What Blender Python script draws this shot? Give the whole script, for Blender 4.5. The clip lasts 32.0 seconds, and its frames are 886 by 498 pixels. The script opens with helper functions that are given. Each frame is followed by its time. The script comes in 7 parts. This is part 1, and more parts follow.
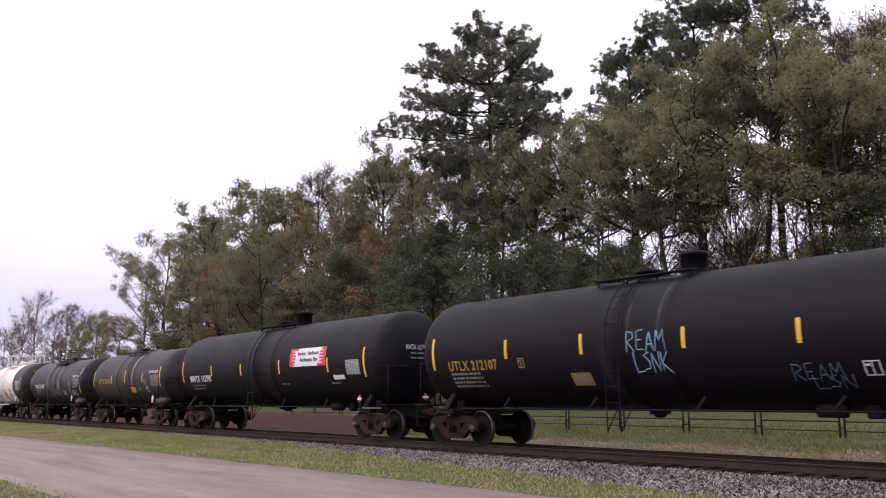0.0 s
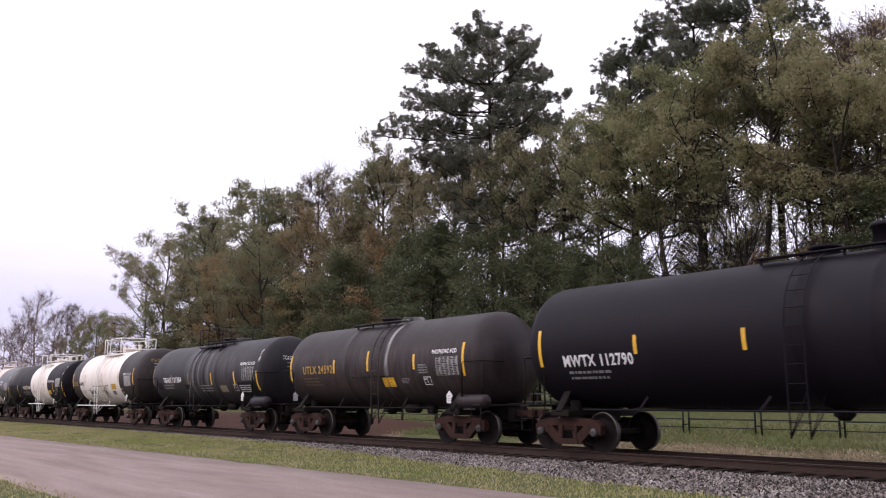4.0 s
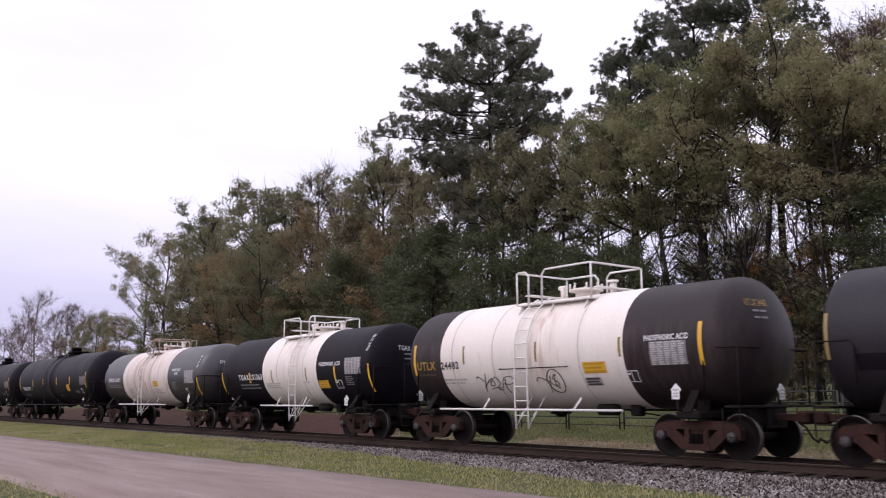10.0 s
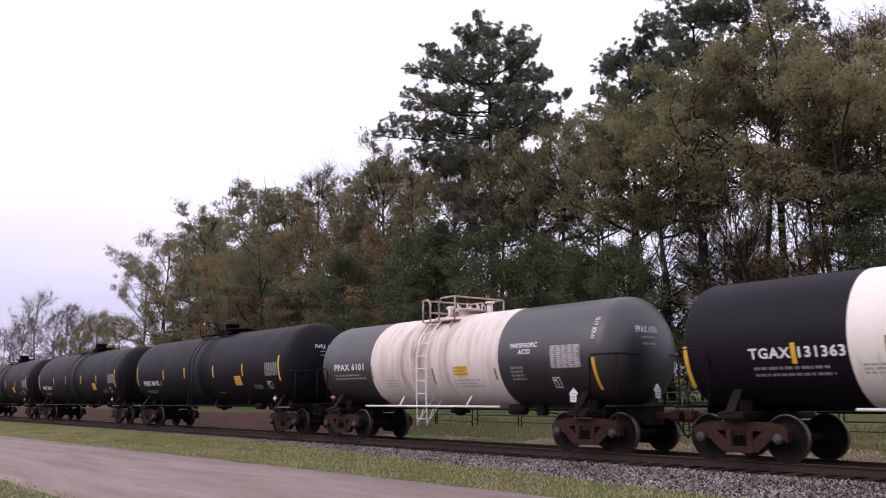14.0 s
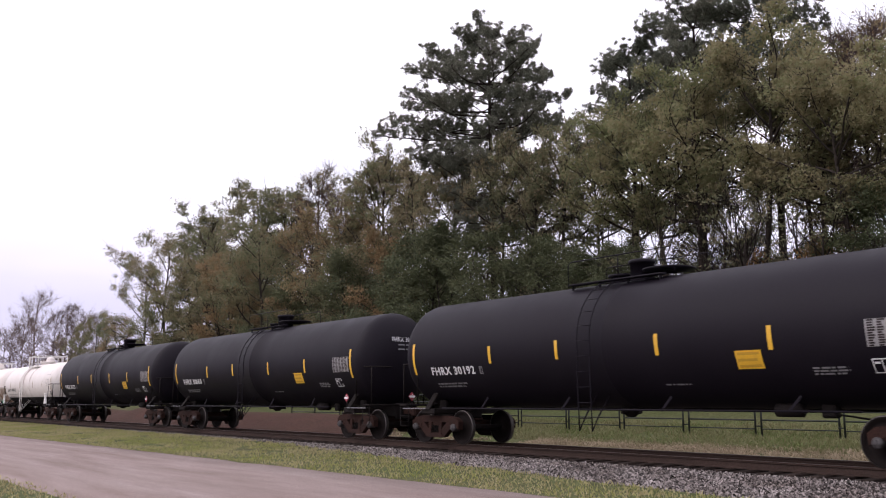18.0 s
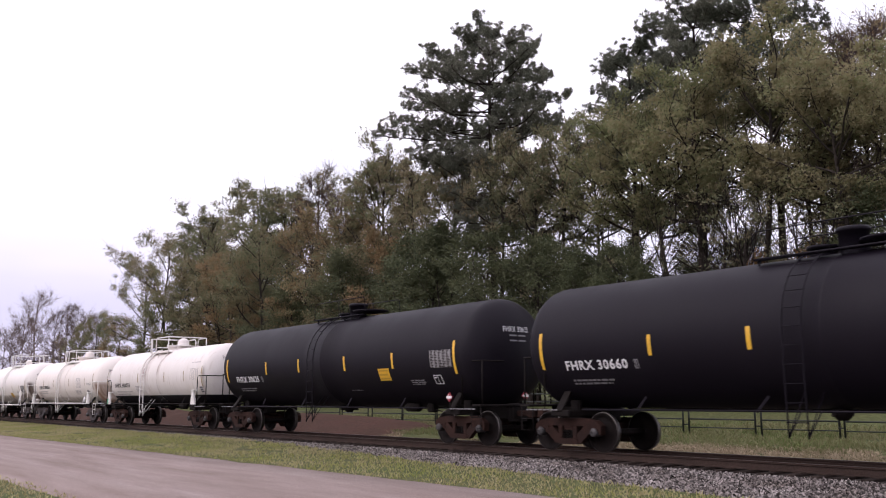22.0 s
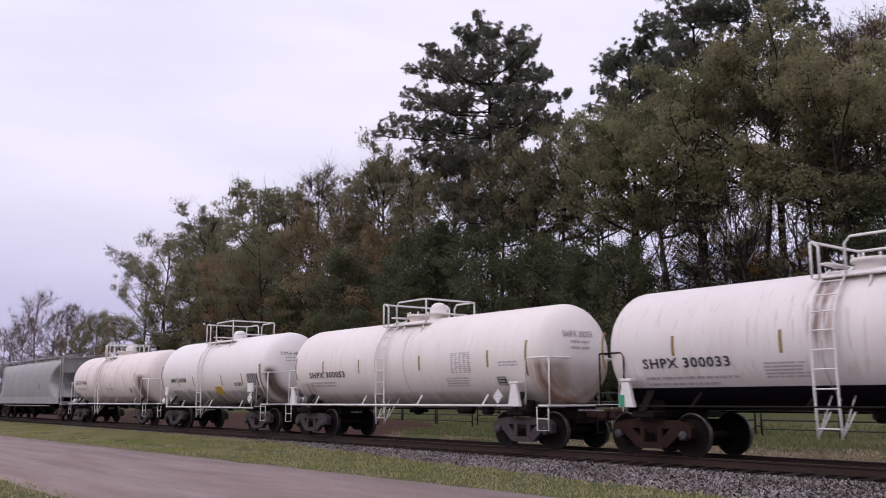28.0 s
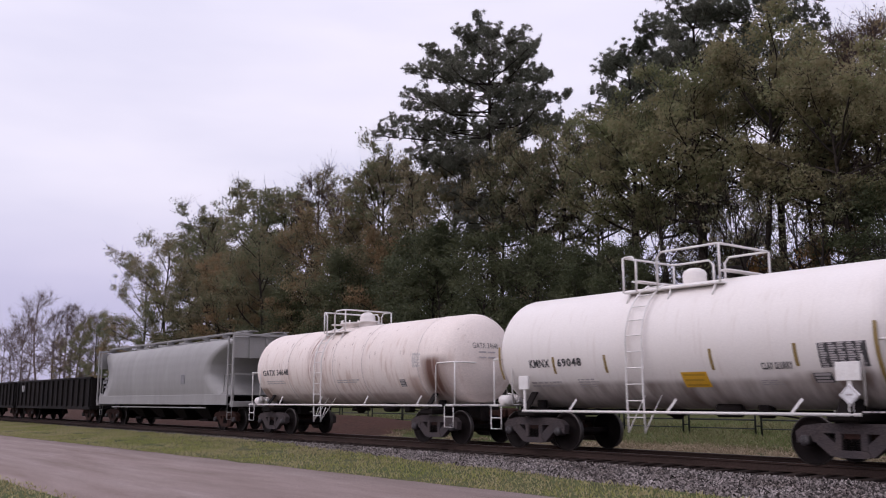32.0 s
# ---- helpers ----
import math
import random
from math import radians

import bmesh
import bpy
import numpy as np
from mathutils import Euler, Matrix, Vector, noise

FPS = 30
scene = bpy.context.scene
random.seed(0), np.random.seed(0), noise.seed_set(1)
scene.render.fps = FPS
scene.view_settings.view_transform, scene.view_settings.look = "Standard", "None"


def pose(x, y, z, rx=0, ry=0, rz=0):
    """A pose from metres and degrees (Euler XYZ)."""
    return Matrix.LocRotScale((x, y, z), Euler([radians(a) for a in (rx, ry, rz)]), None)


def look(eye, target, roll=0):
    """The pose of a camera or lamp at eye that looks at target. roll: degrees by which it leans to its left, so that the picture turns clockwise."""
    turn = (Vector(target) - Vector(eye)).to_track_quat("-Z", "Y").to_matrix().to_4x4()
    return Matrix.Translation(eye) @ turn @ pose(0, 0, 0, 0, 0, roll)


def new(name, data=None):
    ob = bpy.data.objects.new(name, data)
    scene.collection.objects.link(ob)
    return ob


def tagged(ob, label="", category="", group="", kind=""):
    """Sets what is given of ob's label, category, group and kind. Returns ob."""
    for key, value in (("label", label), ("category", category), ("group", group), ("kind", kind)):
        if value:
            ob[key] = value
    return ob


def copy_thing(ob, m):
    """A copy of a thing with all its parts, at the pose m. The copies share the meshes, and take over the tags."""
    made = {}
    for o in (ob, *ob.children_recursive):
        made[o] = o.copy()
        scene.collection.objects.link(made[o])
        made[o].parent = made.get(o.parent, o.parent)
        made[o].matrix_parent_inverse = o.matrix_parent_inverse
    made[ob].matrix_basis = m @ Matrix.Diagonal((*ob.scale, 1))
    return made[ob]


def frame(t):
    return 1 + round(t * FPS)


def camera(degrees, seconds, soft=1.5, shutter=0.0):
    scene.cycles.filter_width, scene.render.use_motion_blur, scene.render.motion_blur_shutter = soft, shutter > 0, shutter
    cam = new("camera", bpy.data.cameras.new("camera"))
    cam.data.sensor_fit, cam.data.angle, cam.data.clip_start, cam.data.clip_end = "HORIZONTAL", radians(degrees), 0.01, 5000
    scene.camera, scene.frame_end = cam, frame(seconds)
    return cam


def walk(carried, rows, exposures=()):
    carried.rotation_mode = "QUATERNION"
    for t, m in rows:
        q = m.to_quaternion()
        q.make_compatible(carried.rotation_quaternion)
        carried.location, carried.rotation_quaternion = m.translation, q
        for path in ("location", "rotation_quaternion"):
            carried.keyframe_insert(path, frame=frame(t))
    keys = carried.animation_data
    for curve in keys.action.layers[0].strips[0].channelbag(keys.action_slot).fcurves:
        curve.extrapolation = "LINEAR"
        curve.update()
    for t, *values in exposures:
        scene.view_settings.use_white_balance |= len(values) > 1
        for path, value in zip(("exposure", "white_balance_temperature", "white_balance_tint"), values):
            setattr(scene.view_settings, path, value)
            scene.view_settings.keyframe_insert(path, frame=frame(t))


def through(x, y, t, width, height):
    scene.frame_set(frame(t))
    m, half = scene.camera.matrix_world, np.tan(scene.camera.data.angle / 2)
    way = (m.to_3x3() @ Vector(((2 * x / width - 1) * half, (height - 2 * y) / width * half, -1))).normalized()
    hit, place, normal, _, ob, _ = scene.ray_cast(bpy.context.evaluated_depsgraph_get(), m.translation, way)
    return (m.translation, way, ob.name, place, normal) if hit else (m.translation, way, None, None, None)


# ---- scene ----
# Camera: stands still beside the line; x runs along the track with the train's travel, y away from the camera,
# z = 0 is the top of the rails.
EYE = (0.0, -17.225, 1.224)
YAW, PITCH, ROLL, FOV = radians(38.078), radians(9.546), -0.12, 52.5
AIM = (EYE[0] - math.cos(YAW) * math.cos(PITCH), EYE[1] + math.sin(YAW) * math.cos(PITCH), EYE[2] + math.sin(PITCH))
cam = camera(FOV, 32.0, soft=1.05, shutter=0.25)
walk(cam, [(0.0, look(EYE, AIM, ROLL)), (32.0, look(EYE, AIM, ROLL))],
     exposures=[(0.0, 0.0, 6480, 19), (4.5, 0.0, 6480, 19), (7.0, -0.05, 6480, 19), (9.0, -0.14, 6400, 20), (11.0, -0.30, 6250, 21), (13.0, -0.26, 6300, 21), (15.0, -0.10, 6450, 20),
                (17.0, 0.0, 6480, 19), (20.0, 0.0, 6500, 19), (23.0, -0.06, 6450, 20), (24.5, -0.16, 6400, 20), (25.5, -0.28, 6300, 21), (28.5, -0.54, 6240, 23), (32.0, -0.56, 6240, 23)])

# World: an overcast sky, brighter overhead, with a bluish bank low round the horizon, over a washed-out clear sky;
# one very soft sun behind the clouds.
SUN_EL, SUN_AZ = radians(42), radians(200)
world = bpy.data.worlds.new("overcast")
scene.world = world
world.use_nodes = True
wn, wl = world.node_tree.nodes, world.node_tree.links
wn.clear()
sky = wn.new("ShaderNodeTexSky")
sky.sky_type, sky.sun_disc, sky.sun_elevation, sky.sun_rotation = "NISHITA", False, SUN_EL, SUN_AZ
sky.dust_density, sky.air_density = 4.0, 1.0
sky_wash = wn.new("ShaderNodeHueSaturation")
sky_wash.inputs["Saturation"].default_value = 0.35
wl.new(sky.outputs[0], sky_wash.inputs["Color"])
coord = wn.new("ShaderNodeTexCoord")
cloud_map = wn.new("ShaderNodeMapping")
cloud_map.inputs["Scale"].default_value = (1.0, 1.0, 4.0)
wl.new(coord.outputs["Generated"], cloud_map.inputs["Vector"])
cloud = wn.new("ShaderNodeTexNoise")
cloud.inputs["Scale"].default_value, cloud.inputs["Detail"].default_value = 2.2, 4.0
wl.new(cloud_map.outputs[0], cloud.inputs["Vector"])
cloud_ramp = wn.new("ShaderNodeValToRGB")
cloud_ramp.color_ramp.elements[0].position, cloud_ramp.color_ramp.elements[0].color = 0.35, (0.80, 0.81, 0.90, 1)
cloud_ramp.color_ramp.elements[1].position, cloud_ramp.color_ramp.elements[1].color = 0.65, (0.96, 0.95, 1.0, 1)
wl.new(cloud.outputs[0], cloud_ramp.inputs[0])
sep = wn.new("ShaderNodeSeparateXYZ")
wl.new(coord.outputs["Generated"], sep.inputs[0])
rise = wn.new("ShaderNodeMath")
rise.operation = "POWER"
rise.inputs[1].default_value = 2.0
wl.new(sep.outputs["Z"], rise.inputs[0])
lift = wn.new("ShaderNodeMapRange")
lift.inputs["From Min"].default_value, lift.inputs["From Max"].default_value = 0.0, 1.0
lift.inputs["To Min"].default_value, lift.inputs["To Max"].default_value = 1.22, 1.90
wl.new(rise.outputs[0], lift.inputs["Value"])
layer = wn.new("ShaderNodeVectorMath")
layer.operation = "SCALE"
wl.new(cloud_ramp.outputs[0], layer.inputs[0])
wl.new(lift.outputs[0], layer.inputs["Scale"])
bg_sky, bg_cloud, bg_add, w_out = (wn.new("ShaderNodeBackground"), wn.new("ShaderNodeBackground"), wn.new("ShaderNodeAddShader"),
                                   wn.new("ShaderNodeOutputWorld"))
bg_sky.inputs["Strength"].default_value = 0.05
bg_cloud.inputs["Strength"].default_value = 0.95
wl.new(sky_wash.outputs[0], bg_sky.inputs["Color"])
low = wn.new("ShaderNodeMapRange")
low.interpolation_type = "SMOOTHSTEP"
low.inputs["From Min"].default_value, low.inputs["From Max"].default_value = 0.09, 0.25
wl.new(sep.outputs["Z"], low.inputs["Value"])
bank = wn.new("ShaderNodeMix")
bank.data_type = "RGBA"
bank.inputs["A"].default_value, bank.inputs["B"].default_value = (0.68, 0.67, 0.80, 1), (1, 1, 1, 1)
wl.new(low.outputs[0], bank.inputs["Factor"])
haze = wn.new("ShaderNodeVectorMath")
haze.operation = "MULTIPLY"
wl.new(layer.outputs[0], haze.inputs[0])
wl.new(bank.outputs["Result"], haze.inputs[1])
wl.new(haze.outputs[0], bg_cloud.inputs["Color"])
wl.new(bg_sky.outputs[0], bg_add.inputs[0])
wl.new(bg_cloud.outputs[0], bg_add.inputs[1])
wl.new(bg_add.outputs[0], w_out.inputs[0])

sun = new("sun", bpy.data.lights.new("sun", "SUN"))
sun.data.energy, sun.data.angle, sun.data.color = 0.6, radians(30), (1.0, 0.97, 0.93)
sun.matrix_world = look((0, 0, 60), (60 * math.sin(SUN_AZ) * -1 * math.cos(SUN_EL), -60 * math.cos(SUN_AZ) * math.cos(SUN_EL),
                                     60 - 60 * math.sin(SUN_EL)))

# ---- materials ----
def material(name, color, rough=0.6, metal=0.0, other=None, amount=0.5, scale=2.0, stretch=(1, 1, 1), fine=40.0, fine_amount=0.15,
             bump=0.0, bump_scale=60.0, per_object=0.0, per_island=0.0, rough_var=0.1, spec=0.5, contrast=0.2):
    """A surface of two colours mixed by a broad noise, with fine grain, relief and small differences from piece to piece."""
    m = bpy.data.materials.new(name)
    m.use_nodes = True
    n, l = m.node_tree.nodes, m.node_tree.links
    b = n["Principled BSDF"]
    tc = n.new("ShaderNodeTexCoord")
    mp = n.new("ShaderNodeMapping")
    mp.inputs["Scale"].default_value = stretch
    l.new(tc.outputs["Object"], mp.inputs["Vector"])
    big = n.new("ShaderNodeTexNoise")
    big.inputs["Scale"].default_value, big.inputs["Detail"].default_value, big.inputs["Roughness"].default_value = scale, 6.0, 0.65
    l.new(mp.outputs[0], big.inputs["Vector"])
    ramp = n.new("ShaderNodeMapRange")
    ramp.inputs["From Min"].default_value, ramp.inputs["From Max"].default_value = 0.5 - contrast, 0.5 + contrast
    ramp.inputs["To Max"].default_value = amount
    l.new(big.outputs[0], ramp.inputs["Value"])
    mix = n.new("ShaderNodeMix")
    mix.data_type = "RGBA"
    mix.inputs["A"].default_value = (*color, 1)
    mix.inputs["B"].default_value = (*(other or [c * 0.6 for c in color]), 1)
    l.new(ramp.outputs[0], mix.inputs["Factor"])
    small = n.new("ShaderNodeTexNoise")
    small.inputs["Scale"].default_value, small.inputs["Detail"].default_value = fine, 3.0
    l.new(tc.outputs["Object"], small.inputs["Vector"])
    val = n.new("ShaderNodeMapRange")
    val.inputs["To Min"].default_value, val.inputs["To Max"].default_value = 1 - fine_amount * 2, 1 + fine_amount * 2
    val.inputs["From Min"].default_value, val.inputs["From Max"].default_value = 0.2, 0.8
    l.new(small.outputs[0], val.inputs["Value"])
    hsv = n.new("ShaderNodeHueSaturation")
    l.new(mix.outputs["Result"], hsv.inputs["Color"])
    last = val.outputs[0]
    for kind, size in (("ShaderNodeObjectInfo", per_object), ("ShaderNodeNewGeometry", per_island)):
        if size:
            info = n.new(kind)
            r = n.new("ShaderNodeMapRange")
            r.inputs["To Min"].default_value, r.inputs["To Max"].default_value = 1 - size, 1 + size
            l.new(info.outputs["Random" if kind == "ShaderNodeObjectInfo" else "Random Per Island"], r.inputs["Value"])
            mul = n.new("ShaderNodeMath")
            mul.operation = "MULTIPLY"
            l.new(last, mul.inputs[0])
            l.new(r.outputs[0], mul.inputs[1])
            last = mul.outputs[0]
    l.new(last, hsv.inputs["Value"])
    l.new(hsv.outputs[0], b.inputs["Base Color"])
    rr = n.new("ShaderNodeMapRange")
    rr.inputs["To Min"].default_value, rr.inputs["To Max"].default_value = max(0.02, rough - rough_var), min(1, rough + rough_var)
    l.new(big.outputs[0], rr.inputs["Value"])
    l.new(rr.outputs[0], b.inputs["Roughness"])
    b.inputs["Metallic"].default_value = metal
    b.inputs["Specular IOR Level"].default_value = spec if rough < 0.75 else 0.12
    if bump:
        bn = n.new("ShaderNodeTexNoise")
        bn.inputs["Scale"].default_value, bn.inputs["Detail"].default_value = bump_scale, 4.0
        l.new(tc.outputs["Object"], bn.inputs["Vector"])
        bp = n.new("ShaderNodeBump")
        bp.inputs["Strength"].default_value, bp.inputs["Distance"].default_value = 1.0, bump
        l.new(bn.outputs[0], bp.inputs["Height"])
        l.new(bp.outputs[0], b.inputs["Normal"])
    return m


def stain(key, x, w, z0, z1, color, amount=0.8, grain=3.0, sharp=0.25, cut=0.5):
    """A stain with a shape of its own in material key: w wide about x, from z0 up to z1, broken into runs by a noise drawn out downwards."""
    m = M[key]
    n, l = m.node_tree.nodes, m.node_tree.links
    hsv = [k for k in n if k.type == "HUE_SAT"][0]
    before = hsv.inputs["Color"].links[0].from_socket
    tc = n.new("ShaderNodeTexCoord")
    mp = n.new("ShaderNodeMapping")
    mp.inputs["Scale"].default_value = (grain, grain * 0.3, grain * 0.12)
    mp.inputs["Location"].default_value = (x * 3.7, z1, 0)
    l.new(tc.outputs["Object"], mp.inputs["Vector"])
    noise = n.new("ShaderNodeTexNoise")
    noise.inputs["Scale"].default_value, noise.inputs["Detail"].default_value = 2.0, 5.0
    l.new(mp.outputs[0], noise.inputs["Vector"])
    sep = n.new("ShaderNodeSeparateXYZ")
    l.new(tc.outputs["Object"], sep.inputs[0])

    def ranged(socket, a, b, c, d):
        r = n.new("ShaderNodeMapRange")
        r.interpolation_type = "SMOOTHSTEP"
        for key2, v in zip(("From Min", "From Max", "To Min", "To Max"), (a, b, c, d)):
            r.inputs[key2].default_value = v
        l.new(socket, r.inputs["Value"])
        return r.outputs[0]

    def times(a, b):
        t = n.new("ShaderNodeMath")
        t.operation = "MULTIPLY"
        l.new(a, t.inputs[0])
        l.new(b, t.inputs[1])
        return t.outputs[0]

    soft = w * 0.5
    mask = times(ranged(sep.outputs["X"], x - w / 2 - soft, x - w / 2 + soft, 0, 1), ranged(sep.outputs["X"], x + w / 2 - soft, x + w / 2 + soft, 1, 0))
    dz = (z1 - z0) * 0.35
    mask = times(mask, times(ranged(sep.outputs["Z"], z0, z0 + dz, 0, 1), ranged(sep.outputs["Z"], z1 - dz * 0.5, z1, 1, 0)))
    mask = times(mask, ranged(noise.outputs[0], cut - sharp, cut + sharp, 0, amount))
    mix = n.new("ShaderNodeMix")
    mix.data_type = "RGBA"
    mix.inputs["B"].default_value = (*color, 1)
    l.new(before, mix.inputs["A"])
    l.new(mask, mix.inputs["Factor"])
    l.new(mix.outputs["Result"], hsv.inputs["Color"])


def leaf_material(name, colors, rough=0.6, through=0.25):
    """Leaves: a palette picked leaf by leaf, with broad drifts of colour through the crown and some light passing through."""
    m = bpy.data.materials.new(name)
    m.use_nodes = True
    n, l = m.node_tree.nodes, m.node_tree.links
    b = n["Principled BSDF"]
    geo = n.new("ShaderNodeNewGeometry")
    tc = n.new("ShaderNodeTexCoord")
    drift = n.new("ShaderNodeTexNoise")
    drift.inputs["Scale"].default_value, drift.inputs["Detail"].default_value = 0.35, 2.0
    l.new(tc.outputs["Object"], drift.inputs["Vector"])
    info = n.new("ShaderNodeObjectInfo")
    add = n.new("ShaderNodeMath")
    add.operation = "MULTIPLY_ADD"
    add.inputs[1].default_value = 0.35
    l.new(geo.outputs["Random Per Island"], add.inputs[0])
    l.new(drift.outputs[0], add.inputs[2])
    add2 = n.new("ShaderNodeMath")
    add2.operation = "MULTIPLY_ADD"
    add2.inputs[1].default_value = 0.25
    l.new(info.outputs["Random"], add2.inputs[0])
    l.new(add.outputs[0], add2.inputs[2])
    ramp = n.new("ShaderNodeValToRGB")
    e = ramp.color_ramp.elements
    while len(e) < len(colors):
        e.new(0.5)
    for k, c in enumerate(colors):
        e[k].position, e[k].color = 0.45 + 0.5 * k / (len(colors) - 1), (*c, 1)
    l.new(add2.outputs[0], ramp.inputs[0])
    l.new(ramp.outputs[0], b.inputs["Base Color"])
    b.inputs["Roughness"].default_value = rough
    b.inputs["Specular IOR Level"].default_value = 0.25
    tr = n.new("ShaderNodeBsdfTranslucent")
    l.new(ramp.outputs[0], tr.inputs["Color"])
    mx = n.new("ShaderNodeMixShader")
    mx.inputs[0].default_value = through
    l.new(b.outputs[0], mx.inputs[1])
    l.new(tr.outputs[0], mx.inputs[2])
    l.new(mx.outputs[0], n["Material Output"].inputs["Surface"])
    return m


M = {}
M["black"] = material("black_tank_paint", (0.0062, 0.0044, 0.0080), 0.55, other=(0.0100, 0.0074, 0.0115), amount=0.7, scale=0.9, stretch=(1, 1, 0.4),
                      fine=25, fine_amount=0.1, rough_var=0.12, spec=0.13)
M["streaked_black"] = material("streaked_black_paint", (0.0062, 0.0044, 0.0080), 0.55, other=(0.0100, 0.0074, 0.0115), amount=0.7, scale=0.9, stretch=(1, 1, 0.4), fine=25, fine_amount=0.1,
                               rough_var=0.12, spec=0.13)
M["old_black"] = material("weathered_black_paint", (0.0160, 0.0098, 0.0115), 0.52, other=(0.023, 0.0160, 0.0175), amount=0.8, scale=0.8, stretch=(1.6, 1, 0.35),
                          fine=20, fine_amount=0.15, rough_var=0.15, spec=0.25)
M["grey_black"] = material("faded_black_paint", (0.0105, 0.0085, 0.0115), 0.52, other=(0.028, 0.0238, 0.0295), amount=0.7, scale=1.1, stretch=(1.8, 1, 0.3),
                           fine=20, fine_amount=0.15, rough_var=0.15, spec=0.25)
M["dusty_black"] = material("dusty_black_paint", (0.0100, 0.0080, 0.0125), 0.42, other=(0.026, 0.020, 0.0235), amount=0.8, scale=0.9, stretch=(1.6, 1, 0.35), fine=20, fine_amount=0.15,
                            rough_var=0.12, spec=0.8)
M["white"] = material("white_tank_paint", (0.76, 0.70, 0.645), 0.5, other=(0.60, 0.50, 0.45), amount=0.25, scale=0.7, stretch=(1.8, 1, 0.35), fine=30,
                      fine_amount=0.04)
M["clean_white"] = material("clean_white_paint", (0.75, 0.705, 0.675), 0.45, other=(0.64, 0.57, 0.50), amount=0.25, scale=0.6, stretch=(1.5, 1, 0.4), fine=30,
                            fine_amount=0.03)
M["dirty_white"] = material("dirty_white_paint", (0.72, 0.65, 0.62), 0.55, other=(0.50, 0.39, 0.34), amount=0.6, scale=1.0, stretch=(2.2, 1, 0.3), fine=25,
                            fine_amount=0.06, contrast=0.25)
M["chalk_white"] = material("streaked_white_paint", (0.70, 0.65, 0.625), 0.5, other=(0.56, 0.50, 0.46), amount=0.45, scale=0.6, stretch=(2.5, 1, 0.3), fine=30, fine_amount=0.03)
M["cream_white"] = material("grimed_white_paint", (0.74, 0.685, 0.645), 0.5, other=(0.60, 0.50, 0.43), amount=0.35, scale=0.6, stretch=(1.8, 1, 0.35), fine=30, fine_amount=0.04)
M["rust_white"] = material("rust_streaked_white_paint", (0.75, 0.67, 0.62), 0.55, other=(0.60, 0.48, 0.42), amount=0.4, scale=1.0, stretch=(2.2, 1, 0.3), fine=25, fine_amount=0.06,
                           contrast=0.25)
M["white_rail"] = material("white_railing_paint", (0.74, 0.72, 0.70), 0.5, other=(0.5, 0.42, 0.36), amount=0.35, scale=6, fine_amount=0.05)
M["rusty_rail"] = material("rust_stained_railing_paint", (0.46, 0.37, 0.31), 0.6, other=(0.20, 0.11, 0.075), amount=0.7, scale=7, fine_amount=0.1)
M["steel_dark"] = material("grimy_dark_steel", (0.008, 0.0065, 0.0065), 0.76, other=(0.016, 0.0115, 0.010), amount=0.8, scale=4, fine=40, fine_amount=0.25, bump=0.004)
M["truck"] = material("dusty_cast_steel", (0.019, 0.0105, 0.0090), 0.8, other=(0.050, 0.0225, 0.0165), amount=0.8, scale=3.5, fine=40, fine_amount=0.25, bump=0.006,
                      bump_scale=30, per_object=0.25)
M["pale_truck"] = material("pale_dusted_cast_steel", (0.050, 0.044, 0.047), 0.8, other=(0.085, 0.066, 0.062), amount=0.8, scale=3.5, fine=40, fine_amount=0.25, bump=0.006, bump_scale=30)
M["wheel"] = material("rusty_wheel_plate", (0.006, 0.0045, 0.0045), 0.8, other=(0.014, 0.0088, 0.0075), amount=0.7, scale=5, fine=30, fine_amount=0.2)
M["tread"] = material("worn_wheel_tread", (0.10, 0.09, 0.085), 0.4, 0.7, other=(0.05, 0.042, 0.04), amount=0.6, scale=8, fine_amount=0.05)
M["cap"] = material("bearing_end_cap", (0.035, 0.030, 0.030), 0.6, 0.2, other=(0.085, 0.078, 0.08), amount=0.7, scale=9, fine_amount=0.2)
M["yellow"] = material("yellow_reflector_strip", (0.72, 0.40, 0.02), 0.4, other=(0.50, 0.30, 0.05), amount=0.5, scale=5, fine_amount=0.06)
M["dull_yellow"] = material("grimed_reflector_strip", (0.27, 0.185, 0.05), 0.5, other=(0.17, 0.115, 0.06), amount=0.6, scale=5, fine_amount=0.08)
M["ink_white"] = material("white_lettering", (0.74, 0.73, 0.74), 0.5, other=(0.45, 0.44, 0.45), amount=0.5, scale=6, fine_amount=0.06)
M["ink_dim"] = material("faded_lettering", (0.22, 0.21, 0.22), 0.6, other=(0.10, 0.10, 0.11), amount=0.6, scale=5, fine_amount=0.1)
M["ink_black"] = material("black_lettering", (0.03, 0.03, 0.035), 0.5, other=(0.09, 0.08, 0.08), amount=0.5, scale=6, fine_amount=0.06)
M["ink_grey"] = material("grey_lettering", (0.36, 0.33, 0.33), 0.6, other=(0.5, 0.46, 0.45), amount=0.5, scale=5, fine_amount=0.1)
M["weld_grime"] = material("weld_grime", (0.36, 0.31, 0.29), 0.8, other=(0.60, 0.54, 0.51), amount=0.8, scale=2.5, fine_amount=0.15)
M["ink_brown"] = material("browned_lettering", (0.10, 0.058, 0.032), 0.6, other=(0.05, 0.032, 0.022), amount=0.7, scale=5, fine_amount=0.1)
M["chart_grey"] = material("grey_chart_ground", (0.21, 0.20, 0.205), 0.6, other=(0.30, 0.285, 0.29), amount=0.5, scale=5, fine_amount=0.1)
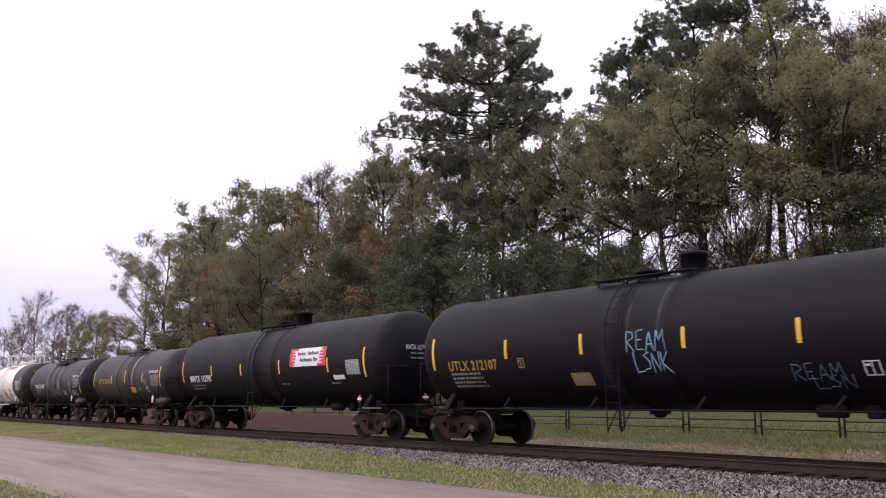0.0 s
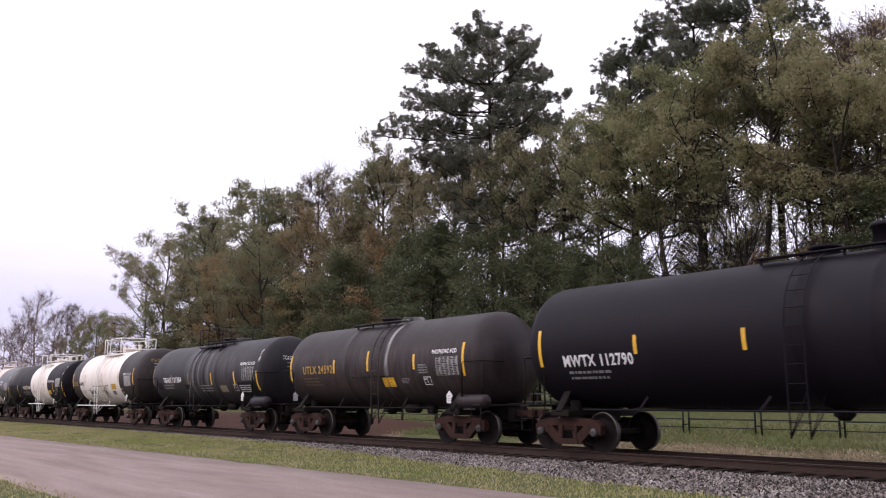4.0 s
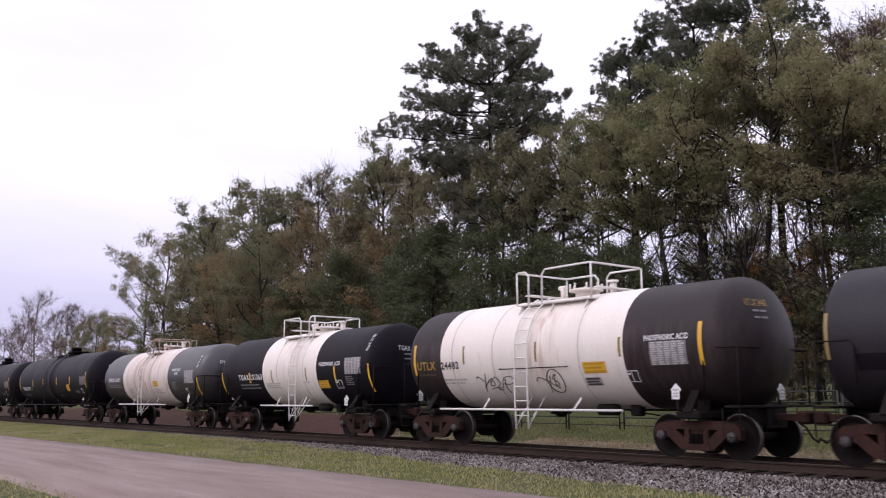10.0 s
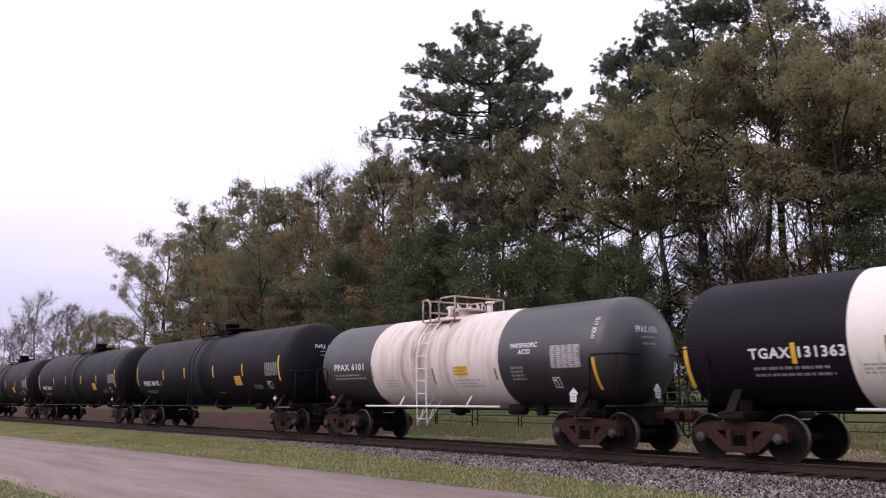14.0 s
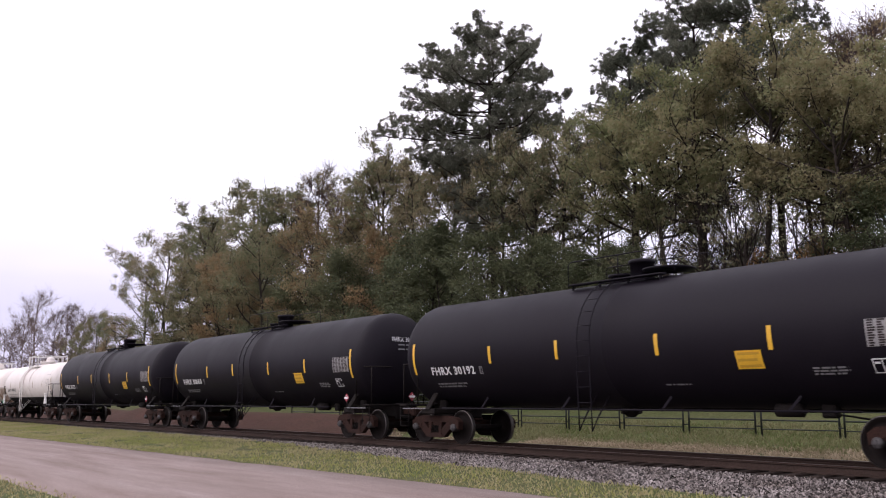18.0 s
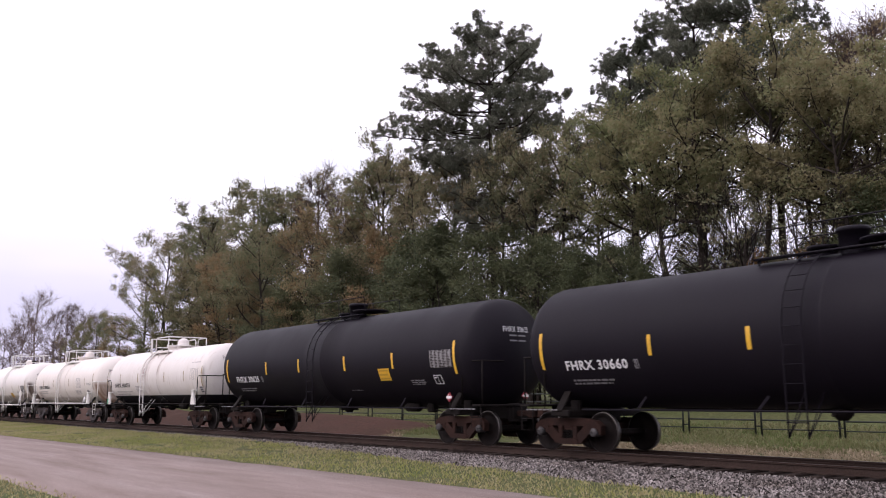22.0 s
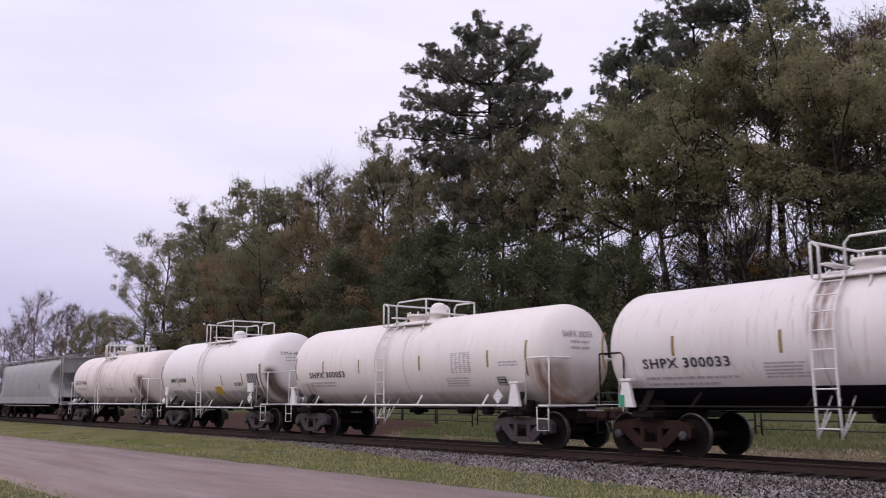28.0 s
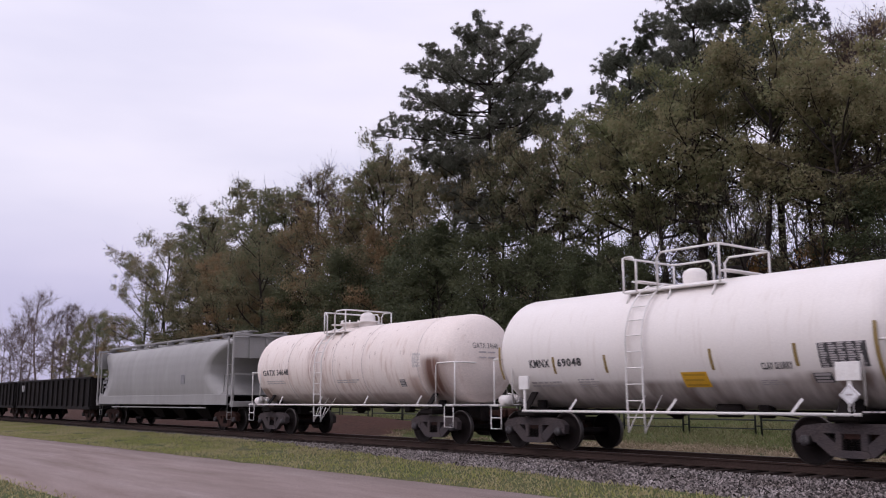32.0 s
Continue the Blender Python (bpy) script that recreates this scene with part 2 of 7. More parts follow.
M["panel_ink"] = material("faint_panel_print", (0.50, 0.27, 0.02), 0.5, other=(0.38, 0.22, 0.04), amount=0.5, scale=5, fine_amount=0.08)
M["ink_yellow"] = material("yellow_lettering", (0.38, 0.22, 0.036), 0.5, other=(0.22, 0.135, 0.04), amount=0.5, scale=5, fine_amount=0.08)
M["red"] = material("red_banner_ink", (0.62, 0.03, 0.05), 0.5, other=(0.5, 0.04, 0.05), amount=0.4, scale=6, fine_amount=0.04)
M["card_red"] = material("dull_red_card", (0.30, 0.03, 0.045), 0.5, other=(0.22, 0.03, 0.04), amount=0.4, scale=6, fine_amount=0.04)
M["blue_spray"] = material("pale_blue_spray_paint", (0.28, 0.45, 0.62), 0.6, other=(0.15, 0.28, 0.42), amount=0.7, scale=7, fine_amount=0.1)
M["faint_spray"] = material("faded_blue_spray_paint", (0.075, 0.135, 0.20), 0.6, other=(0.04, 0.075, 0.12), amount=0.7, scale=7, fine_amount=0.1)
M["green"] = material("green_tag_paint", (0.03, 0.28, 0.14), 0.5, scale=6, amount=0.3)
M["hopper"] = material("grey_hopper_paint", (0.28, 0.272, 0.262), 0.55, other=(0.19, 0.182, 0.175), amount=0.5, scale=0.9, stretch=(1.4, 1, 0.35), fine=25, fine_amount=0.06)
M["gondola"] = material("black_gondola_paint", (0.008, 0.0072, 0.0078), 0.78, other=(0.020, 0.015, 0.013), amount=0.7, scale=1.2, stretch=(1.5, 1, 0.4), fine=25,
                        fine_amount=0.2, bump=0.004)
M["rail"] = material("rusty_rail_side", (0.036, 0.024, 0.020), 0.8, other=(0.058, 0.036, 0.029), amount=0.6, scale=3, fine_amount=0.2)
M["rail_top"] = material("worn_rail_head", (0.16, 0.14, 0.13), 0.4, 0.8, other=(0.10, 0.08, 0.07), amount=0.5, scale=3, fine_amount=0.1)
M["tie"] = material("creosoted_timber", (0.024, 0.017, 0.015), 0.85, other=(0.050, 0.037, 0.031), amount=0.7, scale=3, stretch=(6, 0.6, 6), fine=30, fine_amount=0.25,
                    bump=0.01, bump_scale=25, per_object=0.3)
M["stone"] = material("crushed_granite", (0.265, 0.236, 0.226), 0.85, other=(0.080, 0.061, 0.053), amount=0.8, scale=1.2, fine=30, fine_amount=0.2, per_island=0.95)
M["ballast"] = material("ballast_bed", (0.058, 0.049, 0.046), 0.9, other=(0.030, 0.023, 0.020), amount=0.7, scale=0.8, fine=28, fine_amount=0.45, bump=0.03, bump_scale=22)
M["asphalt"] = material("worn_asphalt", (0.275, 0.220, 0.206), 0.9, other=(0.170, 0.124, 0.108), amount=0.9, scale=0.9, stretch=(0.25, 1.6, 1), fine=45, fine_amount=0.22,
                        bump=0.006, bump_scale=90)
M["ground"] = material("rough_grass", (0.060, 0.078, 0.026), 0.95, other=(0.095, 0.087, 0.042), amount=0.85, scale=0.35, stretch=(0.5, 1, 1), fine=7, fine_amount=0.25,
                       bump=0.03, bump_scale=14)
M["clay"] = material("red_clay_soil", (0.066, 0.031, 0.024), 0.95, other=(0.050, 0.031, 0.022), amount=0.8, scale=0.6, fine=8, fine_amount=0.2, bump=0.04, bump_scale=6)
M["bark"] = material("grey_brown_bark", (0.052, 0.041, 0.035), 0.9, other=(0.026, 0.021, 0.019), amount=0.8, scale=3, stretch=(3, 3, 0.5), fine=18, fine_amount=0.25,
                     bump=0.03, bump_scale=9, per_object=0.2)
M["pale_bark"] = material("pale_winter_bark", (0.17, 0.130, 0.122), 0.9, other=(0.10, 0.074, 0.070), amount=0.7, scale=1.5, fine=12, fine_amount=0.2, per_object=0.2)
M["twig_bark"] = material("reddish_twig_bark", (0.105, 0.075, 0.066), 0.9, other=(0.055, 0.042, 0.038), amount=0.7, scale=1.5, fine=12, fine_amount=0.2)
M["fence"] = material("green_tube_steel", (0.006, 0.011, 0.008), 0.6, other=(0.014, 0.014, 0.012), amount=0.6, scale=3, fine_amount=0.1)
M["leaf"] = leaf_material("olive_leaves", [(0.165, 0.188, 0.092), (0.200, 0.215, 0.105), (0.235, 0.238, 0.122), (0.275, 0.238, 0.135)], 0.6, 0.55)
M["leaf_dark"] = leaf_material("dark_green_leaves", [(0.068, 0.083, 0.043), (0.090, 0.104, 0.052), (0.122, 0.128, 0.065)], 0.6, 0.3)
M["leaf_mid"] = leaf_material("deep_olive_leaves", [(0.125, 0.145, 0.078), (0.165, 0.180, 0.098), (0.210, 0.205, 0.115), (0.25, 0.205, 0.125)], 0.6, 0.45)
M["leaf_autumn"] = leaf_material("turning_leaves", [(0.175, 0.165, 0.088), (0.210, 0.180, 0.095), (0.245, 0.185, 0.100), (0.28, 0.185, 0.098)], 0.6, 0.35)
M["leaf_orange"] = leaf_material("orange_autumn_leaves", [(0.20, 0.120, 0.048), (0.27, 0.135, 0.045), (0.33, 0.175, 0.055)], 0.6, 0.35)
M["brush"] = leaf_material("dead_brown_leaves", [(0.050, 0.034, 0.028), (0.072, 0.047, 0.036), (0.095, 0.060, 0.045)], 0.8, 0.2)
M["needle"] = leaf_material("pine_needles", [(0.115, 0.128, 0.095), (0.145, 0.154, 0.115), (0.180, 0.178, 0.138)], 0.5, 0.4)
RUST, SOOT = (0.16, 0.055, 0.028), (0.055, 0.042, 0.036)
stain("clean_white", 5.22, 0.22, 0.7, 2.6, (0.085, 0.056, 0.044), 1.3, 2.0, 0.5, 0.05)
stain("clean_white", 4.2, 2.0, 1.0, 1.8, (0.16, 0.10, 0.075), 1.0, 2.0)
stain("clean_white", 0.2, 9.0, 1.0, 3.6, (0.54, 0.46, 0.40), 0.3, 4.0, 0.08, 0.62)
# full-length belly bands: brown grime, with the underside's shade painted into the colour
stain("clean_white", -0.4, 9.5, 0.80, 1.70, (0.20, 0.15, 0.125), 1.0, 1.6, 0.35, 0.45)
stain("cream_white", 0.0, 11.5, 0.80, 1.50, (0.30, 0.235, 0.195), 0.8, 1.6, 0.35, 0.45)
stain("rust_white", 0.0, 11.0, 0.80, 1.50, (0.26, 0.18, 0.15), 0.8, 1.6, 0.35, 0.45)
stain("chalk_white", 0.0, 13.0, 1.2, 3.6, (0.42, 0.34, 0.28), 0.45, 5.0, 0.06, 0.62)
stain("chalk_white", -0.9, 0.5, 1.9, 3.75, RUST, 0.8, 6.0, 0.12)
stain("chalk_white", 0.9, 0.25, 2.3, 3.7, RUST, 0.6, 6.0, 0.12)
stain("cream_white", 6.35, 0.6, 0.7, 2.35, (0.22, 0.13, 0.085), 1.1, 2.5, 0.3, 0.35)
stain("cream_white", -5.4, 1.2, 0.9, 1.9, (0.25, 0.17, 0.12), 0.8, 3.0)
stain("cream_white", 0.0, 12.0, 0.9, 3.5, (0.52, 0.42, 0.35), 0.35, 4.0, 0.08, 0.62)
stain("rust_white", 5.3, 0.9, 1.0, 2.6, (0.12, 0.055, 0.038), 1.2, 2.0, 0.35, 0.32)
stain("rust_white", 4.3, 0.5, 1.0, 2.0, (0.35, 0.23, 0.18), 0.9, 2.5, 0.35, 0.4)
stain("rust_white", -5.4, 0.9, 1.0, 1.75, (0.20, 0.12, 0.09), 1.0, 2.5, 0.3, 0.4)
stain("rust_white", 0.0, 10.0, 2.0, 3.75, (0.13, 0.05, 0.03), 1.0, 7.0, 0.03, 0.68)
stain("rust_white", 0.3, 11.0, 0.9, 3.3, (0.42, 0.27, 0.20), 0.5, 4.0, 0.08, 0.6)
stain("rust_white", -1.6, 0.6, 1.6, 3.75, RUST, 0.8, 6.0, 0.15)
stain("dirty_white", -0.4, 6.5, 1.2, 3.7, (0.44, 0.32, 0.26), 0.6, 2.6, 0.12)
stain("dirty_white", -0.9, 0.7, 1.3, 3.75, (0.22, 0.10, 0.065), 0.9, 6.0, 0.2)
stain("dirty_white", -1.6, 0.25, 1.1, 3.6, (0.25, 0.17, 0.13), 1.2, 5.0, 0.4)
stain("dirty_white", 0.5, 0.2, 1.1, 3.6, (0.25, 0.17, 0.13), 1.0, 5.0, 0.4)
stain("white", 0.2, 0.8, 1.2, 3.75, (0.42, 0.24, 0.17), 0.6, 5.0, 0.15)
stain("white", -0.4, 6.0, 1.0, 2.6, (0.50, 0.39, 0.32), 0.5, 4.0, 0.08, 0.62)
stain("streaked_black", -0.15, 0.07, 2.5, 3.95, (0.040, 0.040, 0.045), 0.9, 9.0, 0.2, 0.5)
stain("streaked_black", 0.72, 0.07, 2.4, 4.0, (0.065, 0.065, 0.070), 0.9, 9.0, 0.2, 0.5)
stain("streaked_black", -0.9, 0.16, 1.1, 2.6, (0.03, 0.028, 0.030), 0.9, 4.0, 0.4, 0.45)
stain("old_black", 1.08, 0.14, 1.3, 4.2, (0.30, 0.29, 0.29), 1.4, 5.0, 0.4)
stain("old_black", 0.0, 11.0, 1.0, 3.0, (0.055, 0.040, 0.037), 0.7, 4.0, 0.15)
stain("grey_black", -0.9, 1.3, 1.2, 3.6, (0.10, 0.094, 0.102), 0.6, 3.0, 0.15)
stain("grey_black", -0.85, 0.14, 1.1, 3.7, (0.15, 0.14, 0.15), 0.9, 4.0, 0.3, 0.3)
stain("grey_black", -0.28, 0.12, 1.4, 3.7, (0.15, 0.14, 0.15), 0.9, 4.0, 0.3, 0.3)
stain("grey_black", 0.62, 0.30, 1.3, 3.5, (0.12, 0.113, 0.122), 0.8, 4.0, 0.25, 0.4)
stain("grey_black", 2.6, 2.4, 1.0, 3.3, (0.075, 0.062, 0.066), 0.6, 4.0, 0.15)
M["blade"] = leaf_material("verge_grass", [(0.200, 0.220, 0.062), (0.240, 0.255, 0.075), (0.285, 0.280, 0.100), (0.36, 0.31, 0.170)], 0.7, 0.3)
M["field_blade"] = leaf_material("field_grass_blades", [(0.105, 0.145, 0.050), (0.130, 0.168, 0.058), (0.155, 0.178, 0.068), (0.20, 0.19, 0.095)], 0.7, 0.35)
M["dry_blade"] = leaf_material("dry_field_grass", [(0.190, 0.170, 0.085), (0.290, 0.235, 0.150), (0.370, 0.295, 0.205), (0.40, 0.32, 0.225)], 0.8, 0.4)


# ---- geometry ----
class Geo:
    """Collects faces of one mesh: boxes, rods, tubes and turned shapes."""

    def __init__(self):
        self.v, self.f, self.mi, self.sm = [], [], [], []

    def add(self, verts, faces, mi=0, smooth=False):
        k = len(self.v)
        self.v.extend(tuple(p) for p in verts)
        for q in faces:
            self.f.append(tuple(k + i for i in q))
            self.mi.append(mi)
            self.sm.append(smooth)
        return self

    def box(self, c, s, b=0.0, mi=0, turn=None):
        """A box at c of full size s, its edges cut back by b."""
        h = [x / 2 for x in s]
        if b <= 0:
            vs = [(sx * h[0], sy * h[1], sz * h[2]) for sx in (-1, 1) for sy in (-1, 1) for sz in (-1, 1)]
            fs = [(0, 1, 3, 2), (4, 6, 7, 5), (0, 4, 5, 1), (2, 3, 7, 6), (0, 2, 6, 4), (1, 5, 7, 3)]
        else:
            b = min(b, min(h) * 0.9)
            vs, at = [], {}
            for sx in (-1, 1):
                for sy in (-1, 1):
                    for sz in (-1, 1):
                        sg = (sx, sy, sz)
                        for ax in range(3):
                            at[sg, ax] = len(vs)
                            vs.append(tuple(sg[k] * (h[k] if k == ax else h[k] - b) for k in range(3)))
            fs = []
            for ax in range(3):
                p, q = (ax + 1) % 3, (ax + 2) % 3
                for sg in (-1, 1):
                    ring = []
                    for a2, b2 in ((-1, -1), (1, -1), (1, 1), (-1, 1)):
                        k = [0, 0, 0]
                        k[ax], k[p], k[q] = sg, a2, b2
                        ring.append(at[tuple(k), ax])
                    fs.append(tuple(ring if sg > 0 else ring[::-1]))
                for s1 in (-1, 1):
                    for s2 in (-1, 1):
                        e = []
                        for end, which in ((-1, p), (-1, q), (1, q), (1, p)):
                            k = [0, 0, 0]
                            k[ax], k[p], k[q] = end, s1, s2
                            e.append(at[tuple(k), which])
                        fs.append(tuple(e if s1 * s2 > 0 else e[::-1]))
            for sx in (-1, 1):
                for sy in (-1, 1):
                    for sz in (-1, 1):
                        tri = tuple(at[(sx, sy, sz), ax] for ax in range(3))
                        fs.append(tri if sx * sy * sz > 0 else tri[::-1])
        if turn is not None:
            vs = [turn @ Vector(p) for p in vs]
        return self.add([(p[0] + c[0], p[1] + c[1], p[2] + c[2]) for p in vs], fs, mi)

    def tube(self, pts, r, n=8, mi=0, caps=True):
        """A round bar along the points; r is one radius or one for each point."""
        pts = [Vector(p) for p in pts]
        rs = r if isinstance(r, (list, tuple)) else [r] * len(pts)
        vs, fs, side = [], [], None
        for i, p in enumerate(pts):
            d = (pts[min(i + 1, len(pts) - 1)] - pts[max(i - 1, 0)]).normalized()
            if side is None:
                side = d.orthogonal().normalized()
            side = (side - d * side.dot(d)).normalized()
            up = d.cross(side)
            for k in range(n):
                a = 2 * math.pi * k / n
                vs.append(p + (side * math.cos(a) + up * math.sin(a)) * rs[i])
        for i in range(len(pts) - 1):
            for k in range(n):
                a, b2 = i * n + k, i * n + (k + 1) % n
                fs.append((a, b2, b2 + n, a + n))
        self.add(vs, fs, mi, True)
        if caps:
            k = len(self.v) - len(vs)
            for ring in (range(n - 1, -1, -1), range(len(vs) - n, len(vs))):
                self.f.append(tuple(k + i for i in ring))
                self.mi.append(mi)
                self.sm.append(False)
        return self

    def turned(self, profile, n=24, axis="x", at=(0, 0, 0), mi=0, smooth=True):
        """A shape turned about an axis: profile rows of (along, radius) or (along, radius, material)."""
        vs, fs, ms = [], [], []
        for row in profile:
            for k in range(n):
                a = 2 * math.pi * k / n
                c, s = math.cos(a) * row[1], math.sin(a) * row[1]
                q = {"x": (row[0], c, s), "y": (s, row[0], c), "z": (c, s, row[0])}[axis]
                vs.append((q[0] + at[0], q[1] + at[1], q[2] + at[2]))
        k0 = len(self.v)
        self.v.extend(vs)
        for i in range(len(profile) - 1):
            for k in range(n):
                a, b2 = i * n + k, i * n + (k + 1) % n
                self.f.append((k0 + a, k0 + b2, k0 + b2 + n, k0 + a + n))
                self.mi.append(profile[i][2] if len(profile[i]) > 2 else mi)
                self.sm.append(smooth)
        return self

    def prism(self, poly, y0, y1, mi=0):
        """A plate: the outline in (x, z), from y0 to y1."""
        n = len(poly)
        vs = [(x, y0, z) for x, z in poly] + [(x, y1, z) for x, z in poly]
        fs = [tuple(range(n)), tuple(range(2 * n - 1, n - 1, -1))] + [(i, i + n, (i + 1) % n + n, (i + 1) % n) for i in range(n)]
        return self.add(vs, fs, mi)

    def mesh(self, name, mats):
        me = bpy.data.meshes.new(name)
        me.from_pydata(self.v, [], self.f)
        for m in mats:
            me.materials.append(m)
        me.polygons.foreach_set("material_index", self.mi)
        me.polygons.foreach_set("use_smooth", self.sm)
        me.update()
        return me


def part(name, geo, mat, parent, label="", at=None):
    """Links a mesh as one part under a thing or a part."""
    me = geo.mesh(name, [mat] if isinstance(mat, bpy.types.Material) else mat) if isinstance(geo, Geo) else geo
    ob = new(name, me)
    ob.parent = parent
    if at is not None:
        ob.matrix_basis = at
    return tagged(ob, label)


def raw_mesh(name, verts, faces, mat, smooth=False):
    """A large mesh from arrays: verts (n, 3) and faces (m, 3 or 4)."""
    verts, faces = np.asarray(verts, np.float32), np.asarray(faces, np.int32)
    me = bpy.data.meshes.new(name)
    k = faces.shape[1]
    me.vertices.add(len(verts))
    me.vertices.foreach_set("co", verts.ravel())
    me.loops.add(faces.size)
    me.loops.foreach_set("vertex_index", faces.ravel())
    me.polygons.add(len(faces))
    me.polygons.foreach_set("loop_start", np.arange(0, faces.size, k, dtype=np.int32))
    me.polygons.foreach_set("use_smooth", np.full(len(faces), smooth))
    me.materials.append(mat)
    me.update(calc_edges=True)
    me.validate()
    return me


# ---- ground, road and track ----
def verge_toe(x):
    """Where the grass gives way to stones: close to the rails far off, wider nearer by."""
    return float(np.interp(x, [-60, -32, -24, -15.5, -10, 10], [-1.75, -1.85, -2.5, -3.35, -3.95, -4.2]))


def ground_height(x, y):
    """Heights across the line: verge, track bed, field, low rise under the wood."""
    ys = [-400, -18, -12.7, -6.0, -4.6, -3.6, -1.0, 1.0, 3.0, 5.0, 8.0, 10.0, 14.0, 18.0, 24.0, 40.0, 60.0, 120.0, 400.0]
    zs = [-0.3, -0.38, -0.44, -0.44, -0.42, -0.46, -0.46, -0.46, -0.46, -0.32, -0.05, 0.08, 0.45, 0.92, 1.05, 1.3, 3.2, 5.5, 8.0]
    z = float(np.interp(y, ys, zs))
    if -6.0 < y < -1.3:
        toe = verge_toe(x)
        if y < toe + 0.25:
            z = max(z, float(np.interp(y, [-6.0, toe, toe + 0.25], [-0.44, -0.40 + 0.19 * (toe + 4.2) / 2.45, -0.46])))
    return z


def sheet(name, xs, ys, height, mat):
    vs = [(x, y, height(x, y)) for x in xs for y in ys]
    n = len(ys)
    fs = [(i * n + k, (i + 1) * n + k, (i + 1) * n + k + 1, i * n + k + 1) for i in range(len(xs) - 1) for k in range(n - 1)]
    return raw_mesh(name, vs, fs, mat, True)


def rough_height(x, y):
    bump = 0.05 * noise.noise((x * 0.35, y * 0.6, 0)) + 0.02 * noise.noise((x * 1.3, y * 1.7, 3))
    return ground_height(x, y) + (bump if (y > 3.6 or y < -2.2) and not -12.9 < y < -5.9 else 0)


gx = [-4000, -1500, -700, -400, -250] + [-180 + 2.0 * k for k in range(100)] + [30, 60, 120, 300, 800, 2000, 4000]
gy = ([-4000, -1500, -500, -200, -80, -40, -28] + [-22 + 1.0 * k for k in range(10)] + [-12.7, -12.4, -9, -6.4, -6.0, -5.5, -5.0, -4.6, -4.2, -3.9, -3.6, -3.3, -3.0, -2.7, -2.4, -2.1, -1.85, -1.6, -1.35, 1, 3.0, 4.0]
      + [5 + 1.0 * k for k in range(12)] + [18, 20, 24, 30, 40, 60, 120, 300, 900, 2000, 4000])
ground = tagged(new("ground", sheet("ground", gx, gy, rough_height, M["ground"])), "rough green and straw-coloured grass field along the line", "ground",
                kind="structure")


def road_height(x, y):
    return -0.405 - 0.012 * ((y + 9.3) / 3.2) ** 2


road_xs = [-600, -300] + [-180 + 1.0 * k for k in range(200)] + [40, 120]
rv = []
for i, x in enumerate(road_xs):
    wob = 0.16 * noise.noise((x * 0.5, 0, 7)) + 0.08 * noise.noise((x * 1.9, 0, 9))
    wob2 = 0.16 * noise.noise((x * 0.5, 5, 7)) + 0.08 * noise.noise((x * 1.9, 5, 9))
    skew = -0.022 * (x + 12)
    far = -5.85 - max(0.0, skew) * 0.9
    for y, z in ((-12.55 + wob, -0.50), (-12.5 + wob, -0.425), (-11, road_height(x, -11)), (-9.2, road_height(x, -9.2)), (-7.6, road_height(x, -7.6)),
                 (far - 0.05 + wob2, -0.425), (far + wob2, -0.50)):
        rv.append((x, y, z))
rf = [(i * 7 + k, (i + 1) * 7 + k, (i + 1) * 7 + k + 1, i * 7 + k + 1) for i in range(len(road_xs) - 1) for k in range(6)]
road = tagged(new("road", raw_mesh("road", rv, rf, M["asphalt"], True)), "worn grey asphalt lane with ragged grassy edges", "road", kind="structure")

# Ballast bed: a long low ridge with sloping shoulders.
bx = [-700, -350] + [-180 + 1.0 * k for k in range(200)] + [60, 200]
bp = [(-4.3, -0.53), (-3.4, -0.43), (-1.75, -0.265), (-1.35, -0.235), (0, -0.21), (1.35, -0.235), (1.75, -0.265), (3.2, -0.43), (3.9, -0.53)]
bv = [(x, y + 0.12 * noise.noise((x * 0.8, y, 2)), z + 0.03 * noise.noise((x * 1.1, y * 2, 5))) for x in bx for y, z in bp]
bf = [(i * 9 + k, (i + 1) * 9 + k, (i + 1) * 9 + k + 1, i * 9 + k + 1) for i in range(len(bx) - 1) for k in range(8)]
bed = tagged(new("ballast_bed", raw_mesh("ballast_bed", bv, bf, M["ballast"], True)), "bed of grey crushed stone under the track", "ballast", kind="structure")


def stones(name, count, xr, yr, zf, seed, size=(0.012, 0.030)):
    rng = np.random.default_rng(seed)
    base = np.array([(1, 0, 0), (-1, 0, 0), (0, 1, 0), (0, -1, 0), (0, 0, 1), (0, 0, -1)], float)
    tri = np.array([(0, 2, 4), (2, 1, 4), (1, 3, 4), (3, 0, 4)])
    u = rng.random(count) ** 0.7
    px = xr[1] - (xr[1] - xr[0]) * (1 - u)
    py = rng.uniform(*yr, count)
    keep = np.array([b > verge_toe(a) - 0.25 + 0.3 * noise.noise((a * 0.7, 0, 1)) for a, b in zip(px, py)])
    px, py = px[keep], py[keep]
    count = len(px)
    pz = np.array([zf(b) for b in py]) + rng.uniform(-0.01, 0.03, count)
    s = rng.uniform(*size, (count, 1, 1)) * rng.uniform(0.6, 1.4, (count, 1, 3))
    v = base[None] * s + rng.normal(0, 0.009, (count, 6, 3))
    a = rng.uniform(0, 6.28, count)
    c, sn = np.cos(a), np.sin(a)
    v = np.stack([v[..., 0] * c[:, None] - v[..., 1] * sn[:, None], v[..., 0] * sn[:, None] + v[..., 1] * c[:, None], v[..., 2] + 0.35 * v[..., 0]], -1)
    v += np.stack([px, py, pz], -1)[:, None]
    f = (tri[None] + (np.arange(count) * 6)[:, None, None]).reshape(-1, 3)
    return raw_mesh(name, v.reshape(-1, 3), f, M["stone"])


def bed_z(y):
    return float(np.interp(y, [p[0] for p in bp], [p[1] for p in bp]))


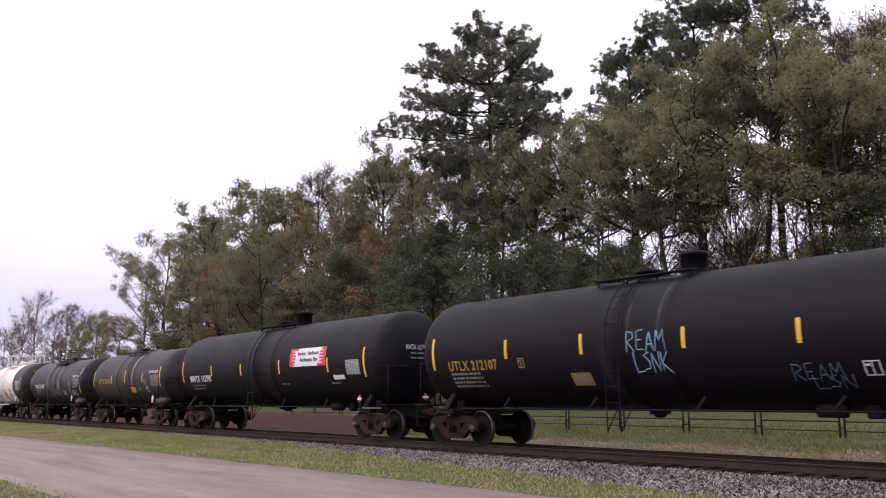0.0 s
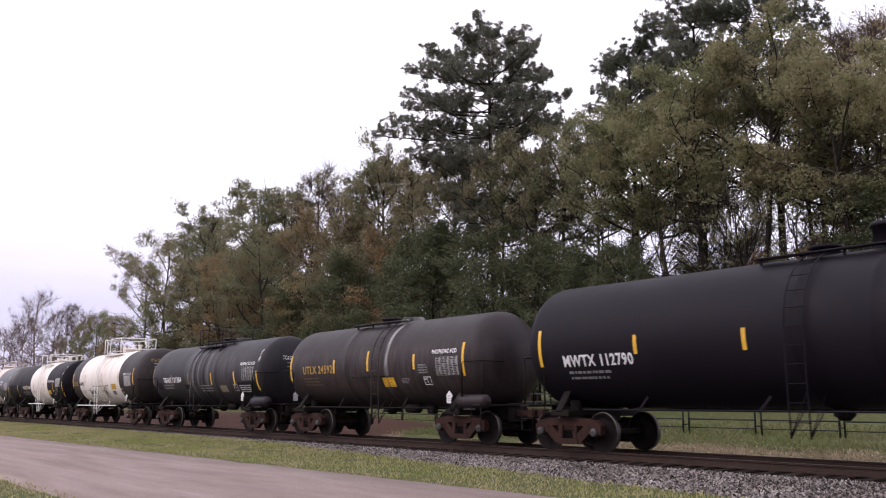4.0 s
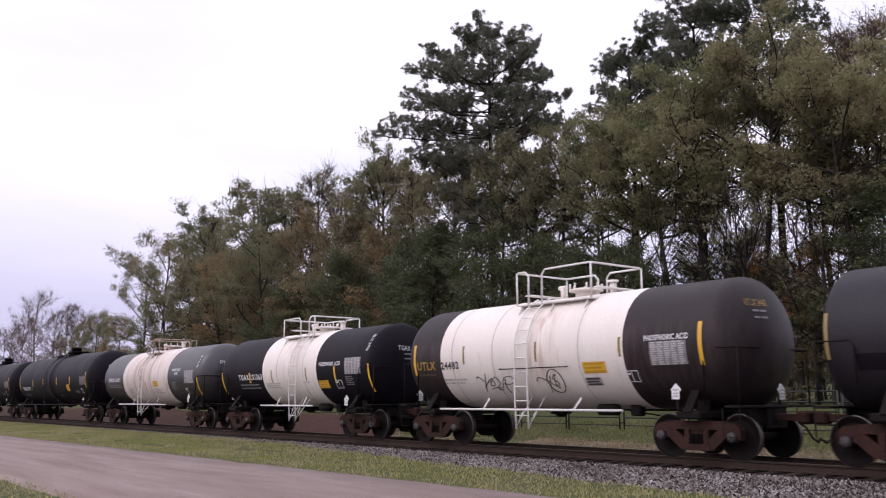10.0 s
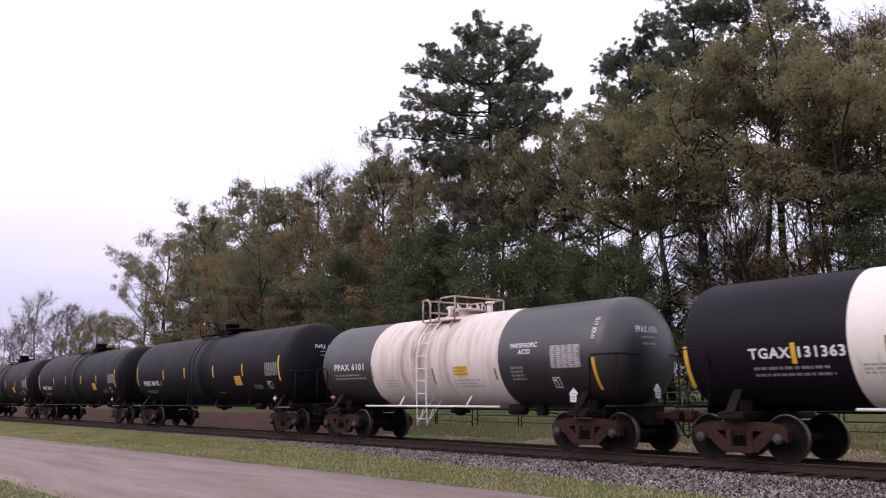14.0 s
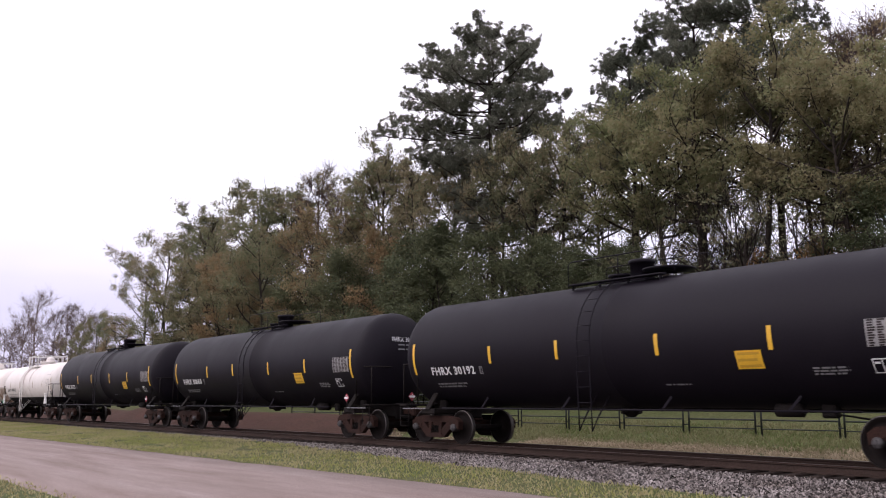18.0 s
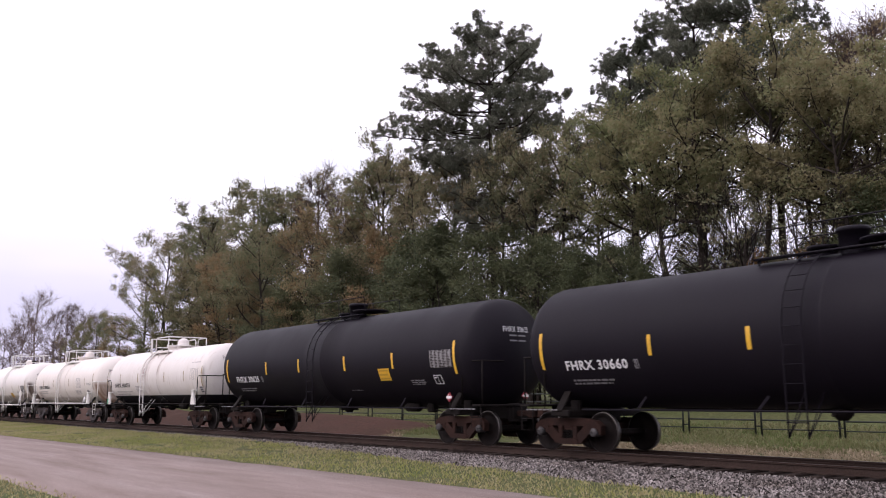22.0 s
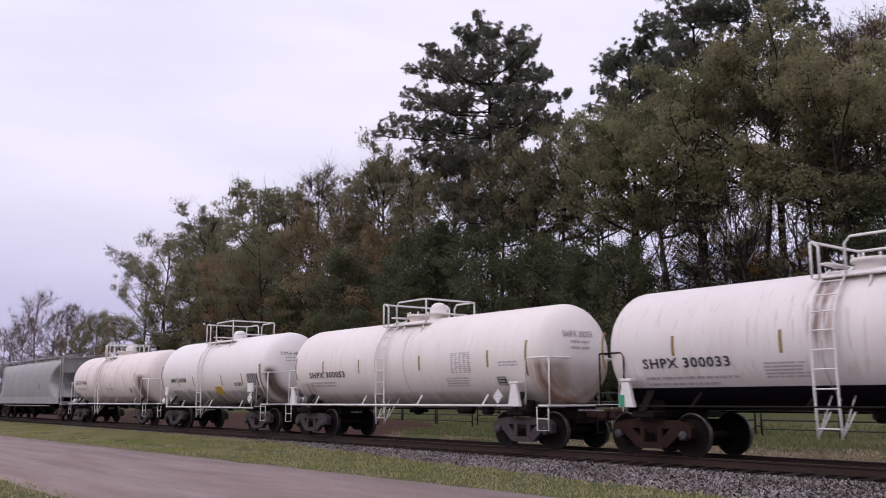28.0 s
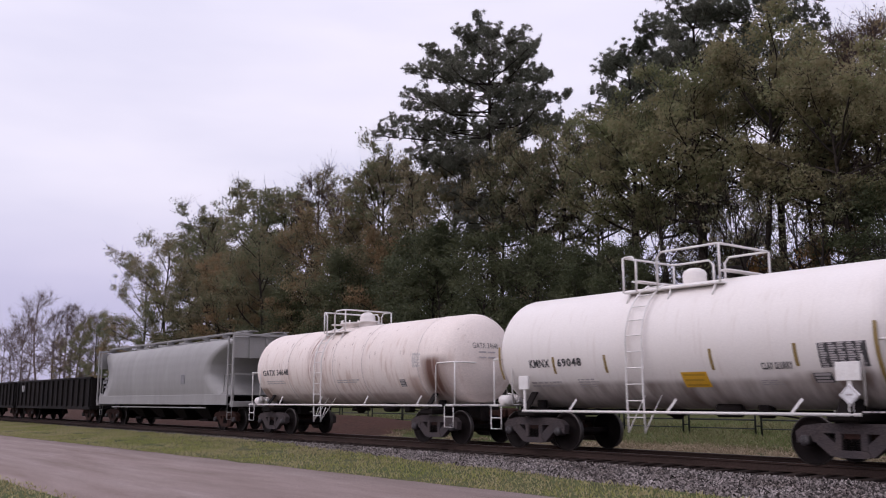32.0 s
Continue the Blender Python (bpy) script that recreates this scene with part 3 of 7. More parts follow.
tagged(new("ballast_stones", stones("ballast_stones", 90000, (-62, 0), (-4.4, -1.36), bed_z, 5)), "loose grey and brown crushed stones on the shoulder", "ballast", kind="stuff")

track = tagged(new("railway_track"), "single railway track of rusty rails on dark timber sleepers", "track", kind="structure")
rail_out = [(-0.075, -0.172), (0.075, -0.172), (0.075, -0.160), (0.012, -0.142), (0.010, -0.050), (0.036, -0.036), (0.037, -0.004), (-0.037, -0.004), (-0.036, -0.036),
            (-0.010, -0.050), (-0.012, -0.142), (-0.075, -0.160)]
for y0 in (-0.755, 0.755):
    g = Geo()
    n = len(rail_out)
    for x in (-900, 300):
        g.v.extend((x, y0 + a, b) for a, b in rail_out)
    for k in range(n):
        g.f.append((k, (k + 1) % n, (k + 1) % n + n, k + n))
        g.mi.append(0)
        g.sm.append(False)
    g.add([(-900, y0 - 0.030, 0.0), (300, y0 - 0.030, 0.0), (300, y0 + 0.030, 0.0), (-900, y0 + 0.030, 0.0),
           (-900, y0 - 0.037, -0.004), (300, y0 - 0.037, -0.004), (300, y0 + 0.037, -0.004), (-900, y0 + 0.037, -0.004)],
          [(0, 1, 2, 3), (4, 5, 1, 0), (2, 6, 7, 3)], 1)
    part("rail", g, [M["rail"], M["rail_top"]], track, "rusty rail with a worn head")
tie_mesh = Geo().box((0, 0, -0.265), (0.23, 2.6, 0.18), 0.015).mesh("tie", [M["tie"]])
rng = random.Random(3)
for k in range(260):
    part("tie", tie_mesh, None, track, at=pose(4.0 - 0.51 * k, rng.uniform(-0.05, 0.05), rng.uniform(-0.012, 0.006), 0, 0, rng.uniform(-1.2, 1.2)))
g = Geo()
for k in range(260):
    for y0 in (-0.755, 0.755):
        g.box((4.0 - 0.51 * k, y0, -0.1695), (0.19, 0.36, 0.016), 0.004)
tagged(part("tie_plates", g, M["rail"], track, "rusty steel tie plates"), kind="stuff")

# Low bank of bare red clay across the line.
clay_x = [-130 + 1.5 * k for k in range(72)]
clay_y = [3.8 + 0.5 * k for k in range(14)]


def clay_height(x, y):
    edge = min(1, max(0, (-32 - x) / 9)) * min(1, max(0, (x + 130) / 15))
    rise = math.sin(math.pi * min(1, max(0, (y - 3.8) / 6.5)))
    return ground_height(x, y) - 0.05 + edge * (0.16 + 0.75 * rise ** 1.3 * (0.75 + 0.5 * noise.noise((x * 0.16, y * 0.3, 1)))) + 0.05 * noise.noise((x * 0.9, y * 1.1, 4))


tagged(new("clay_bank", sheet("clay_bank", clay_x, clay_y, clay_height, M["clay"])), "low bank of bare reddish clay soil behind the track", "soil bank", kind="structure")


# ---- grass ----
def blades(name, count, xr, yr, zf, height, mat, seed, lean=0.35, width=0.012, power=1.0, keep=None):
    rng = np.random.default_rng(seed)
    x = xr[1] - (xr[1] - xr[0]) * rng.random(count) ** power
    y = rng.uniform(*yr, count)
    if keep is not None:
        ok = np.array([keep(a, b) for a, b in zip(x, y)])
        x, y = x[ok], y[ok]
    count = len(x)
    z = np.array([zf(a, b) for a, b in zip(x, y)])
    h = rng.uniform(*height, count)
    a = rng.uniform(0, 6.28, count)
    w = width * rng.uniform(0.7, 1.6, count)
    dx, dy = np.cos(a), np.sin(a)
    lx, ly = rng.normal(0, lean, count) * h, rng.normal(0, lean, count) * h
    p = np.stack([x, y, z - 0.01], -1)
    side = np.stack([dx * w, dy * w, 0 * w], -1)
    mid = p + np.stack([lx * 0.35, ly * 0.35, h * 0.6], -1)
    top = p + np.stack([lx, ly, h], -1)
    v = np.stack([p - side, p + side, mid + side * 0.7, mid - side * 0.7, top], 1).reshape(-1, 3)
    k = (np.arange(count) * 5)[:, None]
    f = np.concatenate([k + np.array([[0, 1, 2]]), k + np.array([[0, 2, 3]]), k + np.array([[3, 2, 4]])])
    return raw_mesh(name, v, f, mat)


def clumpy(x, y, s=0.7, cut=-0.1):
    return noise.noise((x * s, y * s * 1.4, 11)) + 0.5 * noise.noise((x * 2.3, y * 3, 2)) > cut


def verge_keep(x, y):
    """The verge thins out over the stones: ragged towards the ballast and the road."""
    toe = verge_toe(x) - 0.05 + 0.4 * noise.noise((x * 0.6, 0, 1)) + 0.15 * noise.noise((x * 2.6, y, 4))
    road_edge = -5.85 - max(0.0, -0.022 * (x + 12)) * 0.9 + 0.2 * noise.noise((x * 0.9, 0, 6))
    return road_edge < y < toe and clumpy(x, y, 0.8, -0.45)


tagged(new("verge_grass", blades("verge_grass", 100000, (-90, 1), (-7.4, -1.5), rough_height, (0.03, 0.09), M["blade"], 8, lean=0.6, power=0.75, keep=verge_keep)),
       "short green verge grass with straw tips between lane and stones", "grass", kind="stuff")
tagged(new("lane_grass", blades("lane_grass", 16000, (-40, -8), (-17.0, -12.3), rough_height, (0.03, 0.09), M["blade"], 9, lean=0.6, keep=lambda x, y: clumpy(x, y, 0.8, -0.4))),
       "short green grass beside the asphalt lane", "grass", kind="stuff")
tagged(new("dry_grass", blades("dry_grass", 60000, (-46, 2), (2.4, 6.6), rough_height, (0.05, 0.13), M["dry_blade"], 10, lean=1.0, width=0.02,
                               keep=lambda x, y: clumpy(x, y, 0.5, -0.55) and (x > -24 or clumpy(x, y, 0.5, 0.35)))),
       "long straw-coloured grass beyond the track", "grass", kind="stuff")

tagged(new("field_grass", blades("field_grass", 60000, (-46, 1), (6.0, 12.5), rough_height, (0.06, 0.20), M["field_blade"], 14, lean=0.5, width=0.016, keep=lambda x, y: clumpy(x, y, 0.5, -0.35))),
       "uncut green field grass round the fence", "grass", kind="stuff")

# ---- fence of tube-steel panels ----
def fence_panel():
    ob = new("fence_panel")
    tagged(ob, "dark green tube-steel livestock fence panel standing in the field", "fence", "fence panels along the field")
    for x in (0.03, 2.65):
        part("post", Geo().tube([(x, 0, 0.0), (x, 0, 1.5)], 0.034, 8), M["fence"], ob)
    for z in (0.29, 0.57, 0.85, 1.15, 1.47):
        part("rail", Geo().tube([(0.03, 0, z), (2.65, 0, z)], 0.027 if z > 0.4 else 0.019, 7), M["fence"], ob)
    part("clip", Geo().box((-0.08, 0, 0.38), (0.19, 0.03, 0.04), 0.006), M["fence"], ob)
    return ob


first_panel = fence_panel()
FENCE_Y = 9.0
first_panel.matrix_basis = pose(-5.60, FENCE_Y, ground_height(0, FENCE_Y) - 0.02)
for k in range(1, 16):
    copy_thing(first_panel, pose(-5.60 - 2.83 * k, FENCE_Y + 0.06 * math.sin(k * 1.7), ground_height(0, FENCE_Y) - 0.02, 0, 0, 1.0 * math.sin(k * 2.3)))


# ---- trees ----
class Wood:
    """Branch tubes collected as arrays."""

    def __init__(self):
        self.v, self.f, self.n = [], [], 0

    def limb(self, pts, r0, r1, sides):
        pts = np.asarray(pts, float)
        m = len(pts)
        t = np.gradient(pts, axis=0)
        t /= np.linalg.norm(t, axis=1)[:, None] + 1e-9
        ref = np.eye(3)[np.argmin(np.abs(pts[-1] - pts[0]))]
        a = np.cross(t, ref)
        a /= np.linalg.norm(a, axis=1)[:, None] + 1e-9
        b = np.cross(t, a)
        r = np.linspace(r0, r1, m)[:, None]
        ang = np.arange(sides) * 2 * math.pi / sides
        ring = (a[:, None] * np.cos(ang)[None, :, None] + b[:, None] * np.sin(ang)[None, :, None]) * r[:, None] + pts[:, None]
        self.v.append(ring.reshape(-1, 3))
        i, k = np.meshgrid(np.arange(m - 1), np.arange(sides), indexing="ij")
        p, q = i * sides + k, i * sides + (k + 1) % sides
        self.f.append(np.stack([p, q, q + sides, p + sides], -1).reshape(-1, 4) + self.n)
        self.n += m * sides

    def mesh(self, name, mat):
        return raw_mesh(name, np.concatenate(self.v), np.concatenate(self.f), mat, True)


def bend(rng, p, d, length, steps, wobble, rise):
    pts = [np.array(p, float)]
    d = np.array(d, float)
    for _ in range(steps):
        d = d + rng.normal(0, wobble, 3) + np.array([0, 0, rise])
        d /= np.linalg.norm(d)
        pts.append(pts[-1] + d * length / steps)
    return np.array(pts), d


def leaf_cloud(rng, centers, radii, per, size, flat=0.62):
    """Small pointed leaves in bounded, flattened clumps round twig ends, thinning towards the rim."""
    c = np.repeat(np.asarray(centers), per, 0)
    r = np.repeat(np.asarray(radii), per)[:, None]
    n = len(c)
    d = rng.normal(0, 1, (n, 3))
    d /= np.linalg.norm(d, axis=1)[:, None]
    p = c + d * r * rng.random((n, 1)) ** 0.55 * np.array([1, 1, flat])
    a = rng.normal(0, 1, (n, 3))
    a /= np.linalg.norm(a, axis=1)[:, None]
    b = np.cross(a, rng.normal(0, 1, (n, 3)) + np.array([0.3, 0.3, 0]))
    b /= np.linalg.norm(b, axis=1)[:, None] + 1e-9
    s = (size * rng.uniform(0.6, 1.4, n))[:, None]
    v = np.stack([p - a * s - b * s * 0.5, p + a * s, p - a * s * 0.6 + b * s * 0.75], 1).reshape(-1, 3)
    f = np.arange(n * 3).reshape(-1, 3)
    return v, f


def along(line, v):
    """The point at the share v of a bent line."""
    i = min(max(v, 0.0), 0.9999) * (len(line) - 1)
    k = int(i)
    return line[k] * (1 - i + k) + line[k + 1] * (i - k)


def broad_tree(name, label, seed, H, spread, leaf, bare=0.15, base=0.3, limbs=15, boughs=7, clumps=4, leaves=60, leaf_size=0.085, clump=(0.5, 0.95), twigs=6,
               thick=0.0125, bark="bark", category="tree", droop=0.0, top=0.55, belly=0.4):
    """A leafy tree: tapered trunk, rising limbs, boughs that carry flat clumps of single leaves with gaps between, and fine bare twigs."""
    rng = np.random.default_rng(seed)
    wood, ends, rad = Wood(), [], []
    trunk, _ = bend(rng, (0, 0, -0.3), (0, 0, 1), H * 0.90, 12, 0.05, 0.12)
    wood.limb(trunk, H * thick, H * thick * 0.16, 8)
    for k in range(limbs):
        w = (k + rng.random() * 0.7) / limbs
        u = base + (0.98 - base) * w
        at = along(trunk, u)
        a = k * 2.4 + rng.normal(0, 0.35)
        round_ = np.interp(w, [0, belly, 0.75, 1.0], [0.62, 1.0, 0.85, top])
        reach = spread * round_ * rng.uniform(0.72, 1.12)
        d = (math.cos(a), math.sin(a), 0.30 + 1.3 * w * w + rng.normal(0, 0.14))
        limb, dl = bend(rng, at, d, reach, 8, 0.11, 0.045 - droop)
        r = H * thick * (0.46 - 0.30 * w)
        wood.limb(limb, r, r * 0.22, 5)
        for j in range(boughs):
            v = 0.28 + 0.72 * (j + rng.random()) / boughs
            q = along(limb, v)
            d2 = (along(limb, min(1, v + 0.12)) - along(limb, v - 0.12)) / (0.24 * reach) + rng.normal(0, 0.62, 3) + np.array([0, 0, 0.12])
            sec, ds = bend(rng, q, d2, reach * (0.52 - 0.26 * v) * rng.uniform(0.6, 1.15), 5, 0.17, 0.05)
            wood.limb(sec, r * 0.34, r * 0.07, 4)
            leafy = rng.random() > bare
            for c in range(clumps):
                w0 = sec[rng.integers(2, 6)] + rng.normal(0, 0.28, 3)
                if leafy and rng.random() > bare * 0.5:
                    ends.append(w0)
                    rad.append(rng.uniform(*clump))
            for _ in range(twigs):
                s0 = along(sec, rng.uniform(0.2, 1.0))
                e0 = s0 + (ds * 0.5 + rng.normal(0, 0.55, 3) + np.array([0, 0, 0.25])) * rng.uniform(0.4, 1.1)
                wood.limb(np.array([s0, (s0 + e0) / 2 + rng.normal(0, 0.07, 3), e0]), 0.016, 0.005, 3)
    stretch = H / max(p[:, 2].max() for p in wood.v)
    for p in wood.v:
        p[:, 2] *= stretch
    ob = new(name)
    tagged(ob, label, category)
    part("trunk", wood.mesh("trunk", M[bark]), None, ob)
    if ends:
        v, f = leaf_cloud(rng, np.array(ends) * np.array([1, 1, stretch]), rad, leaves, leaf_size)
        part("crown", raw_mesh("crown", v, f, M[leaf]), None, ob)
    return ob


def pine_tree(name, label, seed, H, outline, boughs=(), tiers=14, first=0.45, count=5, poms=5, needles=30, thick=0.0115):
    """A tall pine: clear trunk, uneven tiers of upcurved limbs with round tufts of long needles at their outer ends, a rounded top.
    outline is the reach of the limbs by height; boughs are single long limbs (height, compass angle, reach)."""
    rng = np.random.default_rng(seed)
    wood, tip, way = Wood(), [], []
    trunk, _ = bend(rng, (0, 0, -0.3), (0, 0, 1), H * 0.96, 14, 0.016, 0.14)
    wood.limb(trunk, H * thick, H * 0.0026, 9)
    limbs = list(boughs)
    for k in range(tiers):
        z = H * (first + (0.97 - first) * (k + rng.random() * 0.5) / (tiers - 1))
        turn = rng.uniform(0, 360)
        for j in range(count):
            limbs.append((z + rng.normal(0, 0.25), turn + 360 * j / count + rng.normal(0, 16),
                          float(np.interp(z, [o[0] for o in outline], [o[1] for o in outline])) * rng.uniform(0.5, 1.0)))
    for k, (z, a, reach) in enumerate(limbs):
        h = min(z / H, 0.99)
        a = math.radians(a)
        at = along(trunk, min(0.99, h / 0.96))
        up = 0.03 + 0.55 * max(0, h - 0.80) / 0.2 + rng.normal(0, 0.08)
        if k < len(boughs):
            up = 0.06
        limb, dl = bend(rng, at, (math.cos(a), math.sin(a), up), reach, 8, 0.08, 0.014)
        r = H * 0.0020 * (0.45 + reach / 7)
        wood.limb(limb, r, r * 0.25, 5)
        flat = np.cross(dl, (0, 0, 1.0))
        subs = max(5, int(reach * 2.6))
        for s in range(subs):
            v = 0.26 + 0.74 * (s + rng.random()) / subs
            d2 = dl * 0.75 + flat * (1 if s % 2 else -1) * rng.uniform(0.25, 1.0) + np.array([0, 0, rng.uniform(0.1, 0.6)])
            tw, dt = bend(rng, along(limb, v), d2, (0.45 + 0.26 * reach * (1.2 - v)) * rng.uniform(0.6, 1.1), 4, 0.16, 0.07)
            wood.limb(tw, r * 0.32, r * 0.12, 3)
            for k in range(poms):
                tip.append(along(tw, rng.uniform(0.45, 1.0)) + rng.normal(0, 0.16, 3))
                way.append(dt + np.array([0, 0, 0.7]))
    tip, way = np.repeat(np.array(tip), needles, 0), np.repeat(np.array(way), needles, 0)
    n = len(tip)
    d = way * 0.45 + rng.normal(0, 0.7, (n, 3))
    d /= np.linalg.norm(d, axis=1)[:, None]
    b = np.cross(d, rng.normal(0, 1, (n, 3)))
    b /= np.linalg.norm(b, axis=1)[:, None] + 1e-9
    ln = rng.uniform(0.17, 0.30, n)[:, None]
    v = np.stack([tip - b * 0.012, tip + d * ln * 0.6 + b * 0.022, tip + d * ln, tip + d * ln * 0.6 - b * 0.022], 1).reshape(-1, 3)
    ob = new(name)
    tagged(ob, label, "pine tree")
    part("trunk", wood.mesh("trunk", M["bark"]), None, ob)
    part("crown", raw_mesh("crown", v, np.arange(n * 4).reshape(-1, 4), M["needle"]), None, ob)
    return ob


def plant(ob, x, y, s=1.0, turn=0.0, first=False, tall=1.0):
    m = pose(x, y, ground_height(x, y) - 0.05, 0, 0, turn) @ Matrix.Diagonal((s, s, s * tall, 1))
    if first:
        ob.matrix_basis = m
        return ob
    return copy_thing(ob, m @ Matrix.Diagonal([1 / v for v in ob.scale] + [1]))


# ---- the wood behind the line ----
pine = pine_tree("pine_tree", "tall dark green pine standing above the other trees", 4, 25.5,
                 [(11, 4.4), (15, 5.4), (19, 6.2), (21, 6.0), (22.5, 4.6), (24.4, 3.5), (25.2, 2.6), (25.6, 1.6)],
                 [(18.3, 229, 7.9), (18.4, 219, 6.6), (20.1, 233, 5.8), (22.1, 226, 5.6), (21.2, 50, 5.6), (19.2, 44, 5.9), (18.8, 60, 5.4), (18.9, 205, 5.5)],
                 tiers=16, first=0.42, count=6, poms=8, needles=26)
plant(pine, -45.0, 22.5, 1.0, 0, True)
pine_b = pine_tree("pine_tree", "slender dark pine among leafy trees", 9, 21.4, [(12, 2.2), (16, 3.0), (19, 3.4), (21, 2.9), (22.4, 1.4)], (), tiers=9, first=0.66, count=6, poms=7, needles=26)
plant(pine_b, -34.1, 24.0, 1.0, 0, True)
for x, y, s, a in ((-29.6, 24.5, 1.06, 130), (-26.6, 27.0, 1.16, 250)):
    plant(pine_b, x, y, s, a)

# kinds of broadleaf tree in this wood
olive = broad_tree("broadleaf_tree", "olive green broadleaf tree with a high leafy crown", 21, 20.0, 6.4, "leaf", bare=0.24, base=0.62, limbs=17, boughs=8, clumps=4, leaves=58, twigs=5)
light = broad_tree("broadleaf_tree", "olive broadleaf tree with sky showing through its crown", 22, 20.0, 5.6, "leaf_mid", bare=0.24, base=0.34, limbs=16, boughs=8, clumps=4, leaves=52, twigs=8,
                   clump=(0.4, 0.8))
airy = broad_tree("broadleaf_tree", "airy broadleaf tree with flat leaf clumps on spreading limbs", 28, 20.0, 7.6, "leaf_mid", bare=0.10, base=0.30, limbs=13, boughs=7, clumps=4, leaves=54, twigs=5,
                  clump=(0.5, 0.9), top=0.45)
full = broad_tree("broadleaf_tree", "full-crowned deep olive broadleaf tree", 27, 18.0, 5.6, "leaf_mid", bare=0.14, base=0.2, limbs=20, boughs=8, clumps=4, leaves=42, twigs=2, clump=(0.6, 1.1))
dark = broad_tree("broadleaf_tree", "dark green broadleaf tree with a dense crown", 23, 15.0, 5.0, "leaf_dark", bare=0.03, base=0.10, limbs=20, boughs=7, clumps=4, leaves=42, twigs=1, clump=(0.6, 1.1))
turning = broad_tree("broadleaf_tree", "broadleaf tree with leaves turning orange and brown", 24, 18.0, 4.9, "leaf_autumn", bare=0.15, base=0.22, limbs=16, boughs=7, clumps=4, leaves=44, twigs=5)
thin = broad_tree("broadleaf_tree", "nearly bare broadleaf tree with a haze of fine reddish twigs", 25, 20.0, 4.4, "leaf_autumn", bare=0.55, base=0.34, limbs=17, boughs=8, clumps=3, leaves=22, twigs=18,
                  leaf_size=0.07, bark="twig_bark", clump=(0.4, 0.8))
limby = broad_tree("broadleaf_tree", "dark-limbed broadleaf tree almost without leaves", 29, 14.0, 5.4, "leaf_mid", bare=0.80, base=0.26, limbs=16, boughs=6, clumps=3, leaves=32, twigs=6, thick=0.014)
high = broad_tree("broadleaf_tree", "deep olive broadleaf tree with bare lower limbs", 34, 20.0, 5.6, "leaf_mid", bare=0.38, base=0.66, limbs=15, boughs=8, clumps=4, leaves=52, twigs=5)
maple = broad_tree("broadleaf_tree", "small tree with orange autumn leaves", 30, 9.0, 2.6, "leaf_orange", bare=0.55, base=0.3, limbs=11, boughs=5, clumps=3, leaves=26, twigs=5, clump=(0.3, 0.6))
firsts = set()
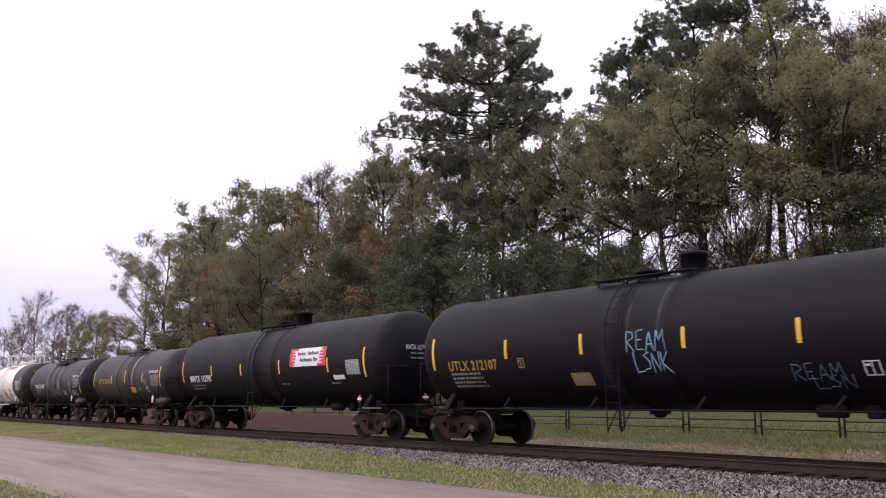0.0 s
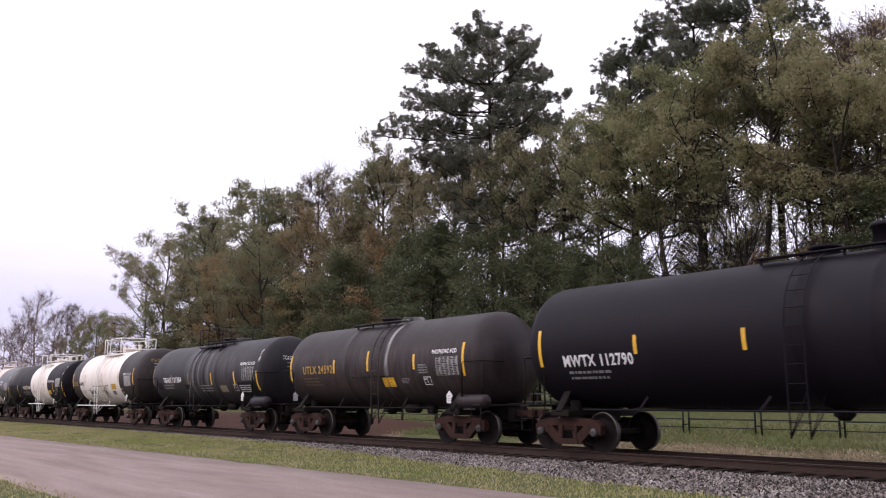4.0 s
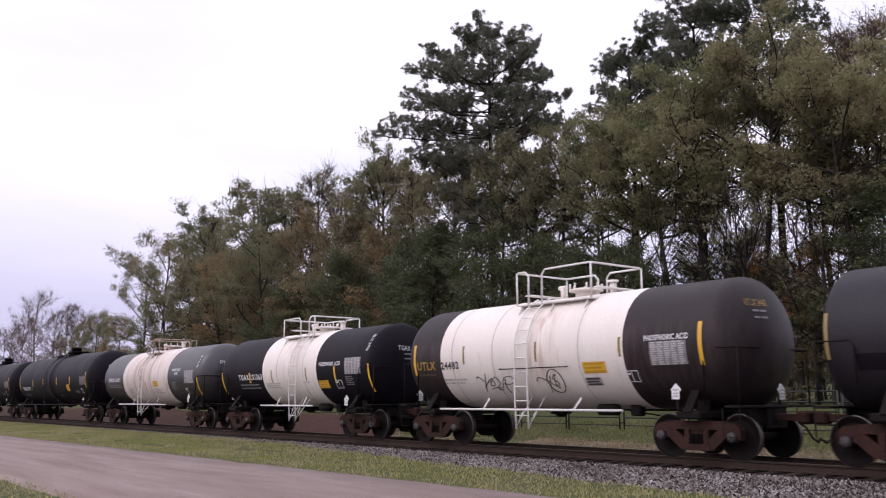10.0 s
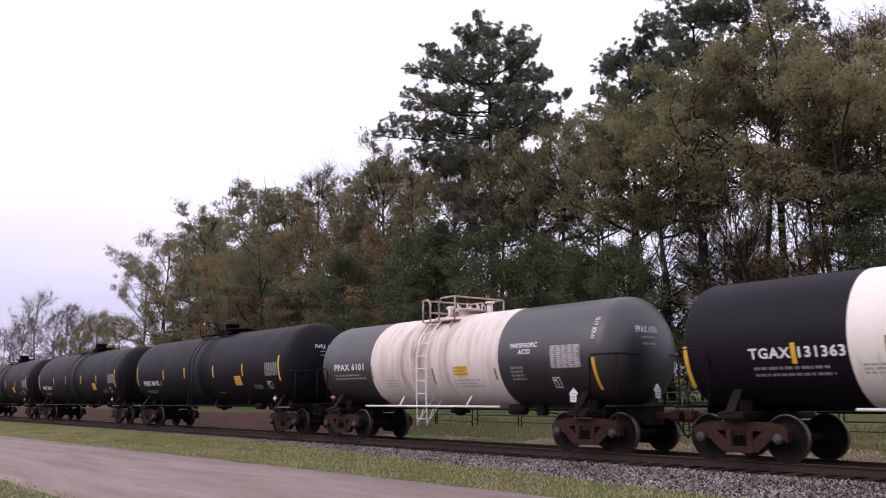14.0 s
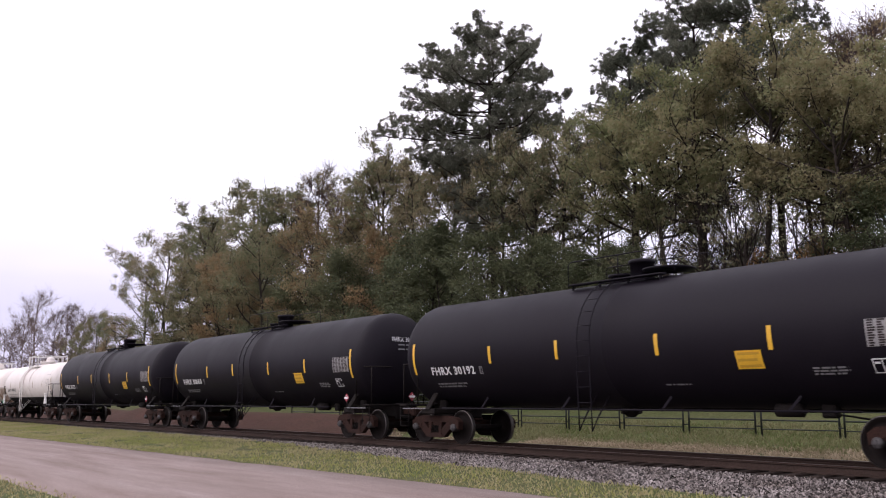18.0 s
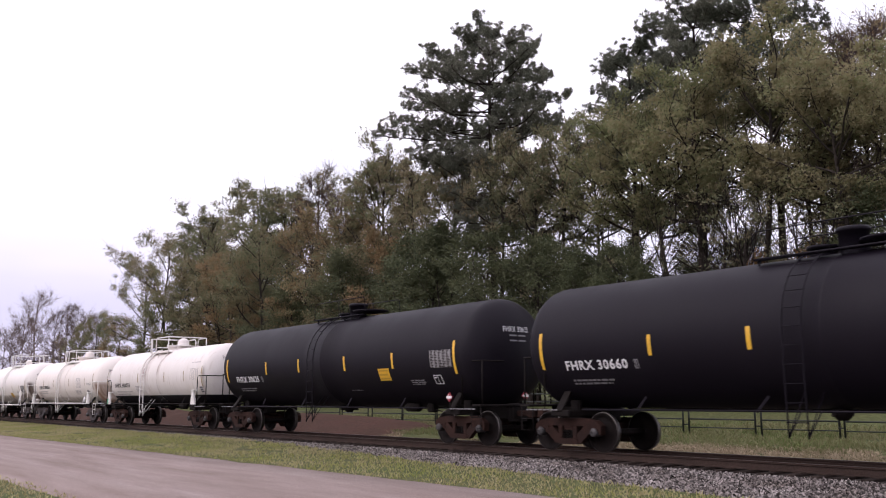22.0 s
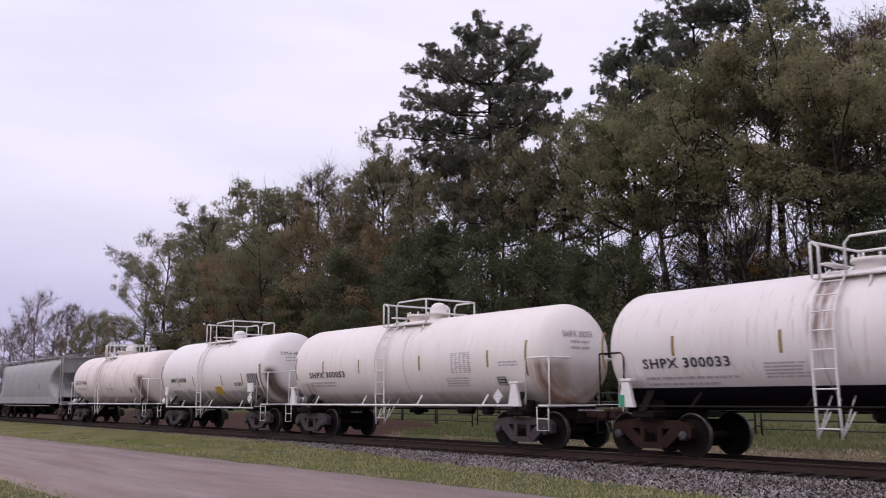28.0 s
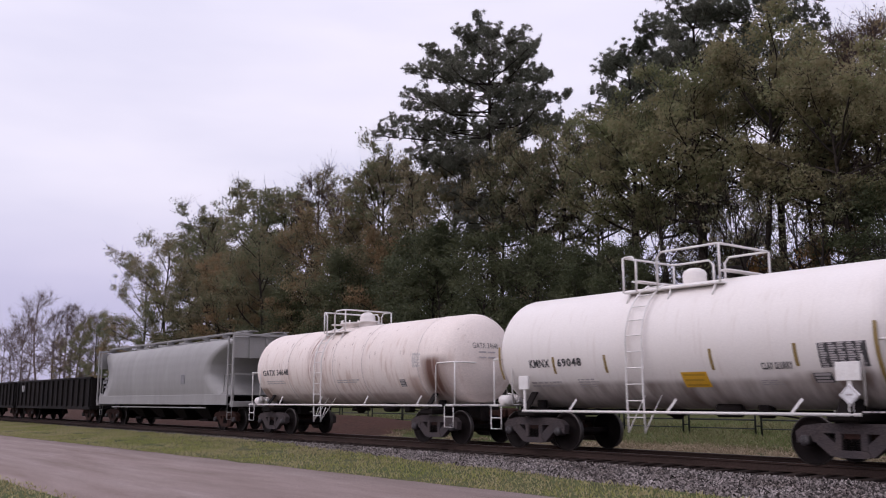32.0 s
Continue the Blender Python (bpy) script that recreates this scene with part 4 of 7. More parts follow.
for kind, x, y, s, a, tall in (
        (full, -141.5, 24, 0.5, 40, 1.44), (turning, -156.1, 25, 0.45, 40, 1.39), (full, -128.7, 22, 0.62, 0, 1.24), (turning, -114.3, 20, 0.65, 120, 0.94),
        (airy, -99.6, 21, 1.05, 0, 1.00), (airy, -110.6, 22, 0.85, 200, 1.12), (full, -89.5, 20, 0.95, 30, 0.99), (full, -96.7, 19, 0.75, 200, 0.93),
        (light, -89.5, 22, 1.15, 90, 0.96), (full, -81.8, 20, 1, 77, 0.88), (light, -82.3, 23, 1.2, 10, 1.01), (turning, -76.0, 18.5, 0.95, 300, 0.83),
        (full, -72.4, 20, 1.1, 140, 0.88), (light, -80.0, 25, 1.15, 230, 1.02), (thin, -68.3, 22, 1, 0, 1.11), (thin, -67.8, 24, 0.95, 170, 1.10),
        (turning, -65.3, 19.5, 1.05, 60, 0.86), (dark, -66.1, 18.5, 0.9, 20, 0.84), (full, -59.8, 20, 0.95, 250, 0.84), (light, -60.0, 22, 1.05, 300, 1.00),
        (light, -57.6, 23, 1.05, 120, 1.03), (turning, -60.7, 21, 0.9, 210, 1.08), (turning, -53.9, 20, 0.8, 10, 0.91), (light, -52.6, 22, 0.95, 45, 1.02),
        (high, -48.4, 21.5, 0.85, 100, 1.06), (dark, -47.8, 19.5, 0.95, 200, 0.87), (high, -41.6, 20, 0.7, 170, 1.30), (high, -39.5, 21, 0.62, 210, 1.37),
        (high, -37.9, 22, 0.85, 20, 1.09), (high, -37.0, 24, 0.75, 260, 1.20), (limby, -38.6, 22, 0.7, 60, 1.41), (full, -98.3, 27, 1.05, 50, 1.19),
        (full, -82.3, 27, 1.1, 150, 1.09), (olive, -32.5, 21, 0.85, 0, 1.07), (olive, -30.4, 22, 0.9, 100, 1.03), (limby, -34.4, 22, 0.9, 0, 1.05),
        (limby, -29.4, 20, 0.8, 130, 1.07), (limby, -27.4, 21, 0.95, 250, 0.95), (olive, -27.4, 21.5, 0.95, 220, 0.99), (olive, -24.7, 22, 1, 310, 1.02),
        (olive, -23.3, 24, 0.85, 50, 1.12), (olive, -19.1, 21, 0.9, 150, 0.91), (thin, -21.1, 25, 1, 80, 1.06), (thin, -18.8, 24, 0.9, 200, 1.08),
        (high, -23.4, 26, 0.9, 10, 1.06), (olive, -17.7, 23, 0.9, 250, 0.93), (limby, -23.4, 19.5, 0.95, 30, 0.83), (dark, -18.2, 22, 0.8, 120, 0.80),
        (limby, -20.0, 23, 0.9, 300, 0.86), (full, -93.7, 26, 0.95, 50, 1.18), (full, -89.4, 27, 0.95, 20, 1.21), (airy, -28.2, 26, 0.65, 20, 1.04),
        (dark, -28.1, 25, 0.6, 200, 1.03), (limby, -26.3, 24, 0.8, 10, 1.02), (limby, -40.3, 21, 0.8, 200, 1.32), (limby, -30.5, 19.5, 0.75, 210, 1.10),
        (dark, -32.4, 20, 0.6, 250, 1.02), (limby, -26.2, 22, 0.85, 340, 1.01), (limby, -22.4, 21, 0.9, 110, 0.88), (limby, -19.9, 20, 0.85, 20, 0.89),
        (dark, -26.5, 24, 0.5, 60, 1.03), (dark, -30.0, 24, 0.45, 60, 1.23), (turning, -20.9, 21, 0.5, 100, 0.92), (full, -23.2, 22, 0.5, 10, 0.88),
        (maple, -21.8, 21, 0.75, 0, 1.25), (maple, -24.1, 21, 0.55, 140, 1.71), (dark, -51.4, 18.8, 0.8, 30, 0.98), (dark, -45.6, 18.8, 0.8, 110, 0.95),
        (dark, -42.2, 18.8, 0.85, 230, 0.88), (dark, -37.5, 18.5, 0.8, 310, 0.85), (dark, -33.7, 18.5, 0.7, 15, 0.86), (dark, -29.8, 18.5, 0.65, 75, 0.87),
        (dark, -57.4, 18.8, 0.75, 140, 1.04)):
    plant(kind, x, y, s, a, kind not in firsts, tall)
    firsts.add(kind)

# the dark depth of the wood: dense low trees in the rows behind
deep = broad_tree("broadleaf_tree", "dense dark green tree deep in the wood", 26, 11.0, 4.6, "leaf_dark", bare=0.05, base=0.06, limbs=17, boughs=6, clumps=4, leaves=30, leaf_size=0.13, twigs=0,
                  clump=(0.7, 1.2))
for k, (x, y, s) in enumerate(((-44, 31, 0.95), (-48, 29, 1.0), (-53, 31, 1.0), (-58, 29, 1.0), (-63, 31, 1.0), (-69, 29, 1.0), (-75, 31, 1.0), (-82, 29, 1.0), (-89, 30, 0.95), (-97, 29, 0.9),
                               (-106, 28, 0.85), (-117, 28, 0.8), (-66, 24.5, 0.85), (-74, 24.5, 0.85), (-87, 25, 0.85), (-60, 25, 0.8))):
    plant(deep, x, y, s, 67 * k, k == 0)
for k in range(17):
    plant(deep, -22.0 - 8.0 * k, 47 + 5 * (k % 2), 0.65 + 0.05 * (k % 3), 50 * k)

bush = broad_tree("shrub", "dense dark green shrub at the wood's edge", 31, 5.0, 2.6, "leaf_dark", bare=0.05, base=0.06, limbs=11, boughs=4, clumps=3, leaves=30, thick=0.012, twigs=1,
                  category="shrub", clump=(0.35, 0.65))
bush_b = broad_tree("shrub", "olive and brown leafy shrub at the wood's edge", 32, 4.4, 2.4, "leaf_mid", bare=0.1, base=0.06, limbs=10, boughs=4, clumps=3, leaves=30, thick=0.012, twigs=2,
                    category="shrub", clump=(0.35, 0.6))
brush = broad_tree("shrub", "brown leafless brush below the bare trees", 33, 5.2, 2.8, "brush", bare=0.25, base=0.05, limbs=11, boughs=5, clumps=3, leaves=16, leaf_size=0.09, thick=0.010,
                   category="shrub", twigs=6, bark="pale_bark")
shrub_rng = random.Random(12)
for k in range(30):
    x = -10.0 - 4.0 * k + shrub_rng.uniform(-1, 1)
    plant(bush if k % 3 else bush_b, x, 20.5 + shrub_rng.uniform(-1.0, 3.0), shrub_rng.uniform(0.85, 1.4) * (1.0 if x < -34 else 0.8), shrub_rng.uniform(0, 360), k in (0, 1))
for k in range(9):
    plant(bush if k % 2 else bush_b, -22.0 - 7.0 * k, 34 + 3 * shrub_rng.random(), 1.5 + 0.4 * shrub_rng.random(), 67 * k)

bare = broad_tree("bare_tree", "leafless grey winter tree with fine branches", 41, 18.0, 5.2, "leaf", bare=1.1, limbs=18, boughs=8, clumps=0, bark="pale_bark", base=0.28, thick=0.011, twigs=14,
                  category="bare tree")
bare_b = broad_tree("bare_tree", "leafless grey winter tree with a narrow crown", 42, 17.0, 4.0, "leaf", bare=1.1, limbs=17, boughs=8, clumps=0, bark="pale_bark", base=0.28, thick=0.011, twigs=14,
                    category="bare tree")
for k, (kind, x, y, s, a) in enumerate(((bare, -168, 24.5, 1.15, 0), (bare_b, -152, 25, 0.98, 0), (bare_b, -183, 25, 1.0, 90), (bare, -186, 27, 0.95, 200), (bare, -158, 28, 0.95, 140),
                                        (bare_b, -175, 29, 1.05, 30), (bare, -146, 24, 0.80, 60), (bare_b, -196, 25, 0.9, 250), (bare, -210, 30, 1.0, 10), (bare_b, -139, 26, 0.80, 310))):
    plant(kind, x, y, s, a, k < 2)
for k in range(16):
    plant(brush, -134 - 6.0 * k, 21 + 3 * shrub_rng.random(), 0.65 + 0.25 * shrub_rng.random(), 50 * k, k == 0)


# ---- rolling stock ----
# small gains and losses against an even run, with one short catch at 17.8 s
SLACK = [(0, -0.04), (1, 0.0), (2, 0.03), (3, 0.05), (5.5, 0.06), (7.5, 0.05), (8.5, -0.05), (10, -0.10), (11.5, 0.0), (13, 0.03), (14.5, 0.0), (16.5, 0.10), (17.7, 0.10), (17.95, -0.09),
         (20, -0.05), (22, 0.05), (23, 0.07), (24, 0.03), (25.5, -0.02), (27.5, -0.04), (29, 0.0), (32, 0.0)]



def shift(t):
    """How far the train has come along the track at t seconds."""
    return 5.84 * (t - 21.4) + 0.00549 * (t - 21.4) ** 2 + float(np.interp(t, [k[0] for k in SLACK], [k[1] for k in SLACK]))


WHEEL_R = 0.457
wheel_profile = [(-0.075, 0.02), (-0.075, 0.13), (-0.04, 0.16), (0.012, 0.30), (-0.03, 0.385), (-0.065, 0.395), (-0.065, 0.450)]
tread_profile = [(-0.065, 0.450), (-0.058, 0.457), (0.028, 0.462), (0.042, 0.484), (0.062, 0.482), (0.068, 0.46)]
inner_profile = [(0.068, 0.46), (0.068, 0.40), (0.03, 0.385), (0.05, 0.30), (0.04, 0.16), (0.095, 0.13), (0.095, 0.02)]


def wheelset_mesh():
    g = Geo()
    for s in (-1, 1):
        for prof, mi in ((wheel_profile, 0), (tread_profile, 1), (inner_profile, 0)):
            rows = [(s * -1 * a * -1 if s < 0 else -a, r) for a, r in prof]
            g.turned(rows, 26, "y", (0, s * 0.735, 0), mi)
        g.turned([(s * 1.16, 0.0), (s * 1.16, 0.085), (s * 1.13, 0.105), (s * 0.92, 0.105), (s * 0.92, 0.08)], 16, "y", (0, 0, 0), 2)
        for k in range(3):
            a = k * 2.094
            g.tube([(0.05 * math.cos(a), s * 1.15, 0.05 * math.sin(a)), (0.05 * math.cos(a), s * 1.185, 0.05 * math.sin(a))], 0.016, 6, 2)
    g.tube([(0, -0.95, 0), (0, 0.95, 0)], 0.085, 12, 0)
    return g.mesh("wheelset", [M["wheel"], M["tread"], M["cap"]])


def sideframe_mesh(mat="truck"):
    g = Geo()
    y0, y1 = -0.085, 0.085
    g.prism([(-1.07, 0.40), (-1.09, 0.62), (-0.94, 0.73), (-0.60, 0.78), (0.60, 0.78), (0.94, 0.73), (1.09, 0.62), (1.07, 0.40), (1.00, 0.44), (0.98, 0.56),
             (0.78, 0.56), (0.74, 0.44), (0.66, 0.44), (0.62, 0.60), (-0.62, 0.60), (-0.66, 0.44), (-0.74, 0.44), (-0.78, 0.56), (-0.98, 0.56), (-1.00, 0.44)], y0, y1)
    for s in (-1, 1):
        q = [(s * 0.72, 0.44), (s * 0.76, 0.61), (s * 0.56, 0.62), (s * 0.22, 0.34), (s * 0.20, 0.20), (s * 0.40, 0.18)]
        g.prism(q if s > 0 else q[::-1], y0 + 0.01, y1 - 0.01)
        g.box((s * 0.24, 0, 0.46), (0.14, 0.18, 0.34), 0.02)
        g.box((s * 0.89, 0, 0.53), (0.20, 0.20, 0.07), 0.012)
    g.prism([(-0.37, 0.19), (-0.30, 0.30), (0.30, 0.30), (0.37, 0.19), (0.25, 0.165), (-0.25, 0.165)], y0 - 0.015, y1 + 0.015)
    return g.mesh("sideframe", [M[mat]])


def spring_mesh():
    g = Geo()
    g.tube([(0.05 * math.cos(a * 1.05), 0.045 * math.sin(a * 1.05), 0.30 + 0.2 * a / 30) for a in range(31)], 0.013, 4)
    return g.mesh("spring", [M["steel_dark"]])


WHEELSET, SIDEFRAME, PALE_SIDEFRAME, SPRINGS = wheelset_mesh(), sideframe_mesh(), sideframe_mesh("pale_truck"), spring_mesh()
WHEELS, CARS = [], []


def truck(car, x, pale=False):
    """A two-axle truck: bolster with sideframes, springs, brake beam and wheelsets under it."""
    g = Geo().box((0, 0, 0.56), (0.34, 2.1, 0.16), 0.03).box((0, 0, 0.66), (0.42, 1.2, 0.10), 0.03).turned([(0.68, 0.0), (0.68, 0.2), (0.80, 0.2), (0.80, 0.0)], 16, "z")
    for s in (-1, 1):
        g.box((s * 0.42, 0, 0.36), (0.10, 1.7, 0.10), 0.02)
        g.tube([(s * 0.2, 0.2, 0.45), (s * 0.42, 0.1, 0.36)], 0.03, 6)
    t = part("truck", g, M["truck"], car, "cast steel two-axle truck", pose(x, 0, 0))
    for s in (-1, 1):
        part("sideframe", PALE_SIDEFRAME if pale else SIDEFRAME, None, t, at=pose(0, s * 1.0, 0))
        for k in range(6):
            part("spring", SPRINGS, None, t, at=pose(-0.13 + 0.13 * (k % 3), s * 1.0 - 0.05 + 0.1 * (k // 3), 0))
        WHEELS.append(part("wheelset", WHEELSET, None, t, "dark rusty wheels on one axle", pose(s * 0.89, 0, WHEEL_R)))
    return t


def end_gear(car, x, s, z=0.86, mat="steel_dark", brake=False):
    """Coupler, draft sill, hose and end sill at the car's end; s is the end's sign, x the pulling face."""
    g = Geo().box((x - s * 0.62, 0, z), (0.75, 0.14, 0.15), 0.02).box((x - s * 0.20, -0.03, z), (0.28, 0.26, 0.27), 0.05).box((x - s * 0.06, 0.09, z), (0.14, 0.10, 0.26), 0.03)
    part("coupler", g, M["truck"], car, "rusty knuckle coupler")
    g = Geo().box((x - s * 1.75, 0, z + 0.02), (1.9, 0.42, 0.34), 0.02).box((x - s * 0.86, 0, z + 0.02), (0.08, 0.7, 0.5), 0.02)
    part("draft_sill", g, M["steel_dark"], car)
    g = Geo().tube([(x - s * 0.55, 0.3, z - 0.1), (x - s * 0.40, 0.32, z - 0.2), (x - s * 0.25, 0.30, z - 0.42), (x - s * 0.08, 0.22, z - 0.5), (x, 0.15, z - 0.42)], 0.025, 7)
    part("air_hose", g, M["steel_dark"], car)
    g = Geo().box((x - s * 0.95, 0, z + 0.22), (0.34, 2.85, 0.05), 0.01)
    for y in (-1.38, 1.38):
        g.tube([(x - s * 0.80, y, z + 0.2), (x - s * 0.80, y, z - 0.38), (x - s * 1.2, y, z - 0.38), (x - s * 1.2, y, z + 0.2)], 0.013, 6)
        g.tube([(x - s * 0.80, y, z - 0.1), (x - s * 1.2, y, z - 0.1)], 0.013, 6)
    part("end_platform", g, M[mat], car, "end platform with sill steps")
    g = Geo()
    zt = z + 1.42
    for y in (-1.36, 1.36):
        g.tube([(x - s * 1.62, y, z + 0.25), (x - s * 1.62, y, zt - 0.1), (x - s * 1.55, y, zt), (x - s * 1.0, y, zt), (x - s * 0.86, y * 0.97, zt), (x - s * 0.80, y * 0.9, zt)], 0.02, 7)
        g.tube([(x - s * 0.84, y * 0.95, zt), (x - s * 0.84, y * 0.95, z + 0.25)], 0.02, 7)
    g.tube([(x - s * 0.80, -1.22, zt), (x - s * 0.80, 1.22, zt)], 0.02, 7)
    part("end_handrail", g, M[mat], car)
    if brake:
        g = Geo().turned([(x - s * 0.72, 0.24), (x - s * 0.74, 0.26), (x - s * 0.76, 0.24), (x - s * 0.74, 0.22), (x - s * 0.72, 0.24)], 20, "x", (0, 0.75, z + 1.1))
        for k in range(4):
            a = k * 1.571
            g.tube([(x - s * 0.74, 0.75, z + 1.1), (x - s * 0.74, 0.75 + 0.24 * math.cos(a), z + 1.1 + 0.24 * math.sin(a))], 0.012, 5)
        g.box((x - s * 0.85, 0.75, z + 1.05), (0.16, 0.3, 0.4), 0.03).box((x - s * 0.85, 0.75, z + 0.6), (0.05, 0.06, 0.7), 0.01)
        part("brake_wheel", g, M["steel_dark"], car, "hand brake wheel and gearbox")


def arc_y(r, z):
    """Half width of a tank of radius r at height z over its axis."""
    return math.sqrt(max(0.0, r * r - z * z))


def tank_body(half, r, head, bands, seams, n=64):
    """Shell with domed heads, turned about the car's axis; bands are (x, material) from the left end on, seams are raised weld straps."""
    rows = []

    def mat_at(x):
        k = 0
        for x0, mi in bands:
            if x >= x0 - 1e-6:
                k = mi
        return k

    xs = {-half + head, half - head}
    for x0, _ in bands:
        if abs(x0) < half - head:
            xs.add(x0)
    for k in range(1, 12):
        xs.add(-half + head + (2 * half - 2 * head) * k / 12)
    marks = [(x, 0.0) for x in sorted(xs)]
    for x in seams:
        marks = [m for m in marks if abs(m[0] - x) > 0.06] + [(x - 0.045, 0.0), (x - 0.035, 0.008), (x + 0.035, 0.008), (x + 0.045, 0.0)]
    for k in range(10):
        a = math.pi / 2 * k / 10
        rows.append((-half + head - head * math.cos(a), max(0.001, r * math.sin(a)), mat_at(-half)))
    for x, o in sorted(marks):
        rows.append((x, r + o, mat_at(x)))
    for k in range(1, 11):
        a = math.pi / 2 * k / 10
        rows.append((half - head + head * math.sin(a), max(0.001, r * math.cos(a)), mat_at(half - head + 0.01)))
    return rows


def ladder(car, x, r, zc, mat, top=1.15, bottom=0.50, width=0.46, side=-1, bar=0.024):
    """A ladder that follows the shell from the top walkway and hangs below it on braces."""
    path = []
    for k in range(9):
        a = top - (top + 0.15) * k / 8
        path.append(((r + 0.10) * math.cos(a), zc + (r + 0.10) * math.sin(a)))
    path += [(r + 0.10, zc - 0.6), (r + 0.08, 1.02), (r + 0.06, bottom)]
    for dx in (-width / 2, width / 2):
        part("stringer", Geo().tube([(x + dx, side * y, z) for y, z in path], bar, 6), M[mat], car, "ladder stringer")
    length, seg = 0.0, []
    for (y0, z0), (y1, z1) in zip(path, path[1:]):
        seg.append((length, math.hypot(y1 - y0, z1 - z0), (y0, z0), (y1, z1)))
        length += seg[-1][1]
    k = 0.12
    while k < length + 0.01:
        for l0, ln, p, q in seg:
            if l0 <= k <= l0 + ln + 1e-4:
                u = (k - l0) / ln
                y, z = p[0] + (q[0] - p[0]) * u, p[1] + (q[1] - p[1]) * u
                part("rung", Geo().tube([(x - width / 2 - 0.03, side * y, z), (x + width / 2 + 0.03, side * y, z)], bar * 0.62, 6), M[mat], car)
                break
        k += 0.36
    g = Geo()
    for dx in (-width / 2, width / 2):
        g.tube([(x + dx, side * (r + 0.06), bottom + 0.02), (x + dx + 0.26, side * (r + 0.03), 1.0)], 0.014, 6)
        g.tube([(x + dx, side * (r + 0.06), bottom + 0.05), (x + dx, side * r * 0.62, zc - r * 0.78)], 0.012, 6)
    part("ladder_brace", g, M[mat], car)


def safety_rail(car, x0, x1, r, zc, mat, z=1.0, heavy=0.022):
    """Straight rod along each side below the shell, on slanting brackets."""
    for s in (-1, 1):
        part("side_rail", Geo().tube([(x0, s * (r + 0.06), z), (x1, s * (r + 0.06), z)], heavy, 7), M[mat], car, "long side rail below the tank")
        n = max(2, int((x1 - x0) / 2.6))
        for k in range(n):
            x = x0 + (x1 - x0) * (k + 0.5) / n
            g = Geo().box((x + 0.12, s * (r * 0.93), z + 0.13), (0.06, 0.012, 0.42), 0.003, turn=Matrix.Rotation(0.75, 3, "Y"))
            part("rail_bracket", g, M[mat], car)


def top_deck(car, x0, x1, la, lb, r, zc, mat, rail_z, half=0.95, bar=0.027):
    """Walkway round the manway with two bent-tube railings that leave a gap at the ladders."""
    z = zc + arc_y(r, half * 0.9) + 0.10
    for s in (-1, 1):
        part("walkway", Geo().box(((x0 + x1) / 2, s * (half - 0.14), z), (x1 - x0, 0.30, 0.045), 0.01), M[mat], car, "grated walkway plank")
        for x in (x0 + 0.15, (x0 + x1) / 2, x1 - 0.15):
            g = Geo().tube([(x, s * (half - 0.05), z), (x, s * (half + 0.08), zc + arc_y(r, half + 0.08) - 0.02)], 0.022, 6)
            part("walkway_bracket", g, M[mat], car)
    for x in (x0 + 0.1, x1 - 0.1):
        part("walkway", Geo().box((x, 0, zc + r + 0.11), (0.22, 2 * half - 0.6, 0.04), 0.01), M[mat], car)
    w = (x1 - x0) * 0.44
    c = 0.12
    for a, near, far in ((x0, la, x0 + w), (x1, lb, x1 - w)):
        s = 1 if near > a else -1
        path = [(near, -half, z), (near, -half, rail_z - c), (near - s * c, -half, rail_z), (a + s * 0.05, -half, rail_z), (a, -half + 0.06, rail_z), (a, half - 0.06, rail_z),
                (a + s * 0.05, half, rail_z), (far - s * c, half, rail_z), (far, half, rail_z - c), (far, half, z)]
        part("railing", Geo().tube(path, bar, 8), M[mat], car, "bent tube railing")
        for x, y in ((a, -half), (a, half)):
            part("post", Geo().tube([(x, y, z), (x, y, rail_z)], bar * 0.93, 8), M[mat], car)


